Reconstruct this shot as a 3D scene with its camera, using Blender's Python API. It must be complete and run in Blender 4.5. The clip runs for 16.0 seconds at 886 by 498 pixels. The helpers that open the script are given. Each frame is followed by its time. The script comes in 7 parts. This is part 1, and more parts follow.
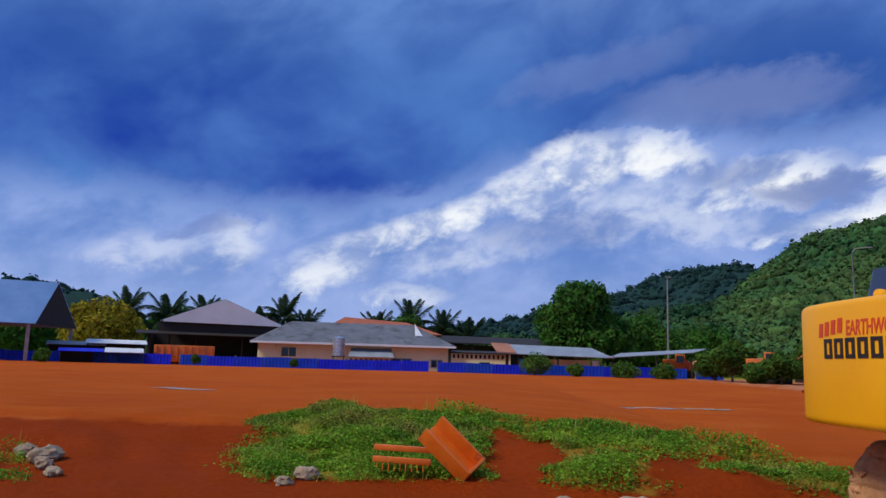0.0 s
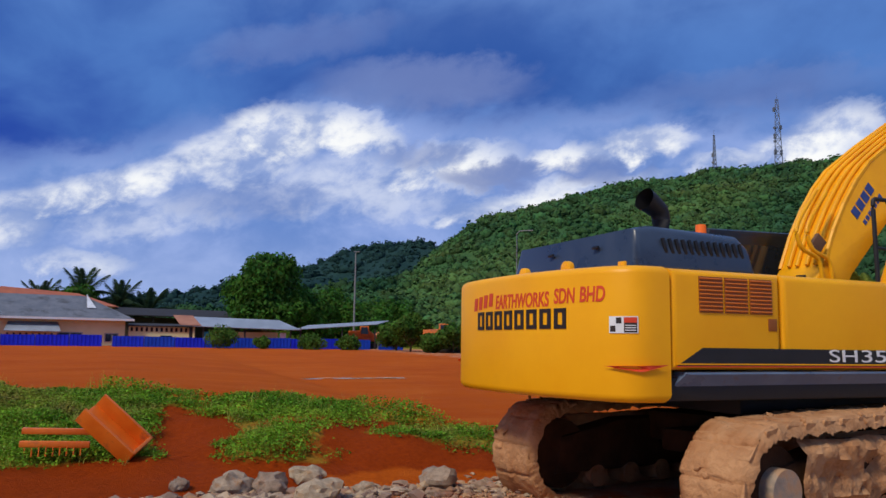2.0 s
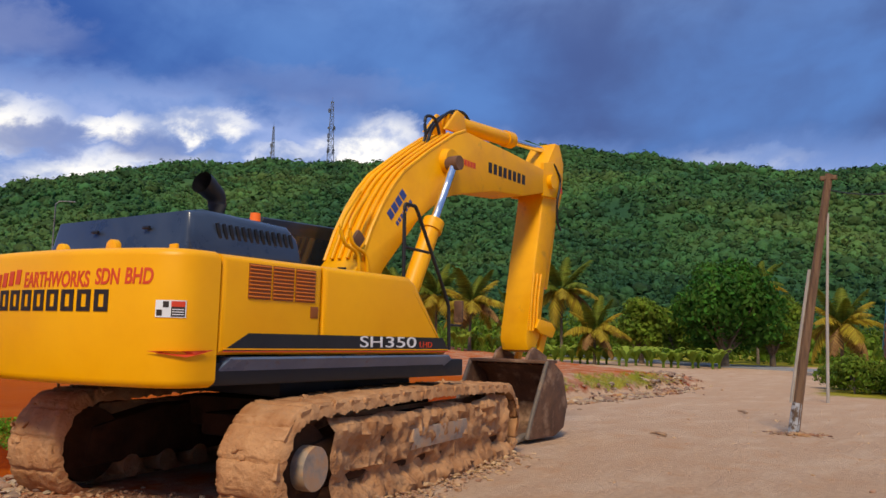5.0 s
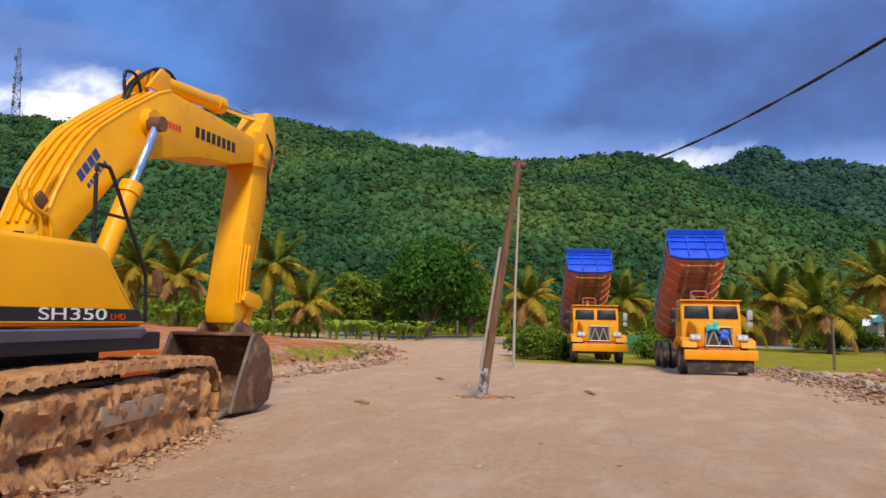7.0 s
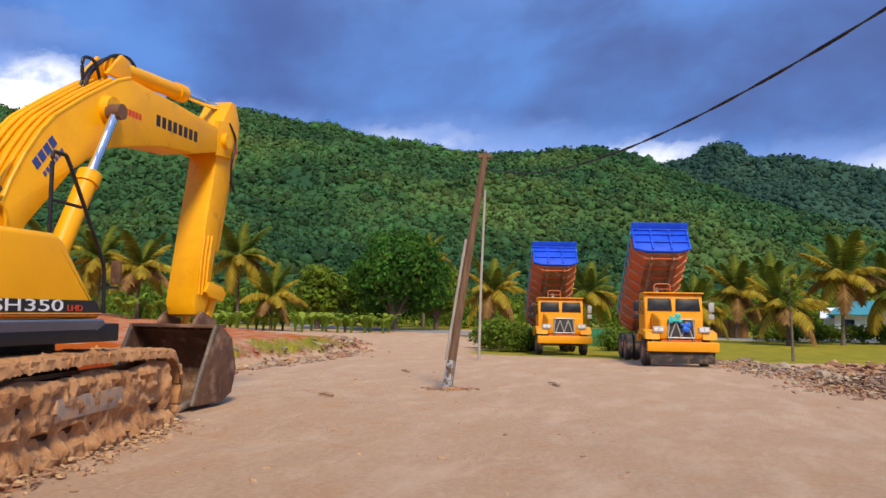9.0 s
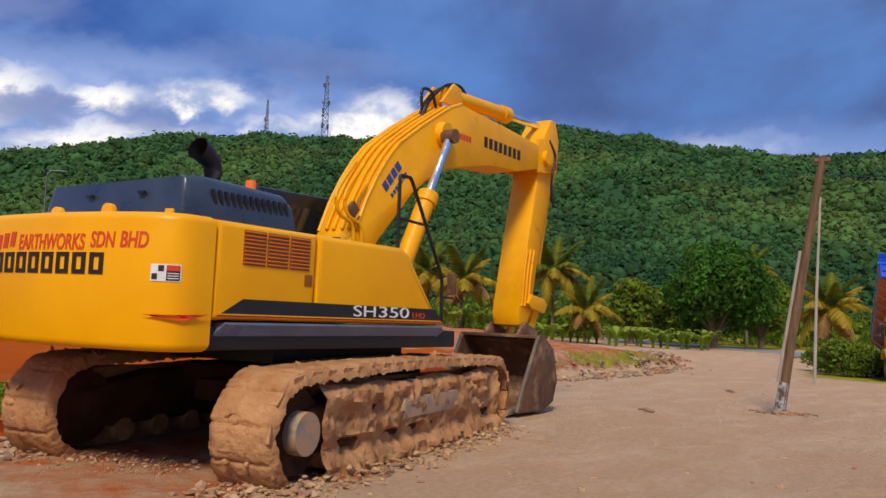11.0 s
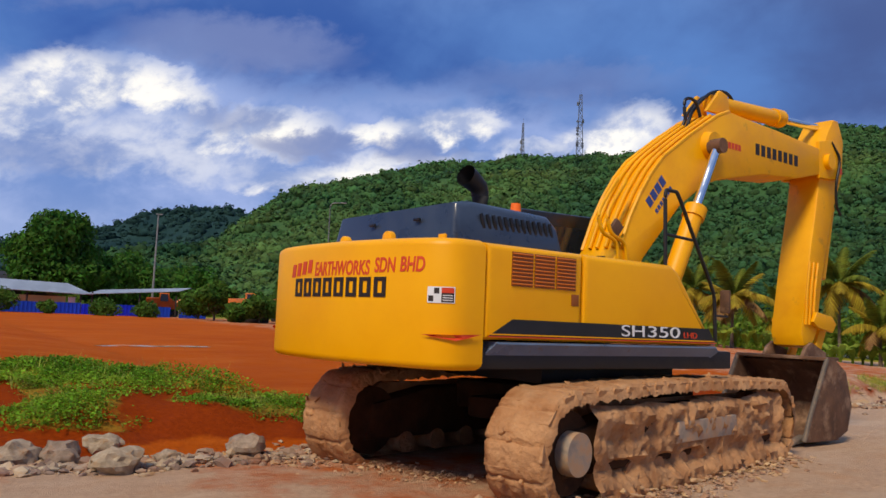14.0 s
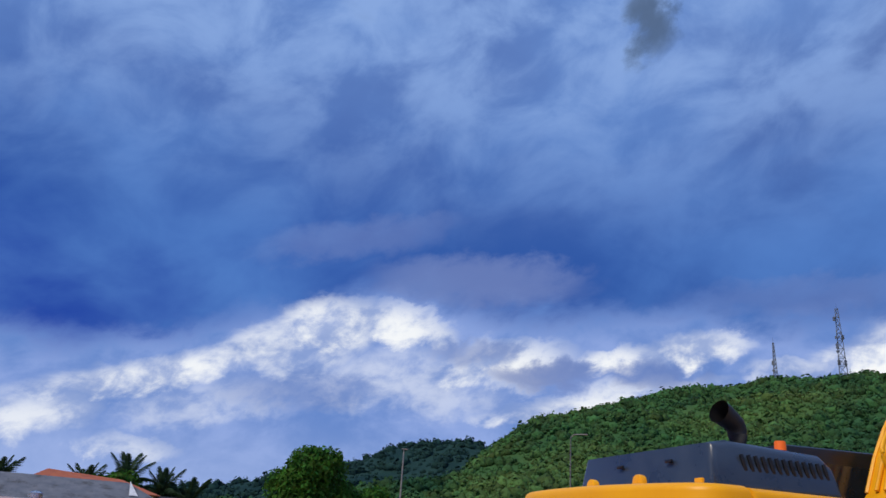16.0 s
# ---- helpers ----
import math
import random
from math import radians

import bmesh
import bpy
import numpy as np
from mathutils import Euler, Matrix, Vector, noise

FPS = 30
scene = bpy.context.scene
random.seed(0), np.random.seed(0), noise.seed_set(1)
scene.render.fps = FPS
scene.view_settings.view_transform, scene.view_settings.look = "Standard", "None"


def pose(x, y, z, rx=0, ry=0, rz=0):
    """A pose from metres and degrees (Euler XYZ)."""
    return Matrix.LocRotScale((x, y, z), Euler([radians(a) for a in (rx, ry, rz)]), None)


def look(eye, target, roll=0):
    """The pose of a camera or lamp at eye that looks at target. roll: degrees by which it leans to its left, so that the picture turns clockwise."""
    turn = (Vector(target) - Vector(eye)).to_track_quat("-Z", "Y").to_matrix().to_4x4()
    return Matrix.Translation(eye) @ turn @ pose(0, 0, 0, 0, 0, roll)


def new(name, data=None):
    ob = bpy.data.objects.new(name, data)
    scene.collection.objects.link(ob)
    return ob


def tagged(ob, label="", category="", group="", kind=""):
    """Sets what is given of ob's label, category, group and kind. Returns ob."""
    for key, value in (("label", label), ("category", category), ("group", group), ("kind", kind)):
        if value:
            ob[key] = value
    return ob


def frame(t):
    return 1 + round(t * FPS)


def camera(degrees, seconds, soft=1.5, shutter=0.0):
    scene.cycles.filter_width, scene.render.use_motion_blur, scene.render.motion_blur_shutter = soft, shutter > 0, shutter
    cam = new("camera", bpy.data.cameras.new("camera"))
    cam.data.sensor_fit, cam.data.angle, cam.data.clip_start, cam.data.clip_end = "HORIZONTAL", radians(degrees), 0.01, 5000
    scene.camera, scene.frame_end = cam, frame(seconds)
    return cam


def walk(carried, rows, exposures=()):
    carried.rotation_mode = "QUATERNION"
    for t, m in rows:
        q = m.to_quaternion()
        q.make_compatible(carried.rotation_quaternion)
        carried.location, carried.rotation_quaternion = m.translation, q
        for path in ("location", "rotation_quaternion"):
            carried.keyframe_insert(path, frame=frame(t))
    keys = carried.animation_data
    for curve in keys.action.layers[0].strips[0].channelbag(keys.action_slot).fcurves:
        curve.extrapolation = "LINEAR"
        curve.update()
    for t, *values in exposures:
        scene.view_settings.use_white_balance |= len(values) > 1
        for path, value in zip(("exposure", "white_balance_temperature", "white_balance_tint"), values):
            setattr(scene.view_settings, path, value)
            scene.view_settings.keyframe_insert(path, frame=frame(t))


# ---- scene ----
cam = camera(58.1, 16.0)
PATH = [
    (0, pose(-0.102, 0.044, 1.565, 98.42, -1.59, -0.00)),
    (0.5, pose(-0.066, 0.019, 1.567, 98.22, -0.87, -4.89)),
    (1, pose(-0.033, 0.029, 1.565, 98.18, -1.07, -8.92)),
    (1.5, pose(-0.001, 0.029, 1.571, 97.43, -1.14, -15.02)),
    (2, pose(0.037, 0.012, 1.578, 96.90, -0.81, -21.90)),
    (2.5, pose(0.013, 0.020, 1.572, 96.45, -0.24, -30.35)),
    (3, pose(-0.002, 0.040, 1.573, 96.08, 0.02, -35.98)),
    (5.5, pose(0.031, -0.003, 1.589, 96.11, -1.78, -58.60)),
    (6, pose(0.016, -0.020, 1.567, 95.53, -1.90, -63.95)),
    (6.5, pose(0.028, -0.034, 1.558, 95.17, -1.27, -68.41)),
    (7, pose(0.073, -0.067, 1.546, 94.98, -0.93, -73.81)),
    (7.5, pose(0.103, -0.077, 1.544, 95.01, -0.76, -77.18)),
    (8, pose(0.119, -0.077, 1.537, 94.56, -0.85, -77.55)),
    (8.5, pose(0.119, -0.083, 1.530, 94.51, -0.67, -77.25)),
    (9, pose(0.113, -0.077, 1.534, 94.49, -0.95, -76.22)),
    (9.5, pose(0.074, -0.059, 1.516, 94.57, -1.61, -72.03)),
    (10, pose(0.015, -0.029, 1.514, 94.78, -2.10, -64.56)),
    (12.5, pose(-0.013, 0.027, 1.522, 94.62, -2.04, -48.17)),
    (13, pose(-0.016, 0.035, 1.521, 94.65, -1.85, -46.66)),
    (13.5, pose(-0.023, 0.029, 1.519, 94.71, -1.71, -43.43)),
    (14, pose(-0.058, 0.052, 1.522, 95.38, -2.36, -35.65)),
    (14.5, pose(-0.075, 0.051, 1.523, 96.08, -2.40, -27.24)),
    (15, pose(-0.098, 0.072, 1.534, 98.09, -2.82, -19.06)),
    (15.5, pose(-0.121, 0.050, 1.573, 104.97, -3.37, -17.70)),
    (16, pose(-0.114, 0.044, 1.615, 110.83, -3.73, -18.79)),
]
walk(cam, PATH, [(0.0, -0.08, 6400, 10), (2.0, -0.05, 6600, 10), (3.0, 0.0, 6900, 10), (5.5, 0.22, 7300, 10), (7.5, 0.47, 7100, 10), (9.0, 0.52, 7100, 10), (10.0, 0.22, 7300, 10), (12.5, 0.15, 7400, 10), (14.0, 0.1, 7300, 10), (15.0, -0.05, 6900, 10), (16.0, -0.1, 6500, 10)])

# ---- small tools ----
rnd = random.Random(7)


def lerp_table(x, table):
    if x <= table[0][0]:
        return table[0][1]
    for (x0, v0), (x1, v1) in zip(table, table[1:]):
        if x <= x1:
            return v0 + (v1 - v0) * (x - x0) / (x1 - x0)
    return table[-1][1]


def smooth(a, b, x):
    t = min(1.0, max(0.0, (x - a) / (b - a)))
    return t * t * (3 - 2 * t)


def polar(az, dist):
    """A place on the plan: degrees to the left of the first view, metres from the standpoint."""
    return -math.sin(radians(az)) * dist, math.cos(radians(az)) * dist


# ---- world, sun, exposure ----
world = bpy.data.worlds.new("World")
scene.world = world
world.use_nodes = True
SUN_AZ, SUN_EL = 118.0, 46.0


def build_sky():
    nt = world.node_tree
    nt.nodes.clear()

    def node(kind, **props):
        n = nt.nodes.new(kind)
        for k, v in props.items():
            if k == "operation":
                n.operation = v
        return n

    def link(a, b):
        nt.links.new(a, b)

    def math_node(op, a, b=None, c=None, clamp=False):
        n = nt.nodes.new("ShaderNodeMath")
        n.operation, n.use_clamp = op, clamp
        for i, v in enumerate((a, b, c)):
            if v is None:
                continue
            if isinstance(v, (int, float)):
                n.inputs[i].default_value = v
            else:
                link(v, n.inputs[i])
        return n.outputs[0]

    def mapr(v, a, b, c=0.0, d=1.0):
        n = nt.nodes.new("ShaderNodeMapRange")
        n.interpolation_type = "SMOOTHSTEP"
        link(v, n.inputs[0])
        for i, q in enumerate((a, b, c, d)):
            if isinstance(q, (int, float)):
                n.inputs[i + 1].default_value = q
            else:
                link(q, n.inputs[i + 1])
        return n.outputs[0]

    def mixc(fac, a, b):
        n = nt.nodes.new("ShaderNodeMix")
        n.data_type = "RGBA"
        link(fac, n.inputs[0])
        for s, q in ((6, a), (7, b)):
            if isinstance(q, tuple):
                n.inputs[s].default_value = (*q, 1)
            else:
                link(q, n.inputs[s])
        return n.outputs[2]

    def noise_tex(vec, scale, detail, rough, dist=0.0):
        n = nt.nodes.new("ShaderNodeTexNoise")
        link(vec, n.inputs["Vector"])
        n.inputs["Scale"].default_value, n.inputs["Detail"].default_value = scale, detail
        n.inputs["Roughness"].default_value, n.inputs["Distortion"].default_value = rough, dist
        return n.outputs[0]

    def curve(v, pts):
        n = nt.nodes.new("ShaderNodeValToRGB")
        n.color_ramp.interpolation = "EASE"
        el = n.color_ramp.elements
        for i, (p, q) in enumerate(pts):
            e = el[i] if i < 2 else el.new(p)
            e.position, e.color = p, (q, q, q, 1)
        link(v, n.inputs[0])
        return n.outputs[0]

    tc = nt.nodes.new("ShaderNodeTexCoord")
    sep = nt.nodes.new("ShaderNodeSeparateXYZ")
    link(tc.outputs["Generated"], sep.inputs[0])
    X, Y, Z = sep.outputs
    az = math_node("MULTIPLY", math_node("ARCTAN2", X, Y), 57.2958)
    el = math_node("MULTIPLY", math_node("ARCSINE", Z), 57.2958)
    # cloud coordinates: azimuth and a stretched elevation, so that banks lie flat
    comb = nt.nodes.new("ShaderNodeCombineXYZ")
    link(math_node("MULTIPLY", az, 0.05), comb.inputs[0])
    link(math_node("MULTIPLY", el, 0.085), comb.inputs[1])
    flat = comb.outputs[0]
    comb2 = nt.nodes.new("ShaderNodeCombineXYZ")
    link(math_node("ADD", math_node("MULTIPLY", az, 0.085), math_node("MULTIPLY", el, -0.03)), comb2.inputs[0])
    link(math_node("MULTIPLY", el, 0.115), comb2.inputs[1])
    puffs = comb2.outputs[0]
    big = noise_tex(flat, 0.9, 5, 0.5, 0.3)
    mid = noise_tex(puffs, 1.6, 8, 0.55, 0.35)
    fine = noise_tex(puffs, 4.5, 8, 0.6, 0.2)
    # height of the dark cloud's lower rim round the horizon
    a01 = math_node("DIVIDE", math_node("ADD", az, 180.0), 360.0)
    def ap(a):
        return (a + 180) / 360
    rim = curve(a01, [(ap(-180), 0.30), (ap(-60), 0.32), (ap(-26), 0.37), (ap(-8), 0.36), (ap(-2), 0.41), (ap(7), 0.50), (ap(15), 0.58),
                      (ap(24), 0.52), (ap(34), 0.54), (ap(45), 0.50), (ap(56), 0.48), (ap(64), 0.40), (ap(75), 0.40), (ap(100), 0.34), (ap(180), 0.25)])
    rim = math_node("MULTIPLY", rim, 30.0)
    wob = math_node("MULTIPLY_ADD", math_node("SUBTRACT", mid, 0.5), 7.0, math_node("MULTIPLY", math_node("SUBTRACT", fine, 0.5), 2.4))
    over = math_node("SUBTRACT", math_node("ADD", el, wob), rim)        # degrees above the rim
    dark_mask = mapr(over, -1.0, 2.0)
    # the dark upper deck
    deck_n = mapr(math_node("MULTIPLY_ADD", big, 0.75, math_node("MULTIPLY", mid, 0.25)), 0.36, 0.66)
    deep = mapr(math_node("ABSOLUTE", math_node("SUBTRACT", az, -22.0)), 8.0, 42.0, 1.0, 0.0)
    low_deck = mapr(over, 0.0, 13.0, 1.0, 0.0)
    deck_dark = mixc(math_node("MULTIPLY", deep, low_deck), (0.032, 0.104, 0.400), (0.010, 0.042, 0.360))
    grey_side = mapr(az, 28.0, 75.0)
    deck_dark = mixc(grey_side, deck_dark, (0.064, 0.112, 0.310))
    deck = mixc(deck_n, deck_dark, (0.088, 0.222, 0.600))
    high = mapr(el, 19.0, 36.0)
    deck = mixc(math_node("MULTIPLY", high, mapr(mid, 0.35, 0.65, 0.35, 1.0)), deck, (0.26, 0.415, 0.78))
    # the softer pale cloud below, with sunlit lobes and darker scraps
    low_n = mapr(math_node("MULTIPLY_ADD", mid, 0.72, math_node("MULTIPLY", fine, 0.28)), 0.36, 0.64)
    low_c = mixc(low_n, (0.140, 0.262, 0.63), (0.30, 0.42, 0.80))
    low_c = mixc(mapr(el, 3.0, 9.0, 0.40, 0.0), low_c, (0.42, 0.53, 0.84))
    waz = math_node("ADD", az, math_node("MULTIPLY_ADD", math_node("SUBTRACT", mid, 0.5), 7.0, math_node("MULTIPLY", math_node("SUBTRACT", fine, 0.5), 3.5)))
    wel = math_node("ADD", el, math_node("MULTIPLY_ADD", math_node("SUBTRACT", fine, 0.5), 3.6, math_node("MULTIPLY", math_node("SUBTRACT", big, 0.5), 2.0)))

    def lobe(a, e, wide, high, tilt=0.0):
        """A soft oval patch of cloud round an azimuth and an elevation, in degrees."""
        da = math_node("SUBTRACT", waz, a)
        de = math_node("SUBTRACT", math_node("SUBTRACT", wel, e), math_node("MULTIPLY", da, tilt))
        u, v = math_node("DIVIDE", da, wide), math_node("DIVIDE", de, high)
        q = math_node("ADD", math_node("MULTIPLY", u, u), math_node("MULTIPLY", v, v))
        return mapr(q, 0.0, 1.75, 1.0, 0.0)

    def gathered(lobes):
        out = None
        for one in lobes:
            m = math_node("MULTIPLY", lobe(*one[:5]), one[5])
            out = m if out is None else math_node("MAXIMUM", out, m)
        return out

    sunlit = gathered([(-1.5, 10.0, 8.0, 1.2, 0.30, 0.95), (4.5, 12.6, 4.0, 1.6, 0.45, 0.75), (9.5, 14.6, 3.6, 2.0, 0.2, 0.95), (14.8, 15.0, 4.0, 1.5, -0.1, 0.95),
                       (-14.7, 8.2, 2.6, 1.6, 0.2, 0.50), (-8.6, 6.4, 2.8, 1.3, 0.2, 0.75), (-2.5, 4.9, 2.6, 0.8, 0.0, 0.55), (22.5, 12.6, 5.0, 1.7, 0.1, 0.95), (17.5, 11.0, 5.0, 2.2, 0.0, 0.38), (32.5, 11.2, 5.0, 0.9, 0.1, 0.7),
                       (27.0, 10.1, 5.5, 0.9, 0.15, 0.95), (30.5, 13.2, 2.6, 0.9, 0.1, 0.95), (36.0, 14.1, 4.0, 1.0, 0.1, 1.0), (47.8, 13.6, 4.0, 1.9, 0.25, 1.0),
                       (42.0, 12.4, 3.0, 0.9, 0.0, 0.7), (91.0, 11.2, 4.0, 0.9, 0.0, 0.55), (74.0, 12.4, 4.0, 0.9, 0.0, 0.26), (110.0, 9.0, 9.0, 1.6, 0.0, 0.5), (-20.0, 7.5, 4.0, 1.2, 0.1, 0.35), (2.0, 8.5, 6.0, 1.5, 0.2, 0.35), (14.0, 11.5, 6.0, 2.0, 0.2, 0.40), (8.5, 13.2, 4.0, 2.4, 0.3, 0.55)])
    glint = math_node("MULTIPLY", sunlit, mapr(math_node("MULTIPLY_ADD", fine, 0.6, math_node("MULTIPLY", mid, 0.4)), 0.40, 0.60, 0.22, 1.0))
    scraps = gathered([(25.5, 12.2, 4.2, 1.0, 0.0, 0.85), (33.0, 12.2, 3.0, 0.9, 0.0, 0.65), (20.0, 13.4, 3.0, 0.8, 0.0, 0.5), (-16.0, 9.3, 3.0, 0.6, 0.1, 0.5), (8.0, 10.0, 5.0, 1.2, 0.1, 0.35)])
    dark_mask = math_node("MULTIPLY", dark_mask, math_node("SUBTRACT", 1.0, math_node("MULTIPLY", sunlit, 0.9)))
    cloud = mixc(dark_mask, low_c, deck)
    cloud = mixc(glint, cloud, (1.02, 1.04, 1.04))
    cloud = mixc(scraps, cloud, (0.17, 0.245, 0.53))
    blush = gathered([(20.0, 18.4, 7.5, 1.8, 0.0, 0.6), (11.0, 21.0, 7.0, 1.4, 0.2, 0.35), (44.0, 17.5, 8.0, 1.4, 0.0, 0.3)])
    cloud = mixc(blush, cloud, (0.215, 0.285, 0.57))
    # clear sky in the few gaps overhead
    sky = nt.nodes.new("ShaderNodeTexSky")
    sky.sky_type = "NISHITA"
    sky.sun_disc = False
    sky.sun_elevation, sky.sun_rotation = radians(SUN_EL), radians(-SUN_AZ)
    clear = nt.nodes.new("ShaderNodeVectorMath")
    clear.operation = "SCALE"
    link(sky.outputs[0], clear.inputs[0])
    clear.inputs[3].default_value = 0.09
    gap = math_node("MAXIMUM", math_node("MULTIPLY", mapr(big, 0.60, 0.70), mapr(el, 30.0, 42.0)), gathered([(33.5, 36.8, 1.8, 2.6, 0.0, 0.9)]))
    final = mixc(gap, cloud, clear.outputs[0])
    bg = nt.nodes.new("ShaderNodeBackground")
    link(final, bg.inputs[0])
    bg.inputs[1].default_value = SKY_STRENGTH
    out = nt.nodes.new("ShaderNodeOutputWorld")
    link(bg.outputs[0], out.inputs[0])


SKY_STRENGTH = 1.0
build_sky()
sun_data = bpy.data.lights.new("sun", "SUN")
sun_data.energy, sun_data.angle, sun_data.color = 2.7, radians(14), (1.0, 0.90, 0.74)
sun = new("sun", sun_data)
sx, sy = polar(SUN_AZ, 100)
sun.matrix_world = look((sx, sy, 100 * math.tan(radians(SUN_EL))), (0, 0, 0))


# ---- materials ----
def material(name, dark, light, scale=4.0, rough=0.6, metal=0.0, bump=0.15, bump_scale=None, detail=6, dirt=None, dirt_at=(0.52, 0.66), dirt_scale=1.5,
             rvar=0.1, bump_dist=0.02, island=0.0, coat=0.0, per_object=0.0, spec=0.5, stretch=(1, 1, 1)):
    m = bpy.data.materials.new(name)
    m.use_nodes = True
    nt = m.node_tree
    bsdf = nt.nodes["Principled BSDF"]
    tc = nt.nodes.new("ShaderNodeTexCoord")
    mp = nt.nodes.new("ShaderNodeMapping")
    mp.inputs["Scale"].default_value = stretch
    nt.links.new(tc.outputs["Object"], mp.inputs[0])

    def noise_tex(s, d, r=0.6):
        n = nt.nodes.new("ShaderNodeTexNoise")
        nt.links.new(mp.outputs[0], n.inputs["Vector"])
        n.inputs["Scale"].default_value, n.inputs["Detail"].default_value, n.inputs["Roughness"].default_value = s, d, r
        return n.outputs[0]

    def mix(fac, a, b):
        n = nt.nodes.new("ShaderNodeMix")
        n.data_type = "RGBA"
        if isinstance(fac, float):
            n.inputs[0].default_value = fac
        else:
            nt.links.new(fac, n.inputs[0])
        for s, q in ((6, a), (7, b)):
            if isinstance(q, tuple):
                n.inputs[s].default_value = (*q[:3], 1)
            else:
                nt.links.new(q, n.inputs[s])
        return n.outputs[2]

    def ramp(v, a, b, c=0.0, d=1.0):
        n = nt.nodes.new("ShaderNodeMapRange")
        nt.links.new(v, n.inputs[0])
        for i, q in enumerate((a, b, c, d)):
            n.inputs[i + 1].default_value = q
        return n.outputs[0]

    large = noise_tex(scale, detail)
    col = mix(ramp(large, 0.32, 0.68), dark, light)
    if dirt:
        col = mix(ramp(noise_tex(dirt_scale, 8, 0.65), *dirt_at), col, dirt)
    if island or per_object:
        if island:
            g = nt.nodes.new("ShaderNodeNewGeometry")
            value, amount = g.outputs["Random Per Island"], island
        else:
            g = nt.nodes.new("ShaderNodeObjectInfo")
            value, amount = g.outputs["Random"], per_object
        h = nt.nodes.new("ShaderNodeHueSaturation")
        nt.links.new(ramp(value, 0, 1, 1 - amount, 1 + amount), h.inputs["Value"])
        nt.links.new(ramp(value, 0, 1, 0.5 - 0.05 * amount, 0.5 + 0.05 * amount), h.inputs["Hue"])
        nt.links.new(col, h.inputs["Color"])
        col = h.outputs[0]
    nt.links.new(col, bsdf.inputs["Base Color"])
    nt.links.new(ramp(large, 0.3, 0.7, max(0.02, rough - rvar), min(1.0, rough + rvar)), bsdf.inputs["Roughness"])
    bsdf.inputs["Metallic"].default_value = metal
    bsdf.inputs["Specular IOR Level"].default_value = spec
    bsdf.inputs["Coat Weight"].default_value = coat
    if bump:
        b = nt.nodes.new("ShaderNodeBump")
        b.inputs["Strength"].default_value = bump
        b.inputs["Distance"].default_value = bump_dist
        nt.links.new(noise_tex(bump_scale or scale * 6, 6), b.inputs["Height"])
        nt.links.new(b.outputs[0], bsdf.inputs["Normal"])
    return m


def glowing(name, colour, strength):
    m = material(name, colour, colour, bump=0)
    b = m.node_tree.nodes["Principled BSDF"]
    b.inputs["Emission Color"].default_value = (*colour, 1)
    b.inputs["Emission Strength"].default_value = strength
    return m


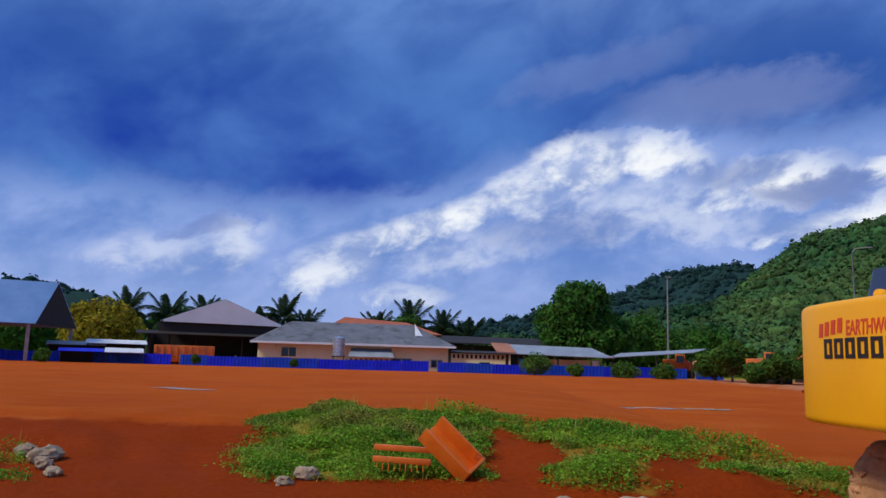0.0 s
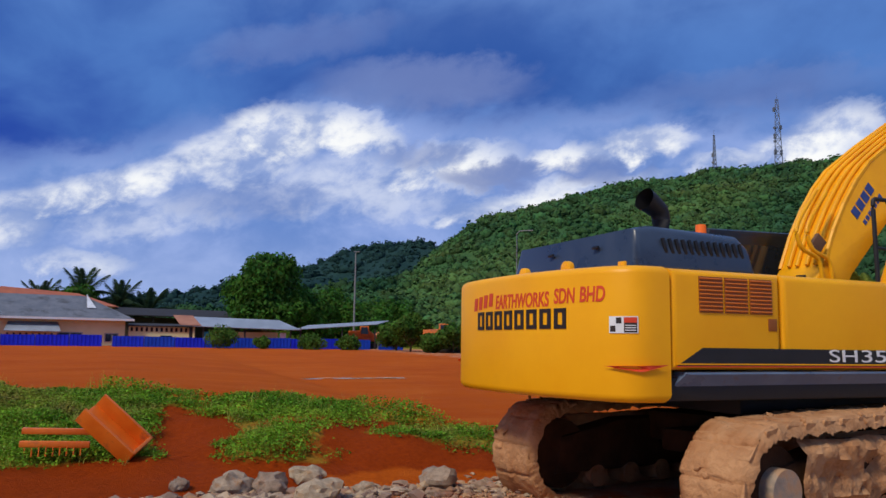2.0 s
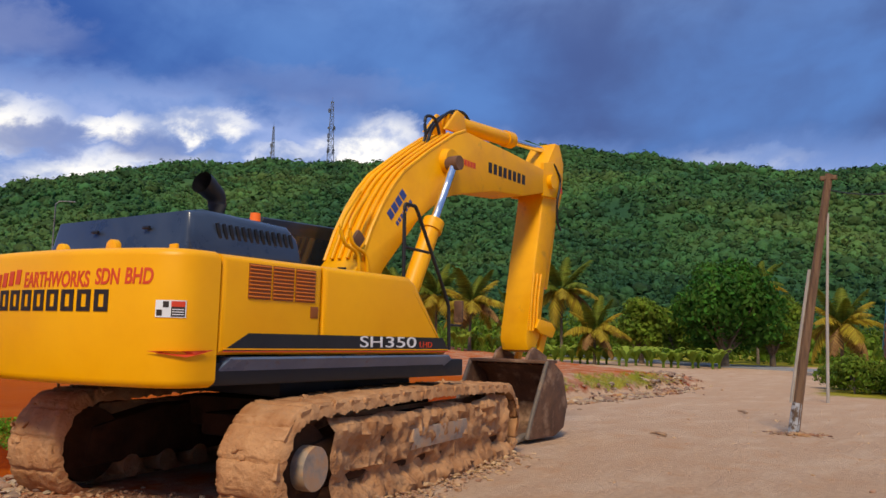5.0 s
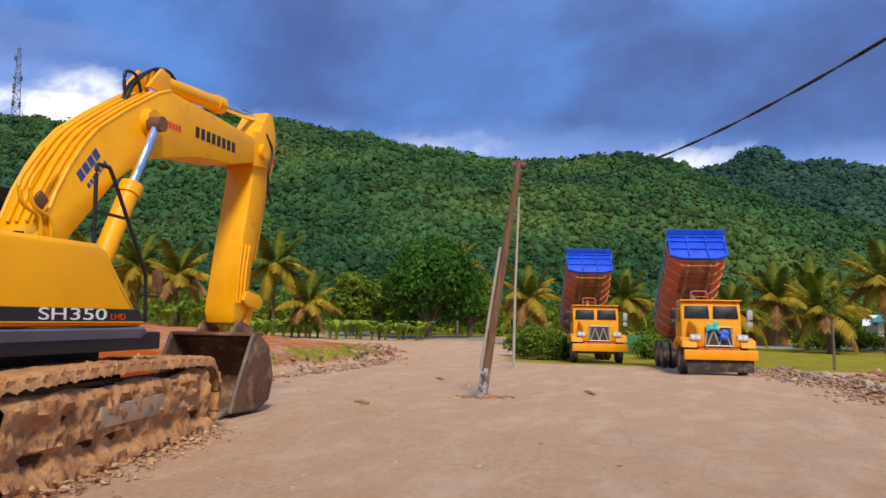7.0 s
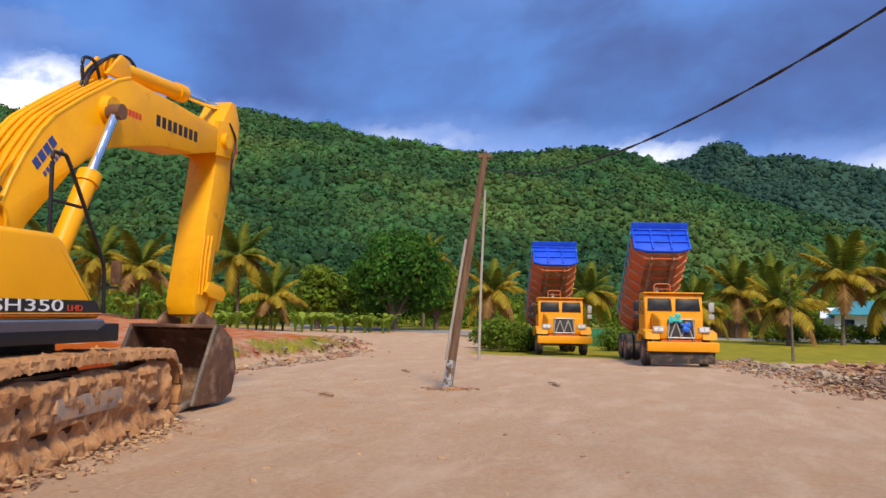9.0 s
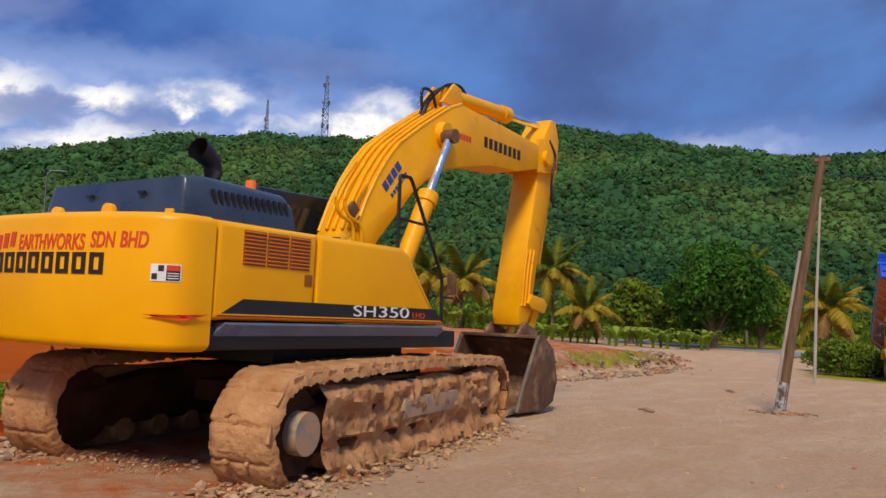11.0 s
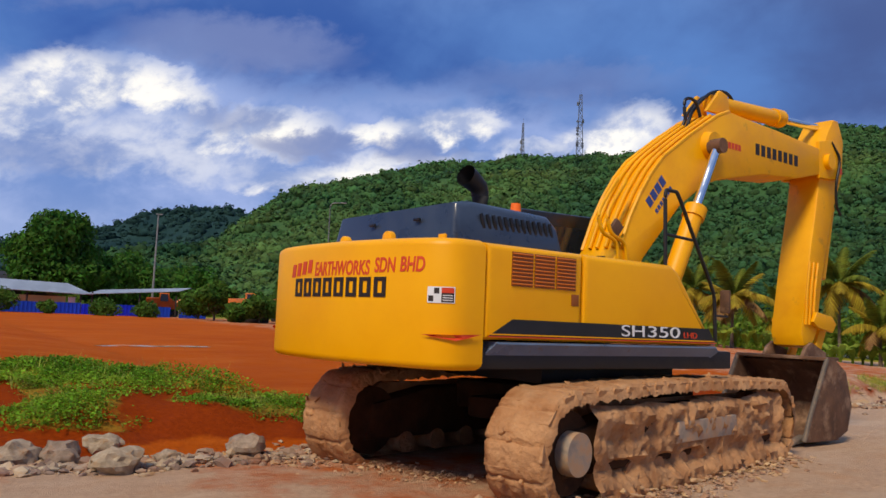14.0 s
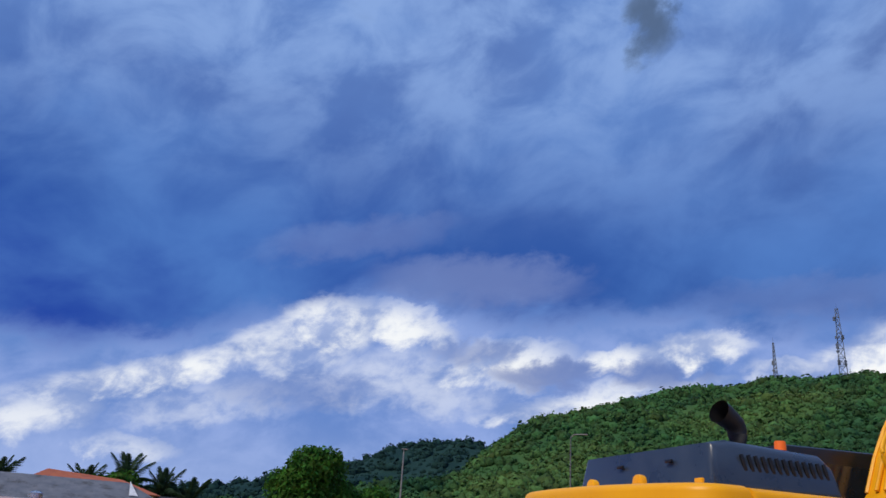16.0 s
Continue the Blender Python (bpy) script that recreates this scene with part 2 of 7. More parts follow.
def ground_material():
    m = bpy.data.materials.new("earth")
    m.use_nodes = True
    nt = m.node_tree
    bsdf = nt.nodes["Principled BSDF"]
    tc = nt.nodes.new("ShaderNodeTexCoord")

    def noise_tex(s, d, r=0.6, stretch=None):
        n = nt.nodes.new("ShaderNodeTexNoise")
        src = tc.outputs["Object"]
        if stretch:
            mp = nt.nodes.new("ShaderNodeMapping")
            mp.inputs["Scale"].default_value, mp.inputs["Rotation"].default_value = stretch, (0, 0, radians(25))
            nt.links.new(src, mp.inputs[0])
            src = mp.outputs[0]
        nt.links.new(src, n.inputs["Vector"])
        n.inputs["Scale"].default_value, n.inputs["Detail"].default_value, n.inputs["Roughness"].default_value = s, d, r
        return n.outputs[0]

    def mix(fac, a, b):
        n = nt.nodes.new("ShaderNodeMix")
        n.data_type = "RGBA"
        nt.links.new(fac, n.inputs[0])
        for s, q in ((6, a), (7, b)):
            if isinstance(q, tuple):
                n.inputs[s].default_value = (*q, 1)
            else:
                nt.links.new(q, n.inputs[s])
        return n.outputs[2]

    def ramp(v, a, b, c=0.0, d=1.0):
        n = nt.nodes.new("ShaderNodeMapRange")
        nt.links.new(v, n.inputs[0])
        for i, q in enumerate((a, b, c, d)):
            n.inputs[i + 1].default_value = q
        return n.outputs[0]

    def maths(op, a, b):
        n = nt.nodes.new("ShaderNodeMath")
        n.operation, n.use_clamp = op, True
        for i, v in enumerate((a, b)):
            if isinstance(v, (int, float)):
                n.inputs[i].default_value = v
            else:
                nt.links.new(v, n.inputs[i])
        return n.outputs[0]

    vc = nt.nodes.new("ShaderNodeVertexColor")
    vc.layer_name = "zone"
    sep = nt.nodes.new("ShaderNodeSeparateColor")
    nt.links.new(vc.outputs[0], sep.inputs[0])
    fine, mid, broad = noise_tex(14, 12, 0.75), noise_tex(1.3, 8, 0.65), noise_tex(0.22, 6)
    tracks = noise_tex(0.8, 10, 0.68, (0.45, 1.5, 1))
    pad = mix(ramp(fine, 0.3, 0.7), (0.44, 0.268, 0.162), (0.62, 0.405, 0.258))
    pad = mix(ramp(tracks, 0.48, 0.68, 0, 0.65), pad, (0.66, 0.47, 0.32))
    pad = mix(ramp(mid, 0.52, 0.72, 0, 0.6), pad, (0.52, 0.275, 0.14))
    red = mix(ramp(fine, 0.3, 0.7), (0.40, 0.064, 0.0035), (0.56, 0.114, 0.007))
    red = mix(ramp(tracks, 0.50, 0.70, 0, 0.6), red, (0.60, 0.165, 0.028))
    red = mix(ramp(broad, 0.45, 0.70, 0, 0.55), red, (0.36, 0.050, 0.003))
    grass = mix(ramp(mid, 0.3, 0.7), (0.17, 0.18, 0.018), (0.40, 0.30, 0.036))
    edge = ramp(mid, 0.25, 0.75, -0.28, 0.28)
    red_w = ramp(maths("ADD", sep.outputs[0], edge), 0.35, 0.65)
    grass_w = ramp(maths("ADD", sep.outputs[1], edge), 0.35, 0.65)
    cut = mix(ramp(fine, 0.3, 0.7), (0.22, 0.027, 0.003), (0.35, 0.052, 0.004))
    red = mix(ramp(maths("ADD", sep.outputs[2], edge), 0.35, 0.65), red, cut)
    col = mix(grass_w, mix(red_w, pad, red), grass)
    nt.links.new(col, bsdf.inputs["Base Color"])
    nt.links.new(ramp(mid, 0.3, 0.7, 0.72, 0.95), bsdf.inputs["Roughness"])
    bsdf.inputs["Specular IOR Level"].default_value = 0.04
    b1 = nt.nodes.new("ShaderNodeBump")
    b1.inputs["Strength"].default_value, b1.inputs["Distance"].default_value = 0.8, 0.06
    nt.links.new(noise_tex(7, 12, 0.8), b1.inputs["Height"])
    b2 = nt.nodes.new("ShaderNodeBump")
    b2.inputs["Strength"].default_value, b2.inputs["Distance"].default_value = 0.5, 0.06
    nt.links.new(tracks, b2.inputs["Height"])
    nt.links.new(b1.outputs[0], b2.inputs["Normal"])
    nt.links.new(b2.outputs[0], bsdf.inputs["Normal"])
    return m


MUD = (0.30, 0.17, 0.095)
YELLOW = material("yellow_paint", (0.86, 0.37, 0.002), (0.93, 0.43, 0.003), 1.2, rough=0.42, bump=0.03, bump_scale=3, rvar=0.08, spec=0.3)
YELLOW_WORN = material("worn_yellow_paint", (0.82, 0.35, 0.004), (0.93, 0.44, 0.006), 2.2, spec=0.3, rough=0.45, bump=0.06, dirt=(0.42, 0.20, 0.03), dirt_at=(0.60, 0.78), dirt_scale=3)
HOOD_GREY = material("dark_grey_cover", (0.024, 0.037, 0.066), (0.038, 0.056, 0.092), 3, rough=0.32, bump=0.05, coat=0.2)
BLACK = material("black_paint", (0.006, 0.006, 0.007), (0.014, 0.014, 0.016), 5, rough=0.4, bump=0.05)
SOOT = material("soot_black_steel", (0.004, 0.004, 0.005), (0.012, 0.011, 0.012), 6, rough=0.55, bump=0.1)
SILL_BLUE = material("dark_blue_grey_steel", (0.080, 0.120, 0.190), (0.125, 0.175, 0.255), 3, rough=0.32, bump=0.06, dirt=(0.13, 0.07, 0.035), dirt_at=(0.58, 0.75), dirt_scale=4)
MUDDY = material("caked_mud", (0.35, 0.148, 0.058), (0.58, 0.315, 0.150), 2.6, rough=0.95, bump=1.0, bump_scale=9, bump_dist=0.05, dirt=(0.44, 0.23, 0.11), dirt_scale=7, detail=10, spec=0.1)
# Undercarriage mud, its colour darkened to paint in the shade under the machine.
SHADED_MUD = material("oily_dark_mud", (0.035, 0.016, 0.008), (0.085, 0.038, 0.018), 3, rough=0.9, bump=0.6, bump_scale=9, spec=0.1)
HUB_GREY = material("mud_smeared_grey_steel", (0.26, 0.20, 0.15), (0.46, 0.39, 0.31), 5, rough=0.7, bump=0.3, dirt=(0.46, 0.27, 0.145), dirt_at=(0.40, 0.54), dirt_scale=5)
MUDDY_STEEL = material("muddy_steel", (0.09, 0.075, 0.06), (0.22, 0.16, 0.11), 5, rough=0.7, metal=0.2, bump=0.5, dirt=(0.38, 0.23, 0.13), dirt_scale=3)
CHROME = material("chrome", (0.75, 0.76, 0.78), (0.85, 0.85, 0.86), 3, rough=0.15, metal=1.0, bump=0)
RUST = material("rusty_steel", (0.09, 0.045, 0.025), (0.20, 0.10, 0.055), 4, rough=0.75, metal=0.3, bump=0.4, dirt=(0.33, 0.20, 0.12), dirt_scale=2.5)
RED_PAINT = material("red_lettering", (0.62, 0.045, 0.010), (0.70, 0.070, 0.015), 6, rough=0.5, bump=0)
LETTER_BLACK = material("black_lettering", (0.012, 0.008, 0.006), (0.03, 0.015, 0.008), 9, rough=0.5, bump=0)
BLUE_MARK = material("blue_lettering", (0.02, 0.05, 0.22), (0.04, 0.08, 0.30), 6, rough=0.5, bump=0)
WHITE = material("white_paint", (0.70, 0.70, 0.70), (0.82, 0.82, 0.82), 6, rough=0.5, bump=0)
GLASS_DARK = material("dark_window_glass", (0.010, 0.013, 0.018), (0.02, 0.025, 0.03), 2, rough=0.06, bump=0)
# Slat orange halved: shade behind the louvres painted as colour; the latch shares it.
SHADED_ORANGE = material("shade_darkened_orange", (0.26, 0.070, 0.006), (0.32, 0.09, 0.008), 4, rough=0.5, bump=0)
EARTH = ground_material()


# ---- mesh tools ----
def box(bm, size, at=(0, 0, 0), turn=None, bevel=0.0):
    m = Matrix.Translation(at) @ (turn.to_4x4() if turn else Matrix()) @ Matrix.Diagonal((*size, 1))
    made = bmesh.ops.create_cube(bm, size=1, matrix=m)["verts"]
    if bevel:
        edges = list({e for v in made for e in v.link_edges})
        bmesh.ops.bevel(bm, geom=edges, offset=bevel, segments=2, profile=0.6, affect="EDGES")


def prism(bm, outline, low, high, axis="y", bevel=0.0, segments=2):
    """A plate: the outline in the plane across the axis, from low to high along it."""
    def at(p, q):
        return {"y": (p[0], q, p[1]), "z": (p[0], p[1], q), "x": (q, p[0], p[1])}[axis]
    a, b = [bm.verts.new(at(p, low)) for p in outline], [bm.verts.new(at(p, high)) for p in outline]
    faces = [bm.faces.new(a), bm.faces.new(b[::-1])]
    n = len(outline)
    for i in range(n):
        faces.append(bm.faces.new((a[i], b[i], b[(i + 1) % n], a[(i + 1) % n])))
    bmesh.ops.recalc_face_normals(bm, faces=faces)
    if bevel:
        rim = list({e for f in faces[:2] for e in f.edges})
        bmesh.ops.bevel(bm, geom=rim, offset=bevel, segments=segments, profile=0.5, affect="EDGES")


def rod(bm, p0, p1, r0, r1=None, sides=14, caps=True):
    p0, p1 = Vector(p0), Vector(p1)
    d = p1 - p0
    m = Matrix.Translation((p0 + p1) / 2) @ d.to_track_quat("Z", "Y").to_matrix().to_4x4()
    bmesh.ops.create_cone(bm, cap_ends=caps, segments=sides, radius1=r0, radius2=r0 if r1 is None else r1, depth=d.length, matrix=m)


def tube(bm, pts, r, sides=8, cap=True):
    """A bent pipe along points, with one ring at each."""
    pts = [Vector(p) for p in pts]
    rings = []
    for i, p in enumerate(pts):
        d = (pts[min(i + 1, len(pts) - 1)] - pts[max(i - 1, 0)]).normalized()
        q = d.to_track_quat("Z", "Y")
        rad = r[i] if isinstance(r, (list, tuple)) else r
        rings.append([bm.verts.new(p + q @ Vector((math.cos(k * 2 * math.pi / sides) * rad, math.sin(k * 2 * math.pi / sides) * rad, 0))) for k in range(sides)])
    for a, b in zip(rings, rings[1:]):
        for k in range(sides):
            bm.faces.new((a[k], a[(k + 1) % sides], b[(k + 1) % sides], b[k]))
    bm.faces.new(rings[0][::-1])
    if cap:
        bm.faces.new(rings[-1])


def round_path(pts, steps=5, pull=0.35):
    """Rounds the corners of a line of points."""
    pts = [Vector(p) for p in pts]
    out = [pts[0]]
    for a, b, c in zip(pts, pts[1:], pts[2:]):
        u, w = b + (a - b) * pull, b + (c - b) * pull
        for i in range(steps + 1):
            t = i / steps
            out.append(u * (1 - t) ** 2 + b * 2 * t * (1 - t) + w * t * t)
    return out + [pts[-1]]


def part(name, bm, mat, parent=None, label="", smooth_angle=35.0):
    me = bpy.data.meshes.new(name)
    bm.normal_update()
    bm.to_mesh(me)
    bm.free()
    if smooth_angle:
        me.shade_smooth()
        me.set_sharp_from_angle(angle=radians(smooth_angle))
    me.materials.append(mat)
    ob = new(name, me)
    if parent:
        ob.parent = parent
    if label:
        ob["label"] = label
    return ob


def thing(name, m, label, category, group="", kind=""):
    e = new(name)
    e.empty_display_size = 0.2
    e.matrix_world = m
    return tagged(e, label, category, group, kind)


def from_arrays(name, verts, faces, mat, parent=None, smooth_shade=False):
    me = bpy.data.meshes.new(name)
    me.from_pydata(verts, [], faces)
    if smooth_shade:
        me.shade_smooth()
    me.materials.append(mat)
    ob = new(name, me)
    if parent:
        ob.parent = parent
    return ob


def lettering(name, text, size, mat, parent, m, depth=0.004, shear=0.0, width=None, bold=0.0):
    """Words in the built-in font as a mesh, in the plane that m gives, x along the words."""
    cu = bpy.data.curves.new(name, "FONT")
    cu.body, cu.size, cu.extrude, cu.shear, cu.offset = text, size, depth, shear, bold
    tmp = bpy.data.objects.new(name, cu)
    me = bpy.data.meshes.new_from_object(tmp)
    bpy.data.objects.remove(tmp)
    me.name = name
    xs = [v.co.x for v in me.vertices]
    k = width / (max(xs) - min(xs)) if width else 1.0
    x0 = min(xs)
    for v in me.vertices:
        v.co.x = (v.co.x - x0) * k
    me.materials.clear()
    me.materials.append(mat)
    ob = new(name, me)
    ob.parent = parent
    ob.matrix_local = m
    return ob


# ---- ground ----
EDGE_TOP = [(-14, 15.5), (-5, 14.8), (0, 14.2), (3, 13.0), (4.4, 12.2), (5.6, 10.9), (8, 11.5), (20, 12.3), (36, 13.5)]
EDGE_FOOT = [(-14, 6.0), (-5, 7.8), (0, 8.7), (3, 9.0), (5, 9.3), (8, 10.2), (20, 11.0), (36, 12.2)]
EDGE_RISE = [(-14, 0.75), (-4, 0.72), (0, 0.86), (3, 0.72), (4.4, 0.58), (5.6, 0.26), (8, 0.28), (20, 0.50), (30, 0.5), (36, 0.2)]


def bank(x, y):
    """How far up the bank a place lies: 0 at its foot, 1 on the field above."""
    wob = 0.35 * noise.noise((x * 0.7, y * 0.7, 3.0)) + 0.15 * noise.noise((x * 2.3, y * 2.3, 5.0))
    foot, top = lerp_table(x, EDGE_FOOT), lerp_table(x, EDGE_TOP)
    t = min(1.0, max(0.0, (y + wob - foot) / (top - foot)))
    steep = smooth(0.0, 0.34, t)                # a raw scarp at the foot, a gentle slope above it
    k = 0.22 + 0.33 * smooth(0.8, 2.2, x)
    return k * steep + (1 - k) * smooth(0.25, 1.0, t)


def field_fade(x, y):
    return 1 - smooth(34, 42, x - 0.9 * max(0, y - 12))


def ground_z(x, y):
    b, fade = bank(x, y) if y > 5 else 0.0, field_fade(x, y)
    rise = lerp_table(x, EDGE_RISE)
    top = rise + (1.12 - rise) * smooth(0, 62, y - 14)
    low = -0.012 * min(32, max(0, x - 8))
    dist = math.hypot(x, y)
    rough = 0.0
    if dist < 60:
        rough = 0.05 * noise.noise((x * 0.35, y * 0.35, 0)) + 0.018 * noise.noise((x * 1.7, y * 1.7, 1))
        rough += 0.10 * b * (1 - b) * 4 * noise.noise((x * 1.3, y * 1.3, 9)) * fade
    return low * (1 - b * fade) + top * b * fade + rough


BARE_PATCHES = ((1.0, 11.2, 0.6, 1.5), (-4.3, 11.0, 1.5, 1.9), (2.9, 10.2, 0.5, 0.4), (-3.0, 9.2, 1.6, 0.5))


def zones(x, y):
    """Weights of red earth and of grass at a place."""
    b, fade = bank(x, y) if y > 5 else 0.0, field_fade(x, y)
    red = smooth(0.02, 0.3, b) * fade
    grass = 0.0
    if x < 7 and y > 8:
        patch = 0.62 + 0.7 * noise.noise((x * 0.45 + 3, y * 0.6, 2)) + 0.3 * smooth(2.5, 0, x) - 0.22 * smooth(0.8, 2.2, x) * smooth(0.62, 0.4, b)
        grass = smooth(0.12, 0.36, b) * (1 - smooth(0.95, 1.0, b)) * patch
        grass *= 1 - smooth(-2.3, -3.5, x + 0.8 * noise.noise((y * 0.9, 1.0, 6.0)))
        if x < -4.2 and y < 11.2:
            grass = max(grass, 0.55 * smooth(-4.4, -5.2, x) * (0.6 + noise.noise((x * 1.4, y * 1.4, 7))))
        grass *= 1 - 0.2 * smooth(3.0, 5.0, x)
        for bx, by, bw, bh in BARE_PATCHES:
            ragged = 0.35 * noise.noise((x * 1.9, y * 1.9, 21.0)) + 0.2 * noise.noise((x * 5.1, y * 5.1, 8.0))
            grass *= smooth(0.55, 1.15, math.hypot((x - bx) / bw, (y - by) / bh) + ragged)
    if 16 < x < 34 and y > 9:
        grass = max(grass, 0.95 * smooth(0.15, 0.4, b) * (1 - smooth(0.85, 1.0, b)) * (0.62 + 0.8 * noise.noise((x * 0.5, y * 0.5, 1))))
    right = smooth(33, 36, x + 0.12 * min(0, y + 2)) * smooth(9.0, 6.0, y - 0.12 * (x - 36))
    grass = max(grass, right * 0.9)
    far = smooth(84, 90, math.hypot(x, y))
    grass = max(grass, far)
    red = max(red, 0.36 * smooth(40, 52, x) * (1 - right))
    red *= 1 - 0.45 * smooth(14, 22, x)
    churned = math.hypot((x - 4.4) / 2.6, (y - 6.8) / 2.3) + 0.3 * noise.noise((x * 0.9, y * 0.9, 14.0))
    red = max(red, 0.46 * smooth(1.1, 0.6, churned))
    foot = lerp_table(x, EDGE_FOOT)
    red = max(red, smooth(foot - 1.4, foot - 0.3, y) * smooth(2.0, 0.4, x), smooth(foot - 0.75, foot - 0.25, y) * smooth(5.6, 4.4, x))
    cut = smooth(0.03, 0.15, b) * (1 - smooth(0.62, 0.95, b)) * fade
    if x < 2 and y > foot - 2:
        cut = max(cut, red * (1 - smooth(0.55, 0.95, b + 0.3 * noise.noise((x * 0.5, y * 0.8, 2.0)))))
    return red, grass, cut


def build_ground():
    angles = list(np.arange(-130, 40.01, 0.4)) + list(np.arange(45, 230, 5.0))
    radii = [0.8 * 1.028 ** i for i in range(295)]
    verts, cols = [], []
    for r in radii:
        for a in angles:
            x, y = polar(a, r)
            verts.append((x, y, ground_z(x, y)))
            cols.append(zones(x, y))
    n = len(angles)
    faces = []
    for i in range(len(radii) - 1):
        for j in range(n):
            k = (j + 1) % n
            faces.append((i * n + j, i * n + k, (i + 1) * n + k, (i + 1) * n + j))
    x0 = len(verts)
    verts.append((0, 0, ground_z(0, 0)))
    cols.append((0, 0, 0))
    for j in range(n):
        faces.append((x0, (j + 1) % n, j))
    ob = from_arrays("ground", verts, [f[::-1] for f in faces], EARTH, smooth_shade=True)
    layer = ob.data.color_attributes.new("zone", "FLOAT_COLOR", "POINT")
    flat = np.ones((len(verts), 4), np.float32)
    flat[:, :3] = np.array(cols)
    layer.data.foreach_set("color", flat.ravel())
    return tagged(ob, "bare compacted earth yard with a red earth field above a low grassy bank", "ground", kind="structure")


build_ground()


# ---- hills ----
LEAF_FAR = material("hill_canopy", (0.016, 0.058, 0.024), (0.062, 0.138, 0.042), 0.022, rough=0.9, bump=0.8, bump_scale=0.9, bump_dist=1.0, island=0.42, dirt=(0.105, 0.165, 0.042), dirt_at=(0.50, 0.68), dirt_scale=0.010, spec=0.1)
# Bluer base colours paint distance haze onto the back and side hills.
LEAF_BACK = material("haze_tinted_distant_canopy", (0.008, 0.030, 0.030), (0.024, 0.060, 0.050), 0.014, rough=0.9, bump=0.8, bump_scale=0.5, bump_dist=1.5, island=0.22, spec=0.1)
LEAF_SIDE = material("haze_tinted_side_canopy", (0.018, 0.056, 0.042), (0.050, 0.108, 0.070), 0.014, rough=0.9, bump=0.8, bump_scale=0.5, bump_dist=1.5, island=0.3, spec=0.1)
MAIN_RIDGE = [(-130, 2.5), (-112, 3.6), (-106, 4.6), (-101, 5.9), (-97, 7.3), (-93, 8.9), (-90, 9.7), (-88, 10.0), (-84, 10.6), (-78, 11.0), (-72, 11.1), (-67, 12.2), (-62, 13.2), (-58, 13.2), (-52, 11.9),
              (-47, 11.2), (-43.6, 11.6), (-40.2, 11.8), (-36.3, 11.0), (-31.5, 9.6), (-26, 8.2), (-22, 6.0), (-19.6, 4.4), (-16, 3.4), (-12, 2.4), (-6, 1.4), (0, 0.6)]
SIDE_RIDGE = [(-130, 5.0), (-112, 7.6), (-106.4, 8.6), (-102.6, 9.6), (-99.5, 10.0), (-97.4, 10.2), (-96.4, 11.0), (-95.4, 11.2), (-94.2, 10.8), (-92.8, 10.2), (-90.5, 9.9), (-87, 9.4), (-82, 8.5)]
BACK_RIDGE = [(-25, 5.0), (-22, 6.4), (-20, 7.0), (-15.5, 6.6), (-12.3, 5.3), (-6, 3.5), (-2, 2.7), (2, 2.1), (8, 1.6), (14, 1.5), (20, 2.2), (24, 3.9), (27, 4.8), (29, 4.6), (34, 2.6), (45, 2.0)]


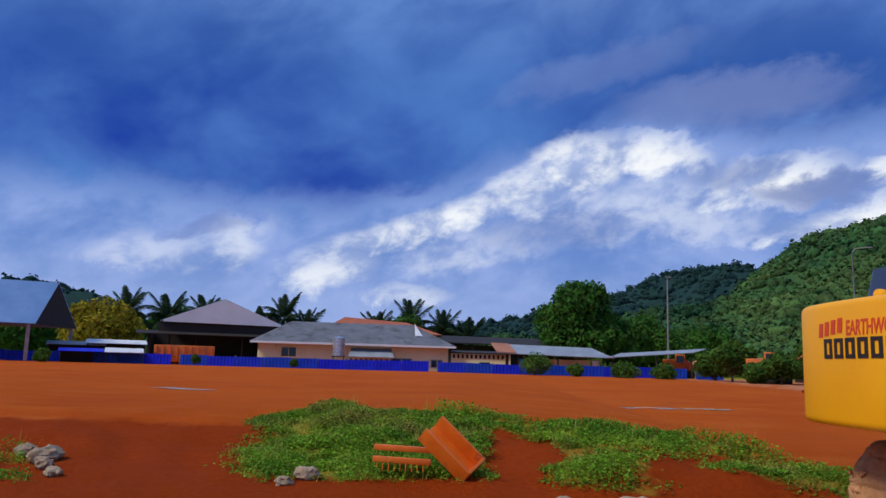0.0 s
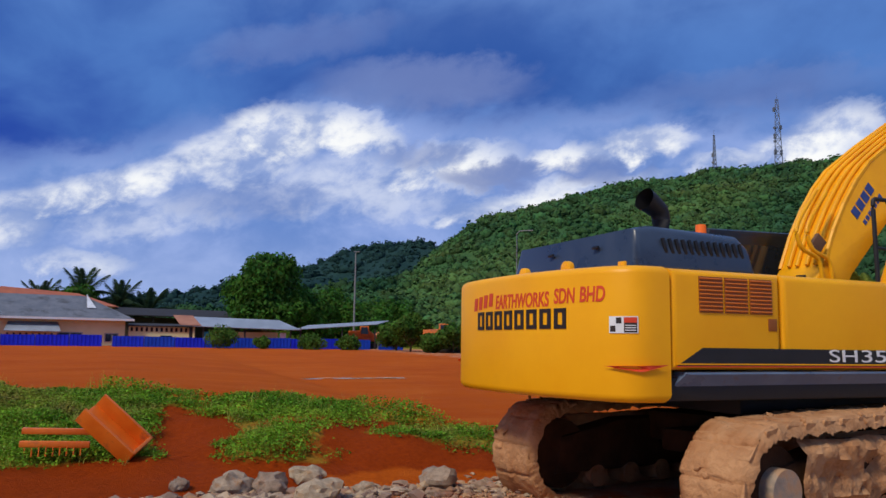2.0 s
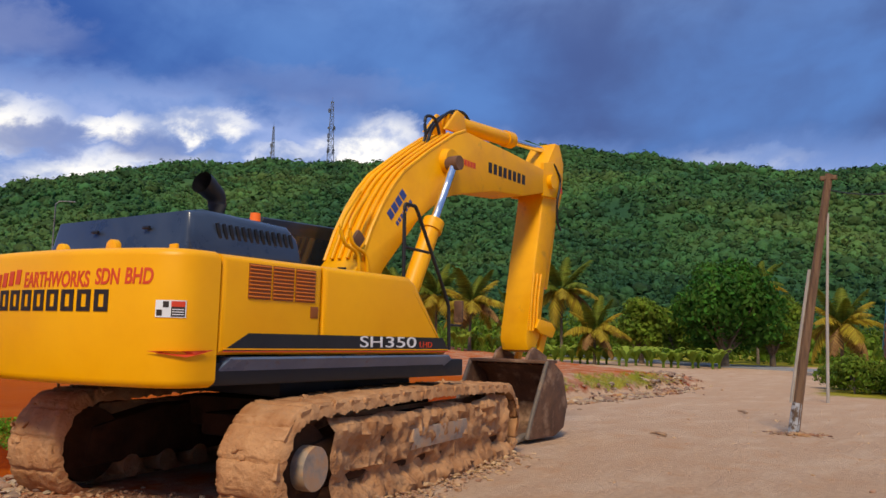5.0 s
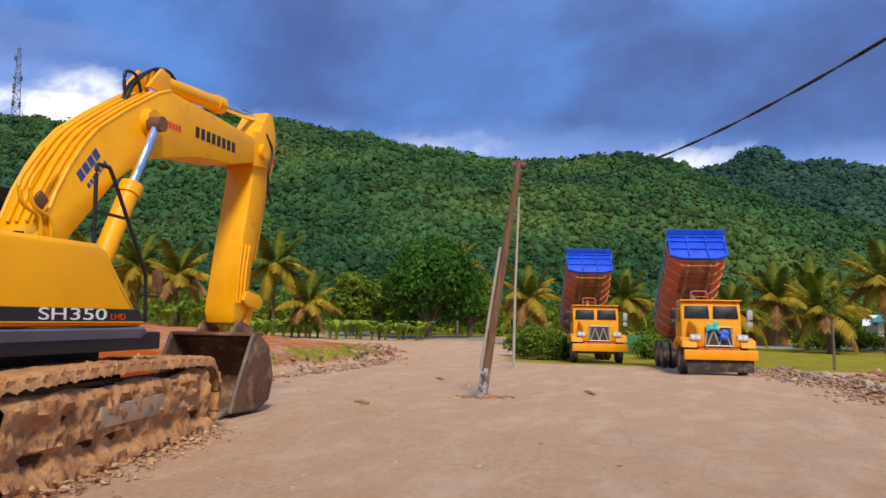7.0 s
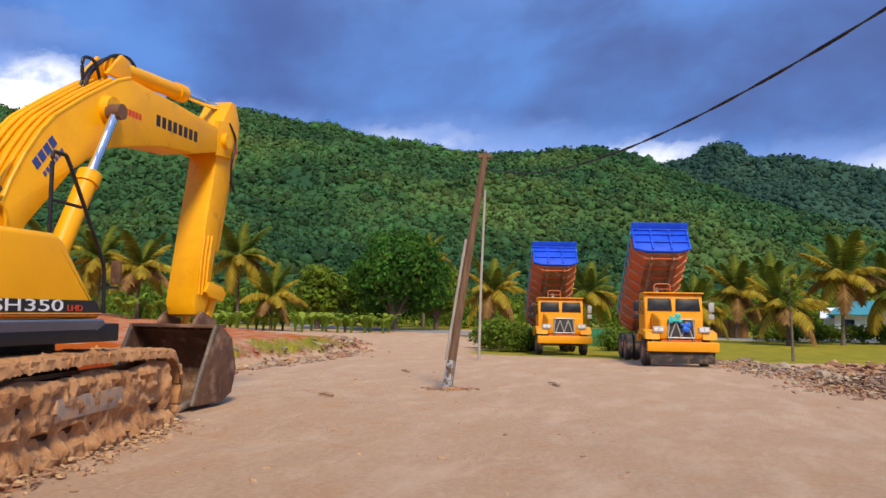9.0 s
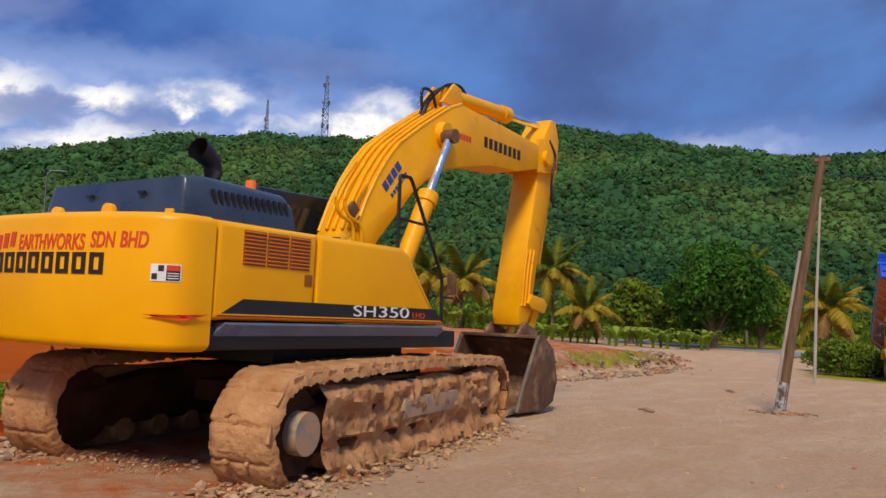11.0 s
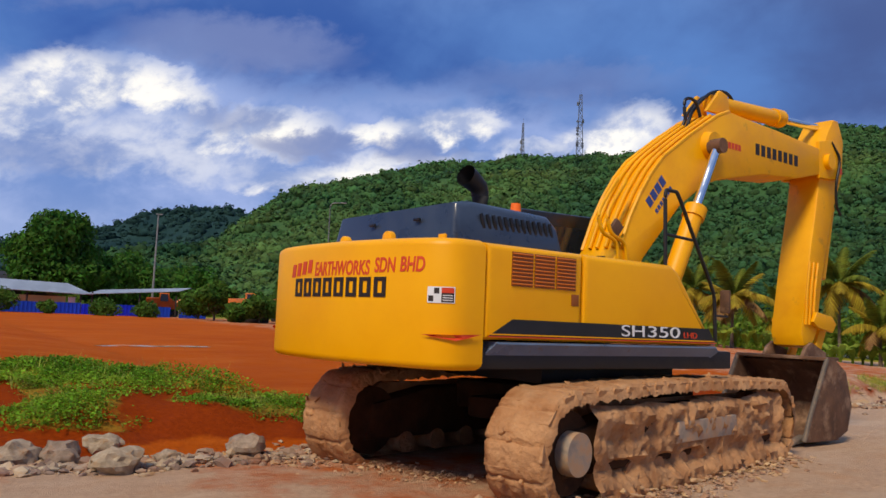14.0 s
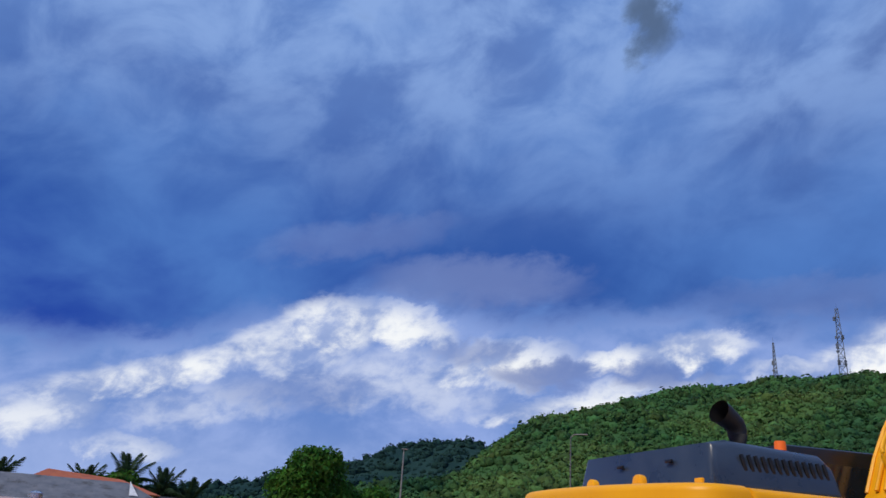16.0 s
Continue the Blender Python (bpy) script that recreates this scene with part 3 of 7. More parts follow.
def hill(name, ridge, near, far, a0, a1, bumps, crowns, crown_size, label, seed, mat, c0, c1):
    """A wooded ridge: a slope that rises from near to far to the heights (degrees) of its skyline, covered with tree crowns."""
    r = random.Random(seed)

    def height(a, d):
        t = (d - near) / (far - near)
        top = far * math.tan(radians(max(0.3, lerp_table(a, ridge) + 0.12 + 0.3 * smooth(-38, -56, a) * smooth(-112, -90, a))))
        x, y = polar(a, d)
        fold = bumps * (noise.fractal((x * 0.006, y * 0.006, seed), 1.0, 2.0, 4) + 0.5 * noise.noise((x * 0.016, y * 0.016, seed))) * min(1, 3 * t) * (1 - 0.75 * smooth(0.8, 1, t))
        return top * (0.18 * t + 0.82 * t ** 1.25 * (1 + 0.25 * math.sin(math.pi * t))) + fold
    verts, faces = [], []
    na, nd = int(abs(a1 - a0) / 0.6) + 1, 36
    for j in range(nd + 6):
        t = j / nd
        for i in range(na):
            a = a0 + (a1 - a0) * i / (na - 1)
            d = near + (far - near) * t
            x, y = polar(a, d)
            z = height(a, min(d, far)) - (max(0, d - far) * 0.6)
            verts.append((x, y, z))
    for j in range(nd + 5):
        for i in range(na - 1):
            q = j * na + i
            faces.append((q, q + 1, q + na + 1, q + na))
    ob = from_arrays(name, verts, faces, mat, smooth_shade=True)
    tagged(ob, label, "hill", kind="structure")
    # crowns
    bm = bmesh.new()
    bmesh.ops.create_icosphere(bm, subdivisions=1, radius=1)
    base = np.array([v.co[:] for v in bm.verts])
    tris = np.array([[v.index for v in f.verts] for f in bm.faces])
    bm.free()
    shapes = []
    for k in range(8):
        s = np.array([1 + 0.5 * noise.noise((p[0] * 1.7 + k * 9, p[1] * 1.7, p[2] * 1.7)) + 0.34 * noise.noise((p[0] * 4 + k * 5, p[1] * 4, p[2] * 4)) for p in base])
        shapes.append(base * s[:, None])
    V, F, n = [], [], 0
    cards, g = [], np.random.default_rng(seed)
    for k in range(crowns):
        t = ((k * 0.7548776662) % 1.0) ** 0.85
        a, d = c0 + (c1 - c0) * ((k * 0.5698402910) % 1.0) + r.uniform(-0.2, 0.2), near + (far - near) * t
        if r.random() < 0.12:
            d = far - r.random() * 6
        x, y = polar(a, d)
        size = crown_size * (0.45 + 1.25 * r.random() ** 3.0) * (0.62 + 0.38 * t)
        z = height(a, d) + size * 0.10
        ang = r.random() * 6.28
        s = shapes[r.randrange(8)]
        c, q = math.cos(ang), math.sin(ang)
        p = np.stack([(s[:, 0] * c - s[:, 1] * q) * size, (s[:, 0] * q + s[:, 1] * c) * size, s[:, 2] * size * r.uniform(0.60, 1.0)], 1) * 1.0 + (x, y, z)
        V.append(p)
        F.append(tris + n)
        n += len(p)
        m = 16
        d = g.normal(size=(m, 3))
        d[:, 2] = np.abs(d[:, 2]) * 0.9 - 0.15
        d /= np.linalg.norm(d, axis=1)[:, None]
        c3 = d * size * g.uniform(0.80, 1.22, (m, 1)) + (x, y, z)
        u = np.cross(d, g.normal(size=(m, 3)))
        u /= np.linalg.norm(u, axis=1)[:, None]
        w = np.cross(d + 0.5 * g.normal(size=(m, 3)), u)
        w /= np.linalg.norm(w, axis=1)[:, None]
        k = size * g.uniform(0.16, 0.42, (m, 1))
        cards.append(np.stack([c3 - u * k, c3 - w * k * 0.7, c3 + u * k, c3 + w * k * 0.7], 1).reshape(-1, 3))
    C = np.concatenate(cards)
    Q = np.arange(len(C)).reshape(-1, 4) + n
    V = np.concatenate(V + [C])
    F = np.concatenate(F + [Q[:, [0, 1, 2]], Q[:, [0, 2, 3]]])
    me = bpy.data.meshes.new("forest")
    me.vertices.add(len(V))
    me.vertices.foreach_set("co", V.ravel())
    me.loops.add(F.size)
    me.loops.foreach_set("vertex_index", F.ravel().astype(np.int32))
    me.polygons.add(len(F))
    me.polygons.foreach_set("loop_start", np.arange(0, F.size, 3, dtype=np.int32))
    me.update()
    me.validate()
    me.materials.append(mat)
    tagged(new("forest", me), "dense green forest canopy on the hillside", "forest", kind="stuff")


hill("hill_main", MAIN_RIDGE, 170, 620, -130, 2, 16, 27000, 2.9, "steep hill covered with green jungle", 3, LEAF_FAR, -111, -3)
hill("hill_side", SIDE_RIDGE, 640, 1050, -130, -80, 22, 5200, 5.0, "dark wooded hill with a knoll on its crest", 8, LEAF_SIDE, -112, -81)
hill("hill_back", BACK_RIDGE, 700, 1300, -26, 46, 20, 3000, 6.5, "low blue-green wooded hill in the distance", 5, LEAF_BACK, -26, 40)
# a cleared slope of raw earth at the hill's foot
BARE_SLOPE = material("raw_orange_earth", (0.40, 0.17, 0.085), (0.55, 0.27, 0.15), 0.09, rough=0.95, bump=0.6, bump_scale=0.5, bump_dist=0.5, spec=0.05, dirt=(0.34, 0.20, 0.10), dirt_scale=0.05)
cv, cf = [], []
for i in range(31):
    a = -103.4 - i * 0.55
    for k in range(9):
        t = k / 8
        x, y = polar(a, 150 + 14 * t)
        top_ = (8.0 + 4.2 * smooth(-103, -108, a)) * smooth(-103.0, -104.2, a) * (1 if k < 8 else 0)
        cv.append((x, y, -0.5 + top_ * min(1, t * 1.2) + 0.5 * noise.noise((x * 0.09, y * 0.09, 2.0)) * t))
for i in range(30):
    for k in range(8):
        q = i * 9 + k
        cf.append((q, q + 1, q + 10, q + 9))
tagged(from_arrays("cleared_slope", cv, cf, BARE_SLOPE, smooth_shade=True), "raw orange earth slope cleared of trees", "slope", kind="structure")

# ---- radio masts on the hill ----
MAST = material("galvanised_mast", (0.10, 0.11, 0.13), (0.20, 0.21, 0.23), 2, rough=0.6, metal=0.4, bump=0)


def mast(az, el_foot, el_top, width, dishes):
    d = 612
    x, y = polar(az, d)
    z0, z1 = d * math.tan(radians(el_foot)) - 8, d * math.tan(radians(el_top))
    m = thing("radio_mast", pose(x, y, z0, 0, 0, az), "tall steel lattice radio mast on the hilltop", "radio mast", "masts on the hill")
    h = z1 - z0
    bm = bmesh.new()
    for sx_, sy_ in ((-1, -1), (1, -1), (1, 1), (-1, 1)):
        rod(bm, (sx_ * width, sy_ * width, 0), (sx_ * width * 0.3, sy_ * width * 0.3, h), 0.32, 0.2, 6)
    part("legs", bm, MAST, m)
    bm = bmesh.new()
    n = 11
    for i in range(n):
        za, zb = h * i / n, h * (i + 1) / n
        wa, wb = width * (1 - 0.7 * i / n), width * (1 - 0.7 * (i + 1) / n)
        for k in range(4):
            c = [(-1, -1), (1, -1), (1, 1), (-1, 1)]
            p, q = c[k], c[(k + 1) % 4]
            rod(bm, (p[0] * wa, p[1] * wa, za), (q[0] * wb, q[1] * wb, zb), 0.20, None, 5)
            rod(bm, (p[0] * wb, p[1] * wb, zb), (q[0] * wb, q[1] * wb, zb), 0.20, None, 5)
    part("bracing", bm, MAST, m)
    for k in range(dishes):
        bm = bmesh.new()
        zz, side = h * rnd.uniform(0.35, 0.92), rnd.choice((-1, 1))
        rod(bm, (side * width * 0.5, -width * 0.6, zz), (side * width * 0.7, -width * 0.6 - 0.8, zz), 0.9, 1.1, 10)
        part("dish", bm, MAST, m)
    bm = bmesh.new()
    rod(bm, (0, 0, h - 0.5), (0, 0, h + 4), 0.15, 0.08, 6)
    part("aerial", bm, MAST, m)


mast(-40.9, 12.3, 14.6, 1.6, 3)
mast(-45.0, 11.6, 16.6, 3.2, 14)


# ---- excavator ----
SLAT_ORANGE = material("orange_slat", (0.52, 0.125, 0.006), (0.60, 0.155, 0.008), 4, rough=0.5, bump=0)
EXC = pose(7.0, 7.1, 0.0, 0, 0, 2.0)
TRACK_TURN = 9.0        # the tracks stand turned against the upper body


def face_right(x, z, y):
    """A plane on the machine's right side for lettering: words run forward."""
    return Matrix.Translation((x, y, z)) @ Euler((radians(90), 0, 0)).to_matrix().to_4x4()


def track_loop(half, r, sag=0.03):
    """Points and directions round a track, in its own upright plane."""
    pts = []
    n = 46
    total = 4 * half + 2 * math.pi * r
    for i in range(n):
        s = total * i / n
        if s < 2 * half:
            pts.append((half - s, 2 * r + 0.05 * math.sin(math.pi * s / (2 * half)), -1, 0))
        elif s < 2 * half + math.pi * r:
            a = (s - 2 * half) / r
            pts.append((-half - r * math.sin(a), r + r * math.cos(a), -math.cos(a), -math.sin(a)))
        elif s < 4 * half + math.pi * r:
            pts.append((-half + (s - 2 * half - math.pi * r), 0, 1, 0))
        else:
            a = (s - 4 * half - math.pi * r) / r
            pts.append((half + r * math.sin(a), r - r * math.cos(a), math.cos(a), math.sin(a)))
    return pts


def spline(pts, steps=6):
    """A smooth line through points of the plan."""
    out = []
    p = [Vector(q) for q in pts]
    for i in range(len(p) - 1):
        a, b, c, d = p[max(i - 1, 0)], p[i], p[i + 1], p[min(i + 2, len(p) - 1)]
        for k in range(steps):
            t = k / steps
            out.append(tuple(0.5 * (2 * b + (c - a) * t + (2 * a - 5 * b + 4 * c - d) * t * t + (3 * b - a - 3 * c + d) * t ** 3)))
    return out + [tuple(p[-1])]


CW_PLAN = spline([(-2.76, -1.49), (-3.0, -1.475), (-3.15, -1.39), (-3.27, -1.2), (-3.4, -0.8), (-3.5, -0.3), (-3.53, 0.2), (-3.52, 0.7), (-3.46, 1.1), (-3.32, 1.36), (-3.05, 1.475), (-2.76, 1.49)])


def bent_on(ob, s_left, z0):
    """Lays a flat mark (x along, y up, z out) on the counterweight's curved rear, from s_left metres round it from the right-hand seam."""
    run, total = [0.0], 0.0
    for a, b in zip(CW_PLAN, CW_PLAN[1:]):
        total += math.dist(a, b)
        run.append(total)
    for v in ob.data.vertices:
        s = min(total - 0.001, max(0.0, s_left - v.co.x))
        k = max(i for i, q in enumerate(run[:-1]) if q <= s)
        t = (s - run[k]) / (run[k + 1] - run[k])
        a, b = Vector(CW_PLAN[k]), Vector(CW_PLAN[k + 1])
        p, d = a.lerp(b, t), (b - a).normalized()
        out = Vector((-d.y, d.x)) * (0.003 + v.co.z)
        v.co = (p.x + out.x, p.y + out.y, z0 + v.co.y)
    ob.matrix_local = Matrix()


def excavator():
    ex = thing("excavator", EXC, "yellow crawler excavator with mud-caked tracks, bucket on the ground", "excavator")

    # undercarriage
    turn = Matrix.Rotation(radians(TRACK_TURN), 4, "Z")
    half, r, wide = 2.3, 0.44, 0.62
    for side in (-1, 1):
        yc = side * 1.3
        bm = bmesh.new()
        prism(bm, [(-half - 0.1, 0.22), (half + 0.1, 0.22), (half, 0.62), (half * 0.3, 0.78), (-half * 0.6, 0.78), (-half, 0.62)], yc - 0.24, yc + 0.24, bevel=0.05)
        fr = part("track_frame", bm, SHADED_MUD, ex, "track frame packed with clods of mud")
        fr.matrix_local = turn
        # caked mud lumps on the outer flank
        bm = bmesh.new()
        nx, nz = 90, 16
        grid = []
        for k in range(nz + 1):
            for q in range(nx + 1):
                x = -half * 0.89 + half * 1.90 * q / nx
                z = -0.02 + 0.84 * k / nz + 0.05 * noise.noise((x * 1.3, 4.0, side))
                n1, n2 = noise.noise((x * 2.6, z * 3.4, side * 2.0)), noise.cell((x * 5.0 + 0.4 * noise.noise((x * 4, z * 4, 0)), z * 6.0, side * 4.0))
                n3 = noise.noise((x * 13, z * 13, 8.0))
                out = 0.315 + 0.085 * n1 * smooth(0.25, 0.45, z) + 0.03 * n2 * smooth(0.35, 0.5, z) + 0.06 * n3 + 0.03 * noise.noise((x * 30, z * 30, 3.0)) - 0.10 * smooth(0.74, 0.84, z)
                out -= 0.12 * smooth(0.34, 0.30, z) * smooth(0.14, 0.22, z) * smooth(-0.1, 0.25, noise.noise((x * 2.3, 7.0, side)) + 0.05) - (0.07 + 0.06 * noise.noise((x * 7, z * 9, 2.0))) * smooth(0.20, 0.08, z)
                grid.append(bm.verts.new((x, yc + side * out, z)))
        for k in range(nz):
            for q in range(nx):
                o = k * (nx + 1) + q
                bm.faces.new((grid[o], grid[o + 1], grid[o + nx + 2], grid[o + nx + 1]))
        back = [bm.verts.new((v.co.x, yc, v.co.z)) for v in (grid[0], grid[nx], grid[-1], grid[-nx - 1])]
        bm.faces.new(back)
        bmesh.ops.recalc_face_normals(bm, faces=bm.faces[:])
        part("mud_cake", bm, MUDDY, fr, "", 45)
        bm = bmesh.new()
        prism(bm, [(-0.55, 0.40), (0.95, 0.40), (0.90, 0.62), (-0.50, 0.62)], yc + side * 0.31 - 0.03, yc + side * 0.31 + 0.03, bevel=0.01)
        part("scraped_plate", bm, HUB_GREY, fr, "bare grey steel frame plate scraped clean")
        for x, name in ((-half, "drive_sprocket"), (half, "front_idler")):
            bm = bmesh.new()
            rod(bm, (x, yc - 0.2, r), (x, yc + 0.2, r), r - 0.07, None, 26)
            w = part(name, bm, SHADED_MUD, ex)
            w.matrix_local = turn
            bm = bmesh.new()
            rod(bm, (x, yc + side * 0.10, r), (x, yc + side * (0.33 if x < 0 else 0.24), r), 0.20, 0.19, 28)
            part("hub_cap", bm, HUB_GREY if x < 0 else MUDDY, w, "round grey steel hub smeared with mud")
        for i in range(8):
            x = -half * 0.78 + i * half * 1.56 / 7
            bm = bmesh.new()
            rod(bm, (x, yc - 0.26, 0.17), (x, yc + 0.26, 0.17), 0.12, None, 14)
            part("track_roller", bm, MUDDY, ex).matrix_local = turn
        shoe = None
        for x, z, tx, tz in track_loop(half, r):
            if shoe is None:
                bm = bmesh.new()
                box(bm, (0.272, wide, 0.08), (0, 0, 0.045), bevel=0.02)
                box(bm, (0.028, wide, 0.02), (-0.09, 0, 0.09), bevel=0.008)
                bmesh.ops.subdivide_edges(bm, edges=[e for e in bm.edges if e.calc_length() > 0.4], cuts=7)
                for v in bm.verts:
                    v.co.z += 0.02 * noise.noise((v.co.x * 7, v.co.y * 6, side * 3.0)) + 0.012 * noise.noise((v.co.x * 20, v.co.y * 22, 1.0))
                    v.co.y += 0.05 * noise.noise((v.co.x * 12, v.co.z * 9, side * 5.0))
                shoe_ob = part("track_shoe", bm, MUDDY, ex, "", 50)
                shoe = shoe_ob.data
            else:
                shoe_ob = new("track_shoe", shoe)
                shoe_ob.parent = ex
            up = Vector((-tz, 0, tx)) * -1
            ang = math.atan2(tz, tx)
            shoe_ob.matrix_local = turn @ Matrix.Translation((x, yc, z)) @ Matrix.Rotation(-ang, 4, "Y") @ Matrix.Rotation(math.pi, 4, "X")
    # a crust of mud over the shoes, cracked at their joints, with a ragged lip at each edge
    for side in (-1, 1):
        g = random.Random(40 + side)
        pitch = (4 * half + 2 * math.pi * r) / 46
        steps, rows_ = 480, 24
        s0, s1 = -math.pi * r * 0.62, 2 * half + math.pi * r * 0.93
        verts, faces = [], []
        for i in range(steps + 1):
            sp = s0 + (s1 - s0) * i / steps
            if sp < 0:
                a = -sp / r
                x, z, tx, tz, bend = half + r * math.sin(a), r + r * math.cos(a), -math.cos(a), math.sin(a), 1.0
            elif sp < 2 * half:
                x, z, tx, tz, bend = half - sp, 2 * r + 0.05 * math.sin(math.pi * sp / (2 * half)), -1.0, 0.0, 0.25
            else:
                a = (sp - 2 * half) / r
                x, z, tx, tz, bend = -half - r * math.sin(a), r + r * math.cos(a), -math.cos(a), -math.sin(a), 1.0
            near_joint = ((sp / pitch + 0.5) % 1.0 - 0.5) * pitch
            for k in range(rows_ + 1):
                v = -1 + 2 * k / rows_
                lip = abs(v) > 0.93
                y = v * (0.325 + 0.02 * noise.noise((sp * 5, v * 2, side)))
                up_ = 0.108 + 0.018 * noise.noise((sp * 3.1, v * 2.2, side * 2.0)) + 0.014 * noise.noise((sp * 11, v * 5, side)) + 0.007 * noise.noise((sp * 31, v * 13, 4.0))
                up_ -= 0.034 * bend * math.exp(-((near_joint + 0.012 * noise.noise((sp * 2, v * 3, 9.0))) / 0.011) ** 2)
                if abs(v) > 0.99:
                    up_ = -0.015 + 0.035 * noise.noise((sp * 9, v, side * 6.0)) + 0.02 * noise.noise((sp * 28, v, side))
                elif lip:
                    up_ = 0.09 + 0.012 * noise.noise((sp * 9, v, 3.0))
                nx_, nz_ = tz, -tx
                verts.append((x + nx_ * up_, side * 1.3 + y, z + nz_ * up_))
        for i in range(steps):
            for k in range(rows_):
                q = i * (rows_ + 1) + k
                faces.append((q, q + 1, q + rows_ + 2, q + rows_ + 1))
        crust = from_arrays("mud_crust", verts, faces, MUDDY, ex, smooth_shade=True)
        crust.matrix_local = turn
        crust["label"] = "crust of dried mud cracked at the shoe joints"
        bm = bmesh.new()
        loop = track_loop(half, r)
        for k in range(170):
            x, z, tx, tz = loop[g.randrange(len(loop))]
            s = g.uniform(0.014, 0.04)
            out = 0.10 + g.uniform(-0.02, 0.01)
            edge = g.random() < 0.35
            y = side * (1.3 + (g.uniform(0.27, 0.32) if edge else g.uniform(-0.3, 0.3)))
            p = Vector((x + tx * g.uniform(-0.13, 0.13) + tz * (out - 0.05 * edge), y, z + tz * g.uniform(-0.13, 0.13) - tx * (out - 0.05 * edge)))
            bmesh.ops.create_icosphere(bm, subdivisions=1, radius=s, matrix=Matrix.Translation(p) @ Euler((g.random() * 6, g.random() * 6, g.random() * 6)).to_matrix().to_4x4() @ Matrix.Diagonal((g.uniform(0.8, 1.8), g.uniform(0.7, 1.3), 0.6, 1)))
        for v in bm.verts:
            v.co += Vector((noise.noise(v.co * 21), noise.noise(v.co * 23 + Vector((5, 0, 0))), noise.noise(v.co * 19 + Vector((0, 7, 0))))) * 0.018
        clods = part("mud_crumb_layer", bm, MUDDY, ex, "clods of mud stuck to the track shoes", 60)
        clods.matrix_local = turn
        clods["kind"] = "stuff"
    # Centre frame in the same darkened colour, for the shade between the tracks.
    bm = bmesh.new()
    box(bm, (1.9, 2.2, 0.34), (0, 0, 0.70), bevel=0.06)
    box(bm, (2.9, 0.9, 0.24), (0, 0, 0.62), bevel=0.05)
    part("centre_frame", bm, SHADED_MUD, ex).matrix_local = turn
    bm = bmesh.new()
    rod(bm, (0, 0, 0.85), (0, 0, 1.16), 0.72, None, 40)
    part("slewing_ring", bm, SOOT, ex)

    # upper frame and counterweight
    bm = bmesh.new()
    box(bm, (4.1, 2.86, 0.2), (-0.95, 0, 1.24), bevel=0.02)
    box(bm, (2.2, 1.7, 0.22), (-0.3, 0, 1.06), bevel=0.03)
    part("turntable_frame", bm, SOOT, ex)
    plan = [p for p in CW_PLAN]
    bm = bmesh.new()
    prism(bm, plan, 1.13, 2.27, "z", bevel=0.07, segments=4)
    cw = part("counterweight", bm, YELLOW, ex, "smooth rounded yellow counterweight with lettering")

    # right side doors
    bm = bmesh.new()
    prism(bm, [(-2.75, 1.40), (-1.50, 1.40), (-1.50, 2.26), (-2.75, 2.26)], -1.49, -0.55, bevel=0.07, segments=4)
    door = part("rear_side_door", bm, YELLOW, ex)
    bm = bmesh.new()
    prism(bm, [(-1.49, 1.40), (0.68, 1.40), (0.66, 1.47), (0.02, 2.20), (-0.10, 2.26), (-1.49, 2.26)], -1.485, -0.50, bevel=0.07, segments=4)
    part("front_side_door", bm, YELLOW, ex)
    bm = bmesh.new()
    prism(bm, [(-2.75, 1.40), (-0.5, 1.40), (-0.5, 2.26), (-2.75, 2.26)], 0.50, 1.49, bevel=0.07, segments=3)
    part("left_side_door", bm, YELLOW, ex)
    bm = bmesh.new()
    box(bm, (1.7, 1.0, 0.85), (-1.8, 0, 1.75))
    part("engine_bay", bm, SOOT, ex)
    # louvres
    for k in range(3):
        x0 = -2.45 + k * 0.285
        bm = bmesh.new()
        box(bm, (0.262, 0.012, 0.31), (x0 + 0.13, -1.490, 2.045))
        panel = part("louvre_panel", bm, SHADED_ORANGE, ex)
        slat = None
        for j in range(9):
            if slat is None:
                bm = bmesh.new()
                box(bm, (0.25, 0.016, 0.012), bevel=0.003, turn=Euler((radians(-30), 0, 0)).to_matrix())
                s = part("slat", bm, SLAT_ORANGE, panel)
                slat = s.data
            else:
                s = new("slat", slat)
                s.parent = panel
            s.location = (x0 + 0.13, -1.499, 1.91 + j * 0.034)
    # black stripe with the model's name
    bm = bmesh.new()
    prism(bm, [(-2.70, 1.435), (-2.42, 1.59), (0.56, 1.59), (0.665, 1.465), (0.66, 1.435)], -1.4935, -1.480)
    part("side_stripe", bm, BLACK, ex, "glossy black side stripe")
    bm = bmesh.new()
    box(bm, (3.36, 0.014, 0.012), (-1.02, -1.4945, 1.452))
    part("pin_line", bm, YELLOW, ex)
    bm = bmesh.new()
    box(bm, (3.4, 0.014, 0.010), (-1.0, -1.4945, 1.432))
    part("pin_line", bm, RED_PAINT, ex)
    lettering("model_lettering", "SH", 0.165, WHITE, ex, face_right(-0.93, 1.476, -1.495), width=0.36)
    lettering("model_number", "350", 0.165, WHITE, ex, face_right(-0.51, 1.476, -1.495), width=0.54)
    lettering("model_lettering", "LHD", 0.09, RED_PAINT, ex, face_right(0.10, 1.478, -1.495), width=0.24)
    # skirt
    bm = bmesh.new()
    prism(bm, [(-2.74, 1.20), (-2.60, 1.385), (0.70, 1.395), (0.76, 1.34), (0.66, 1.215)], -1.50, -1.18, bevel=0.02)
    for v in bm.verts:
        if v.co.z < 1.28 and v.co.y < -1.4:
            v.co.y += 0.10
    part("side_skirt", bm, SILL_BLUE, ex, "dark blue-grey steel skirt below the doors")
    bm = bmesh.new()
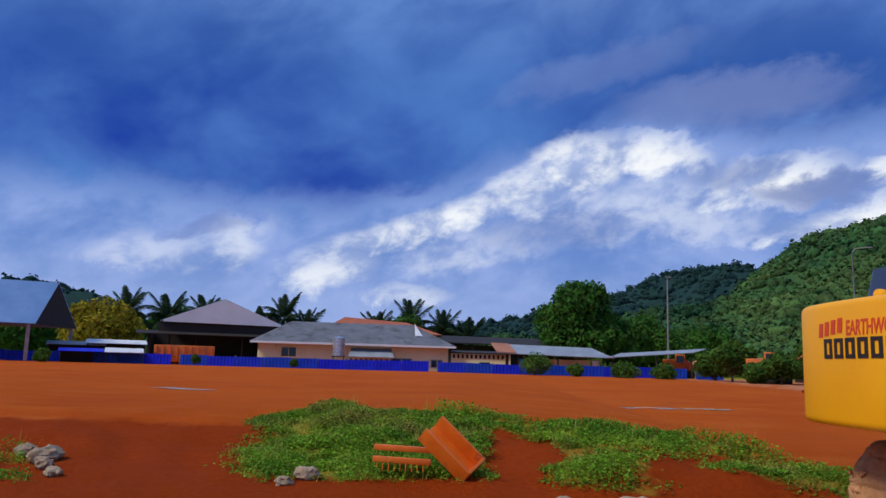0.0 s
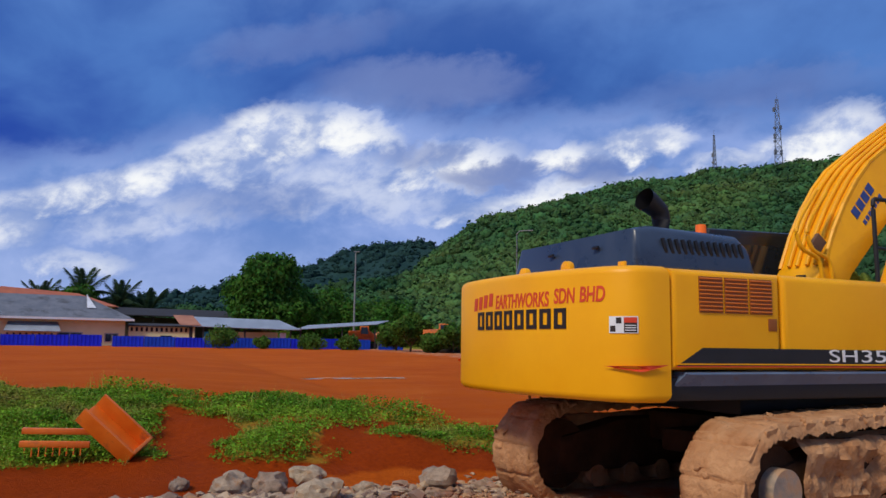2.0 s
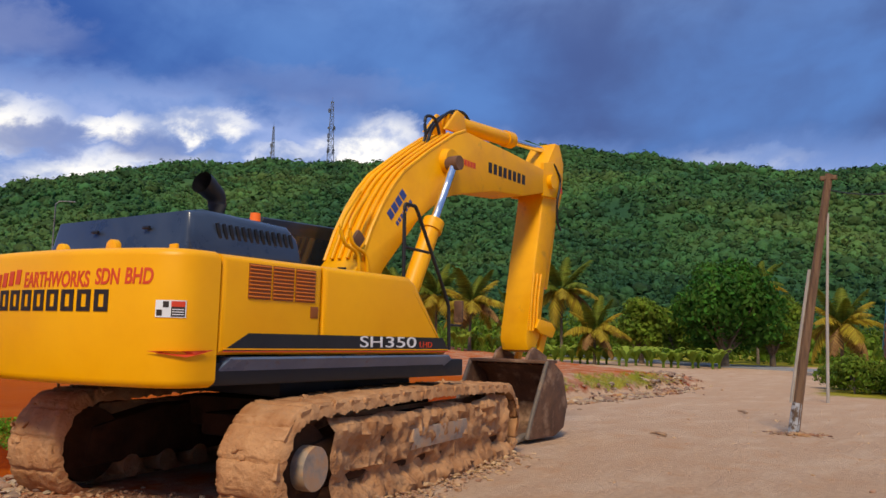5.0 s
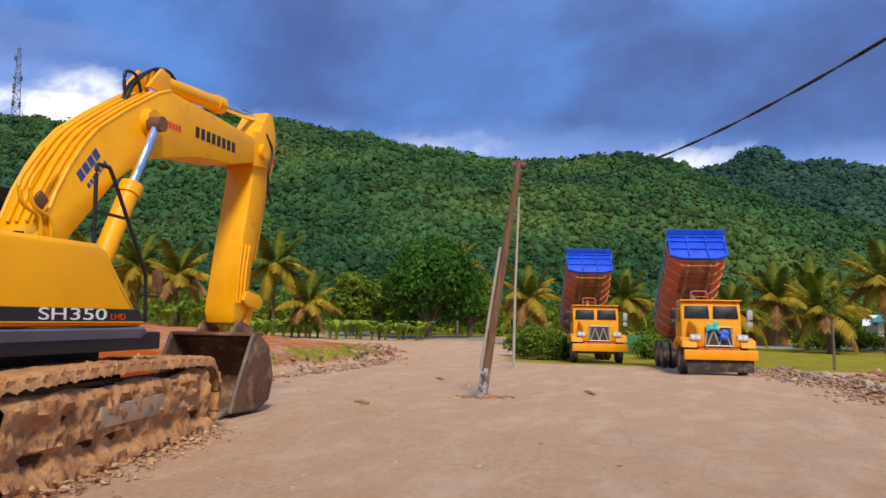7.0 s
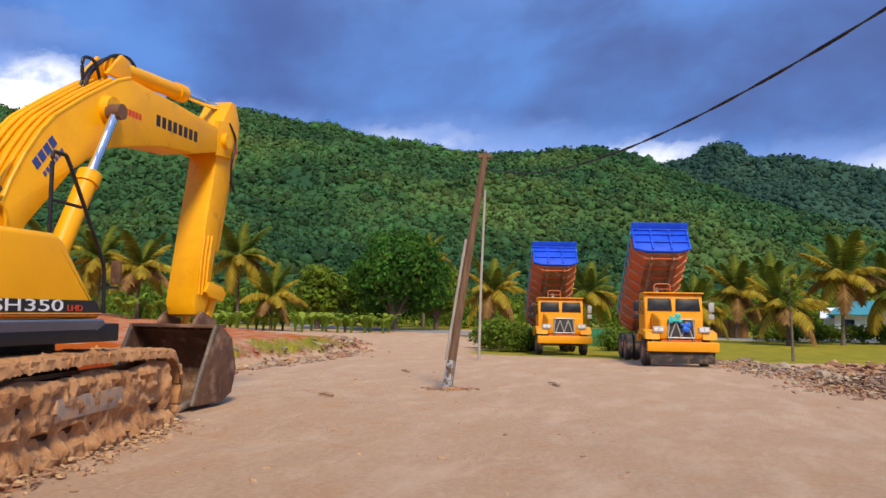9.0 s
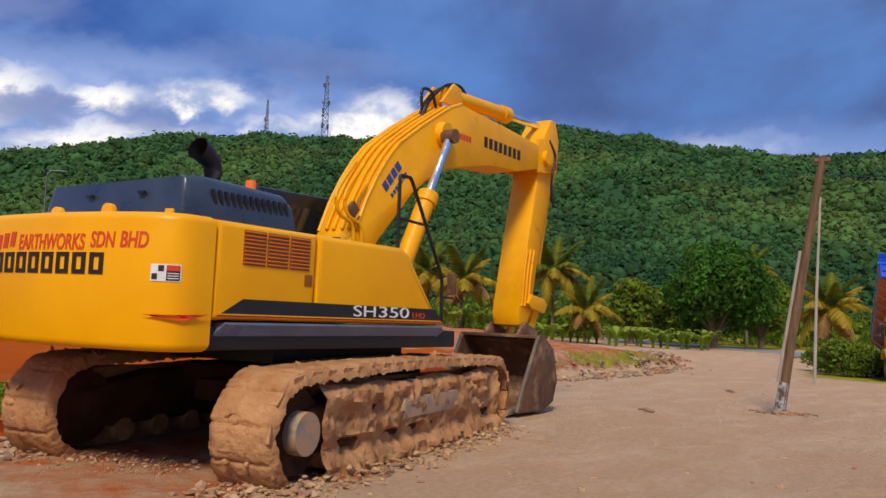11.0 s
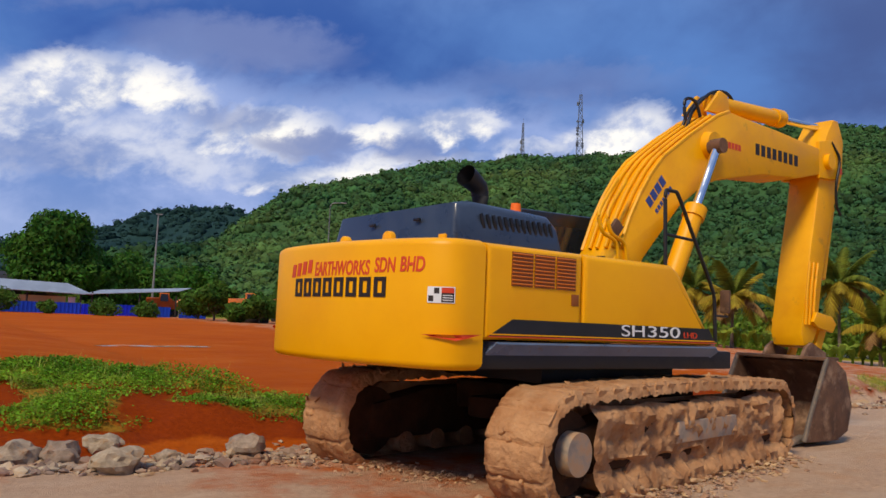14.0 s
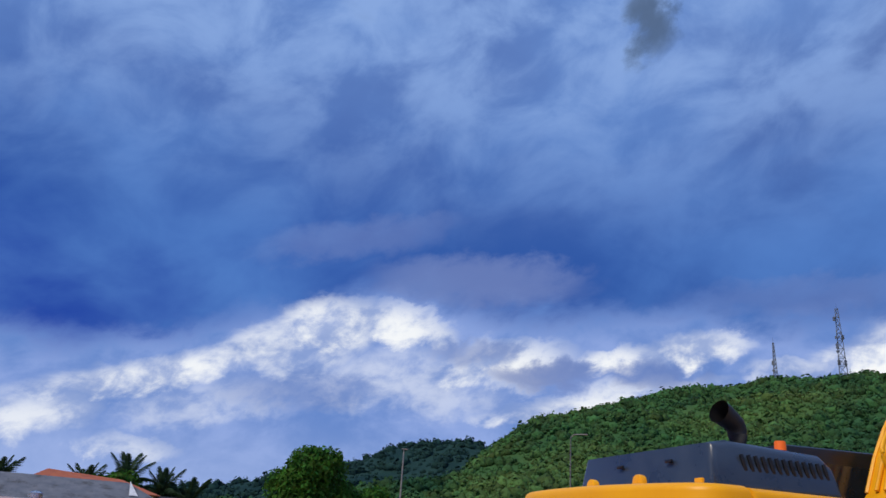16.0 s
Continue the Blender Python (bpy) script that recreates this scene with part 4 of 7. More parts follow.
    prism(bm, [(-2.74, 1.20), (-2.60, 1.385), (0.70, 1.395), (0.66, 1.215)], 1.18, 1.50, bevel=0.02)
    part("side_skirt", bm, SILL_BLUE, ex)

    # engine cover
    bm = bmesh.new()
    prism(bm, [(-2.86, 2.255), (-1.42, 2.255), (-1.47, 2.54), (-1.60, 2.655), (-2.60, 2.69), (-2.80, 2.65)], -1.16, 1.08, bevel=0.07, segments=3)
    for v in bm.verts:
        t = (v.co.z - 2.25) / 0.4
        v.co.y *= 1 - 0.07 * t
    hood = part("engine_cover", bm, HOOD_GREY, ex, "dark grey-blue moulded engine cover")
    for j in range(13):
        bm = bmesh.new()
        box(bm, (0.035, 0.02, 0.15), (-2.50 + j * 0.075, -1.118, 2.50), Euler((radians(4), radians(-20), 0)).to_matrix(), bevel=0.006)
        part("slot", bm, BLACK, hood)
    for yy in (-0.55, 0.25):
        bm = bmesh.new()
        box(bm, (0.03, 0.10, 0.03), (-2.85, yy, 2.52), bevel=0.01)
        part("catch", bm, BLACK, hood)
    # lifting eyes
    for yy in (-0.50, 0.30):
        bm = bmesh.new()
        out = [(-0.09, 0)] + [(0.075 * math.cos(radians(a)), 0.07 + 0.06 * math.sin(radians(a))) for a in range(180, -1, -20)] + [(0.09, 0)]
        prism(bm, [(yy + p, 2.25 + q) for p, q in out], -3.16, -3.10, "x", bevel=0.008)
        part("lifting_eye", bm, YELLOW, ex)
    # exhaust and beacon
    bm = bmesh.new()
    tube(bm, [(-2.24, -0.76, 2.55), (-2.24, -0.76, 2.80), (-2.245, -0.76, 2.84), (-2.27, -0.77, 2.89), (-2.31, -0.77, 2.915), (-2.40, -0.78, 2.965), (-2.46, -0.79, 2.985)], [0.088, 0.088, 0.088, 0.09, 0.095, 0.105, 0.112], 20, False)
    part("exhaust_pipe", bm, SOOT, ex, "black bent exhaust pipe")
    bm = bmesh.new()
    rod(bm, (-1.72, -0.72, 2.58), (-1.72, -0.72, 2.70), 0.03)
    box(bm, (0.14, 0.14, 0.02), (-1.72, -0.72, 2.70))
    part("beacon_foot", bm, BLACK, ex)
    bm = bmesh.new()
    rod(bm, (-1.72, -0.72, 2.71), (-1.72, -0.72, 2.80), 0.055, 0.050, 18)
    part("beacon", bm, glowing("orange_beacon", (0.8, 0.13, 0.01), 0.25), ex, "orange flashing beacon")

    # cab on the far side
    bm = bmesh.new()
    prism(bm, [(-0.55, 1.34), (1.25, 1.34), (1.32, 1.9), (1.05, 2.95), (0.85, 3.05), (-0.50, 3.02), (-0.55, 2.9)], 0.48, 1.48, bevel=0.06)
    cab = part("cab", bm, BLACK, ex, "black operator's cab with dark glass")
    bm = bmesh.new()
    prism(bm, [(-0.35, 2.1), (1.12, 2.1), (0.95, 2.85), (-0.35, 2.85)], 0.468, 0.478)
    part("pane", bm, GLASS_DARK, cab)
    bm = bmesh.new()
    tube(bm, round_path([(-1.55, -0.55, 2.62), (-1.5, -0.2, 2.72), (-0.45, 0.5, 2.80)]), 0.035, 8)
    part("hand_rail", bm, BLACK, ex)

    # boom
    boom_side = [(-0.10, 1.95), (0.30, 1.85), (0.60, 2.05), (0.87, 2.46), (1.61, 3.22), (2.17, 3.59), (2.50, 3.71), (3.64, 3.95), (4.60, 4.03), (5.40, 4.22),
                 (5.75, 4.40), (5.60, 4.62), (4.94, 4.65), (4.02, 4.70), (3.21, 4.72), (2.75, 4.74), (2.45, 4.62), (1.80, 4.22), (1.25, 3.84), (1.02, 3.60), (0.80, 3.30), (0.60, 2.96), (0.42, 2.55)]
    bm = bmesh.new()
    prism(bm, boom_side, -0.33, 0.33, bevel=0.03)
    boom = part("boom", bm, YELLOW_WORN, ex, "yellow welded steel boom")
    for yy in (-0.31, 0.31):
        bm = bmesh.new()
        flange = [(x, z) for x, z in boom_side[15:]]
        for (xa, za), (xb, zb) in zip(flange, flange[1:]):
            rod(bm, (xa, yy, za), (xb, yy, zb), 0.028, None, 6)
        part("edge_flange", bm, YELLOW_WORN, boom)
    for k, yy in enumerate((-0.22, -0.10, 0.04, 0.16)):
        bm = bmesh.new()
        off = 0.03
        line = [(x - off * 0.7, yy, z + off * 0.6) for x, z in boom_side[16:][::-1]]
        tube(bm, round_path(line, 4), 0.026, 8)
        part("hydraulic_pipe", bm, YELLOW_WORN, boom)
    for k in range(2):
        bm = bmesh.new()
        o = 0.16 * k
        tube(bm, round_path([(0.35 + o, -0.36, 2.30), (0.30 + o, -0.37, 2.62), (0.02 + o, -0.37, 2.70), (-0.06 + o, -0.36, 2.95), (0.30 + o, -0.36, 3.40)], 5), 0.024, 8)
        part("hydraulic_pipe", bm, YELLOW_WORN, boom)
    bm = bmesh.new()
    box(bm, (0.20, 0.05, 0.16), (0.30, -0.345, 2.78), Euler((0, radians(-50), 0)).to_matrix(), bevel=0.01)
    part("valve_block", bm, RUST, boom)
    # boom cylinders
    for side in (-1, 1):
        y = side * 0.52
        top, foot = Vector((2.16, y, 4.10)), Vector((0.95, y, 1.75))
        d = (top - foot).normalized()
        bm = bmesh.new()
        rod(bm, foot, foot + d * 1.52, 0.125, None, 20)
        rod(bm, foot + d * 1.46, foot + d * 1.62, 0.15, None, 20)
        cyl = part("boom_cylinder", bm, YELLOW_WORN, ex)
        bm = bmesh.new()
        rod(bm, foot + d * 1.6, top, 0.062, None, 16)
        part("piston_rod", bm, CHROME, cyl, "bright chrome piston rod")
        bm = bmesh.new()
        rod(bm, top + Vector((0, -0.10, 0)), top + Vector((0, 0.10, 0)), 0.105, None, 18)
        part("rod_eye", bm, RUST, cyl)
        bm = bmesh.new()
        rod(bm, (2.24, side * 0.30, 4.16), (2.24, side * 0.44, 4.16), 0.20, 0.17, 18)
        part("pin_boss", bm, YELLOW_WORN, boom)
    # arm cylinder on top of the boom
    bm = bmesh.new()
    rod(bm, (2.75, 0, 4.93), (4.55, 0, 5.05), 0.125, None, 20)
    rod(bm, (4.45, 0, 5.045), (4.68, 0, 5.06), 0.145, None, 20)
    ac = part("arm_cylinder", bm, YELLOW_WORN, ex)
    bm = bmesh.new()
    rod(bm, (4.68, 0, 5.06), (5.85, 0, 5.13), 0.062, None, 14)
    part("piston_rod", bm, CHROME, ac)
    bm = bmesh.new()
    prism(bm, [(2.35, 4.70), (2.95, 4.72), (2.86, 5.02), (2.68, 5.06)], -0.22, -0.16, bevel=0.01)
    prism(bm, [(2.35, 4.70), (2.95, 4.72), (2.86, 5.02), (2.68, 5.06)], 0.16, 0.22, bevel=0.01)
    part("cylinder_bracket", bm, YELLOW_WORN, boom)
    for yy, line in ((-0.06, [(2.12, 4.44), (2.21, 4.65), (2.42, 4.87), (2.71, 5.07), (3.02, 5.14), (3.20, 5.08), (3.28, 4.96)]),
                     (0.04, [(2.16, 4.48), (2.26, 4.68), (2.46, 4.88), (2.75, 5.05), (3.04, 5.11), (3.24, 4.98)]),
                     (-0.12, [(2.00, 4.50), (1.97, 4.64), (1.98, 4.79), (2.10, 4.84), (2.24, 4.80), (2.34, 4.62)])):
        bm = bmesh.new()
        tube(bm, spline([(a, yy, c) for a, c in line], 6), 0.024, 8)
        part("rubber_hose", bm, BLACK, boom)
    # arm
    arm_side = [(4.86, 1.62), (4.94, 1.42), (5.16, 1.38), (5.34, 1.62), (5.52, 2.5), (5.86, 3.6), (6.20, 4.30), (6.26, 4.91), (6.08, 5.24), (5.92, 5.24), (5.70, 4.95),
                (5.50, 4.62), (5.44, 4.20), (5.34, 3.70), (5.16, 3.00)]
    bm = bmesh.new()
    prism(bm, arm_side, -0.26, 0.26, bevel=0.025)
    arm = part("arm", bm, YELLOW_WORN, ex, "yellow steel dipper arm with worn edges")
    for side in (-1, 1):
        bm = bmesh.new()
        prism(bm, [(5.30, 4.15), (5.95, 4.2), (6.05, 4.75), (5.75, 4.85), (5.30, 4.75)], side * 0.30 - 0.035, side * 0.30 + 0.035, bevel=0.01)
        rod(bm, (5.55, side * 0.26, 4.44), (5.55, side * 0.42, 4.44), 0.13, None, 18)
        part("pivot_plate", bm, YELLOW_WORN, arm)
    bm = bmesh.new()
    tube(bm, round_path([(5.70, -0.33, 4.80), (5.95, -0.36, 4.55), (5.78, -0.36, 4.1), (5.85, -0.33, 3.75), (6.05, -0.3, 3.62)], 6), 0.022, 8)
    part("rubber_hose", bm, SOOT, arm)
    for k in range(3):
        bm = bmesh.new()
        tube(bm, [(4.96 + 0.11 * k, -0.275, 1.75), (5.02 + 0.12 * k, -0.275, 2.35), (5.10 + 0.13 * k, -0.272, 2.75)], 0.022, 8)
        part("hydraulic_pipe", bm, YELLOW_WORN, arm)
    # bucket cylinder along the arm's far edge and the linkage
    bm = bmesh.new()
    rod(bm, (6.24, 0, 3.80), (5.92, 0, 2.55), 0.10, None, 18)
    bc = part("bucket_cylinder", bm, YELLOW_WORN, ex)
    bm = bmesh.new()
    rod(bm, (5.92, 0, 2.55), (5.68, 0, 1.82), 0.052, None, 14)
    part("piston_rod", bm, CHROME, bc)
    for side in (-1, 1):
        bm = bmesh.new()
        prism(bm, [(5.05, 1.80), (5.16, 1.96), (5.64, 1.90), (5.78, 1.78), (5.66, 1.64), (5.18, 1.72)], side * 0.33 - 0.03, side * 0.33 + 0.03, bevel=0.01)
        part("link", bm, YELLOW_WORN, ex)
        bm = bmesh.new()
        prism(bm, [(5.56, 1.84), (5.78, 1.80), (5.46, 1.20), (5.28, 1.22)], side * 0.2 - 0.03, side * 0.2 + 0.03, bevel=0.01)
        part("link", bm, YELLOW_WORN, ex)
    # bucket
    shell = [(4.90, 1.24), (5.26, 1.04), (5.44, 0.52), (5.30, 0.14), (4.95, 0.02), (4.12, 0.03)]
    inner = [(4.86, 1.17), (5.18, 0.98), (5.36, 0.52), (5.24, 0.20), (4.94, 0.08), (4.12, 0.07)]
    bm = bmesh.new()
    prism(bm, shell + inner[::-1], -0.74, 0.74, bevel=0.008)
    bk = part("bucket", bm, RUST, ex, "rusty steel digging bucket streaked with mud")
    for side in (-1, 1):
        bm = bmesh.new()
        prism(bm, shell + [(4.06, 0.06), (4.22, 0.40), (4.70, 1.22)], side * 0.74 - 0.02, side * 0.74 + 0.02, bevel=0.006)
        part("side_plate", bm, RUST, bk)
        bm = bmesh.new()
        tube(bm, [(4.03, side * 0.745, 0.04), (4.20, side * 0.745, 0.40), (4.70, side * 0.745, 1.24)], 0.035, 8)
        part("wear_edge", bm, MUDDY_STEEL, bk)
    bm = bmesh.new()
    box(bm, (0.40, 1.5, 0.05), (4.86, 0, 1.235), bevel=0.01)
    part("top_plate", bm, RUST, bk)
    for side in (-1, 1):
        bm = bmesh.new()
        prism(bm, [(4.72, 1.22), (4.86, 1.40), (5.02, 1.47), (5.22, 1.40), (5.46, 1.32), (5.50, 1.10), (5.2, 1.1)], side * 0.32 - 0.03, side * 0.32 + 0.03, bevel=0.01)
        part("hinge_bracket", bm, RUST, bk)
    for k in range(5):
        bm = bmesh.new()
        y = -0.62 + k * 0.31
        prism(bm, [(4.22, 0.02), (4.22, 0.12), (3.86, 0.03), (3.86, 0.0)], y - 0.06, y + 0.06, bevel=0.01)
        part("tooth", bm, MUDDY_STEEL, bk)
    # handrail and mirror at the front right corner
    bm = bmesh.new()
    tube(bm, round_path([(0.02, -1.30, 2.2), (0.0, -1.30, 3.12), (0.22, -1.30, 3.12), (0.95, -1.30, 2.0), (0.98, -1.30, 1.45)], 5, 0.12), 0.022, 8)
    tube(bm, [(0.01, -1.30, 2.62), (0.50, -1.30, 2.60)], 0.018, 8)
    part("hand_rail", bm, SOOT, ex, "black tubular access handrail")
    bm = bmesh.new()
    tube(bm, [(0.98, -1.30, 1.75), (1.30, -1.25, 1.75)], 0.014, 8)
    part("mirror_arm", bm, SOOT, ex)
    bm = bmesh.new()
    box(bm, (0.05, 0.13, 0.28), (1.30, -1.22, 1.93), bevel=0.024)
    part("mirror", bm, RUST, ex)
    bm = bmesh.new()
    rod(bm, (-0.42, -0.75, 2.26), (-0.42, -0.75, 2.36), 0.05, None, 14)
    part("filler_cap", bm, BLACK, ex)
    # lettering on the boom
    # maker's mark: plain blocks in its colour
    def blocks(parent, place, count, w, h, mat, gap=0.25, lean=0.0):
        step = w / count
        for k in range(count):
            bm = bmesh.new()
            a = k * step
            prism(bm, [(a, 0), (a + step * (1 - gap), 0), (a + step * (1 - gap) + lean, h), (a + lean, h)], -0.003, 0.003, "z")
            part("mark", bm, mat, parent).matrix_local = place
    blocks(boom, face_right(3.42, 4.22, -0.332), 8, 1.25, 0.17, LETTER_BLACK, 0.35)
    blocks(boom, face_right(2.55, 4.20, -0.332), 6, 0.50, 0.09, RED_PAINT)
    blocks(boom, face_right(0.98, 3.12, -0.332) @ pose(0, 0, 0, 0, 0, 50), 4, 0.52, 0.13, BLUE_MARK, 0.2)
    blocks(boom, face_right(1.12, 3.06, -0.332) @ pose(0, 0, 0, 0, 0, 50), 7, 0.50, 0.06, BLUE_MARK, 0.3)
    blocks(arm, face_right(5.98, 4.55, -0.262) @ pose(0, 0, 0, 0, 0, -75), 2, 0.30, 0.16, RED_PAINT, 0.3)
    # marks on the counterweight's curved rear
    def plate(w, h, mat, s_left, z0, lift=0.0, outline=None):
        bm = bmesh.new()
        prism(bm, outline or [(0, 0), (w, 0), (w, h), (0, h)], lift, lift + 0.004, "z")
        bmesh.ops.subdivide_edges(bm, edges=[e for e in bm.edges if abs(e.verts[0].co.x - e.verts[1].co.x) > 0.08], cuts=6)
        bent_on(part("mark", bm, mat, cw, "", 0), s_left, z0)
    # maker's mark: eight plain blocks with a light gap, as wide as the letters
    for k in range(8):
        w = 1.49 / 8
        for x0, y0, ww, hh in ((0, 0, w * 0.78, 0.036), (0, 0.144, w * 0.78, 0.036), (0, 0, w * 0.24, 0.18), (w * 0.54, 0, w * 0.24, 0.18)):
            plate(ww, hh, LETTER_BLACK, 2.44 - k * w - x0, 1.74 + y0, 0.0005 * (x0 > 0) + 0.001 * (hh > 0.1))
    for k in range(4):
        plate(0.085, 0.13, RED_PAINT, 2.54 - k * 0.115, 1.935 + 0.012 * k, 0.0, [(0, 0), (0.075, 0), (0.095, 0.13), (0.02, 0.13)])
    for word, s0, w, z0 in (("EARTHWORKS", 2.05, 0.85, 1.945), ("SDN", 1.14, 0.25, 1.965), ("BHD", 0.84, 0.26, 1.97)):
        ob = lettering("company_lettering", word, 0.185, RED_PAINT, cw, Matrix(), width=w, shear=0.12, bold=0.004, depth=0.002)
        bent_on(ob, s0, z0)
    # warning sticker
    plate(0.24, 0.14, WHITE, 0.545, 1.70)
    plate(0.105, 0.125, LETTER_BLACK, 0.42, 1.707, 0.002)
    plate(0.105, 0.045, RED_PAINT, 0.42, 1.787, 0.004)
    plate(0.045, 0.05, LETTER_BLACK, 0.535, 1.712, 0.002)
    plate(0.045, 0.05, LETTER_BLACK, 0.485, 1.78, 0.002)
    for k in range(3):
        plate(0.085, 0.007, WHITE, 0.41, 1.722 + k * 0.02, 0.004)
    # red reflectors at the lower corners
    plate(0, 0, RED_PAINT, 0.59, 1.385, 0.022, [(0, 0.045), (0.30, 0.05), (0.55, 0.06), (0.30, 0.0)])
    plate(0, 0, RED_PAINT, 3.62, 1.385, 0.022, [(0, 0.05), (0.30, 0.05), (0.52, 0.045), (0.28, 0.0)])
    bm = bmesh.new()
    box(bm, (0.03, 0.10, 0.12), (-2.95, -1.1, 2.275), bevel=0.01)
    box(bm, (0.24, 0.20, 0.03), (-2.90, -1.05, 2.275), bevel=0.01)
    part("cover_plate", bm, YELLOW, ex)
    bm = bmesh.new()
    box(bm, (0.10, 0.012, 0.11), (-1.62, -1.4905, 1.80), bevel=0.003)
    part("door_latch", bm, SHADED_ORANGE, ex)
    return ex


EXCAVATOR = excavator()


# ---- leaning pole and its cable ----
POLE_WOOD = material("weathered_wood", (0.10, 0.052, 0.026), (0.23, 0.130, 0.070), 3, rough=0.85, bump=0.5, stretch=(6, 6, 0.6))
PALE_TIMBER = material("pale_timber", (0.30, 0.26, 0.22), (0.46, 0.41, 0.35), 3, rough=0.85, bump=0.3, stretch=(6, 6, 0.6))
PALE_PAINT = material("flaked_whitewash", (0.26, 0.27, 0.28), (0.46, 0.47, 0.48), 9, rough=0.8, bump=0.3, dirt=(0.10, 0.06, 0.035), dirt_at=(0.46, 0.54), dirt_scale=5)
CABLE = material("black_cable", (0.01, 0.01, 0.012), (0.03, 0.03, 0.035), 20, rough=0.6, bump=0.1)


def on_ground(x, y, turn=0.0, lift=0.0):
    return pose(x, y, ground_z(x, y) + lift, 0, 0, turn)


PX, PY = polar(-76.9, 17.4)
PZ = ground_z(PX, PY)
TOPX, TOPY = polar(-79.45, 17.4)
TOPZ = 5.02
pole = thing("utility_pole", pose(PX, PY, PZ), "leaning weathered wooden pole with whitewashed foot in the yard", "utility pole")
bm = bmesh.new()
lean = Vector((TOPX - PX, TOPY - PY, TOPZ - PZ))
tube(bm, [Vector((0, 0, -0.2)), lean * 0.3 + Vector((0.01, 0, 0)), lean * 0.65, lean], [0.095, 0.088, 0.080, 0.072], 7)
for v in bm.verts:
    v.co += Vector((1, 1, 0)) * 0.012 * noise.noise(v.co * 4)
part("shaft", bm, POLE_WOOD, pole)
bm = bmesh.new()
side_off = Vector((-0.02, 0.115, 0))
tube(bm, [side_off + lean * 0.12, side_off + lean * 0.63], 0.032, 8)
part("stub_post", bm, PALE_TIMBER, pole)
bm = bmesh.new()
tube(bm, [Vector((0, 0.0, -0.05)), lean * 0.06, lean * 0.12], [0.112, 0.102, 0.096], 9)
part("painted_foot", bm, PALE_PAINT, pole, "flaking pale grey paint round the foot")
bm = bmesh.new()
box(bm, (0.12, 0.30, 0.08), lean * 0.985, bevel=0.01)
part("cross_block", bm, POLE_WOOD, pole)
# upright behind it
UX, UY = polar(-79.0, 30.0)
up = thing("fence_pole", on_ground(UX, UY), "thin pale upright pole at the yard's edge", "pole")
bm = bmesh.new()
tube(bm, [(0, 0, -0.2), (0.03, -0.05, 3.0), (0.05, -0.16, 6.4)], [0.055, 0.048, 0.04], 10)
part("shaft", bm, PALE_TIMBER, up)
# the cable climbs over the yard to a far support outside the view
cb = bmesh.new()
A = Vector((TOPX, TOPY, 4.70))
ex_, ey_ = polar(-140, 4.0)
B = Vector((ex_, ey_, 4.0))
pts = []
for i in range(61):
    t = i / 60
    p = A.lerp(B, t)
    p.z -= 0.82 * 4 * t * (1 - t)
    pts.append(p)
for k in range(2):
    tw = [p + Vector((0.006 * math.cos(i * 1.1 + k * 3.14), 0.006 * math.sin(i * 1.1 + k * 3.14), 0.006 * math.sin(i * 1.1 + k * 3.14))) for i, p in enumerate(pts)]
    tube(cb, tw, 0.0075, 6)
wire = part("overhead_cable", cb, CABLE)
tagged(wire, "twisted black overhead cable hanging from the leaning pole", "cable")
# the far support: a plain pole just out of view
sp = thing("utility_pole", on_ground(ex_, ey_), "plain wooden pole holding the overhead cable", "utility pole")
bm = bmesh.new()
tube(bm, [(0, 0, -0.2), (0, 0, 4.2 - ground_z(ex_, ey_))], [0.12, 0.09], 12)
part("shaft", bm, POLE_WOOD, sp)

# ---- tipper trucks ----
TRUCK_YELLOW = material("truck_yellow", (0.78, 0.30, 0.010), (0.88, 0.37, 0.015), 2, rough=0.45, bump=0.05, spec=0.3, dirt=(0.42, 0.20, 0.06), dirt_at=(0.58, 0.75), dirt_scale=2)
TRUCK_ORANGE = material("truck_orange", (0.72, 0.20, 0.006), (0.82, 0.26, 0.010), 2, rough=0.45, bump=0.05, spec=0.3, dirt=(0.40, 0.18, 0.06), dirt_at=(0.58, 0.75), dirt_scale=2)
TIP_BLUE = material("tipper_blue", (0.004, 0.065, 0.55), (0.008, 0.095, 0.75), 2, rough=0.45, bump=0.05, spec=0.3)
TIP_RED = material("tipper_red_oxide", (0.52, 0.085, 0.018), (0.66, 0.13, 0.030), 2, rough=0.7, bump=0.2, dirt=(0.32, 0.15, 0.08), dirt_at=(0.50, 0.66), dirt_scale=1.2)
RIB_ORANGE = material("dusty_orange_steel", (0.50, 0.14, 0.045), (0.64, 0.24, 0.10), 2, rough=0.75, bump=0.2, dirt=(0.48, 0.28, 0.17), dirt_at=(0.48, 0.64), dirt_scale=1.4)
TIP_MUD = material("dusty_brown_steel", (0.22, 0.085, 0.040), (0.36, 0.15, 0.075), 2.5, rough=0.8, bump=0.3, dirt=(0.42, 0.27, 0.17), dirt_scale=2)
TEAL = material("teal_paint", (0.02, 0.30, 0.42), (0.04, 0.42, 0.55), 3, rough=0.5, bump=0.1)
RUBBER = material("dusty_rubber", (0.022, 0.020, 0.018), (0.06, 0.052, 0.045), 6, rough=0.85, bump=0.3, dirt=(0.20, 0.13, 0.08), dirt_scale=3)
LAMP_GLASS = material("headlamp_glass", (0.62, 0.62, 0.60), (0.78, 0.78, 0.75), 12, rough=0.12, bump=0)
GRILLE = material("dark_grille", (0.02, 0.02, 0.02), (0.06, 0.055, 0.05), 20, rough=0.6, bump=0.4, bump_scale=60)
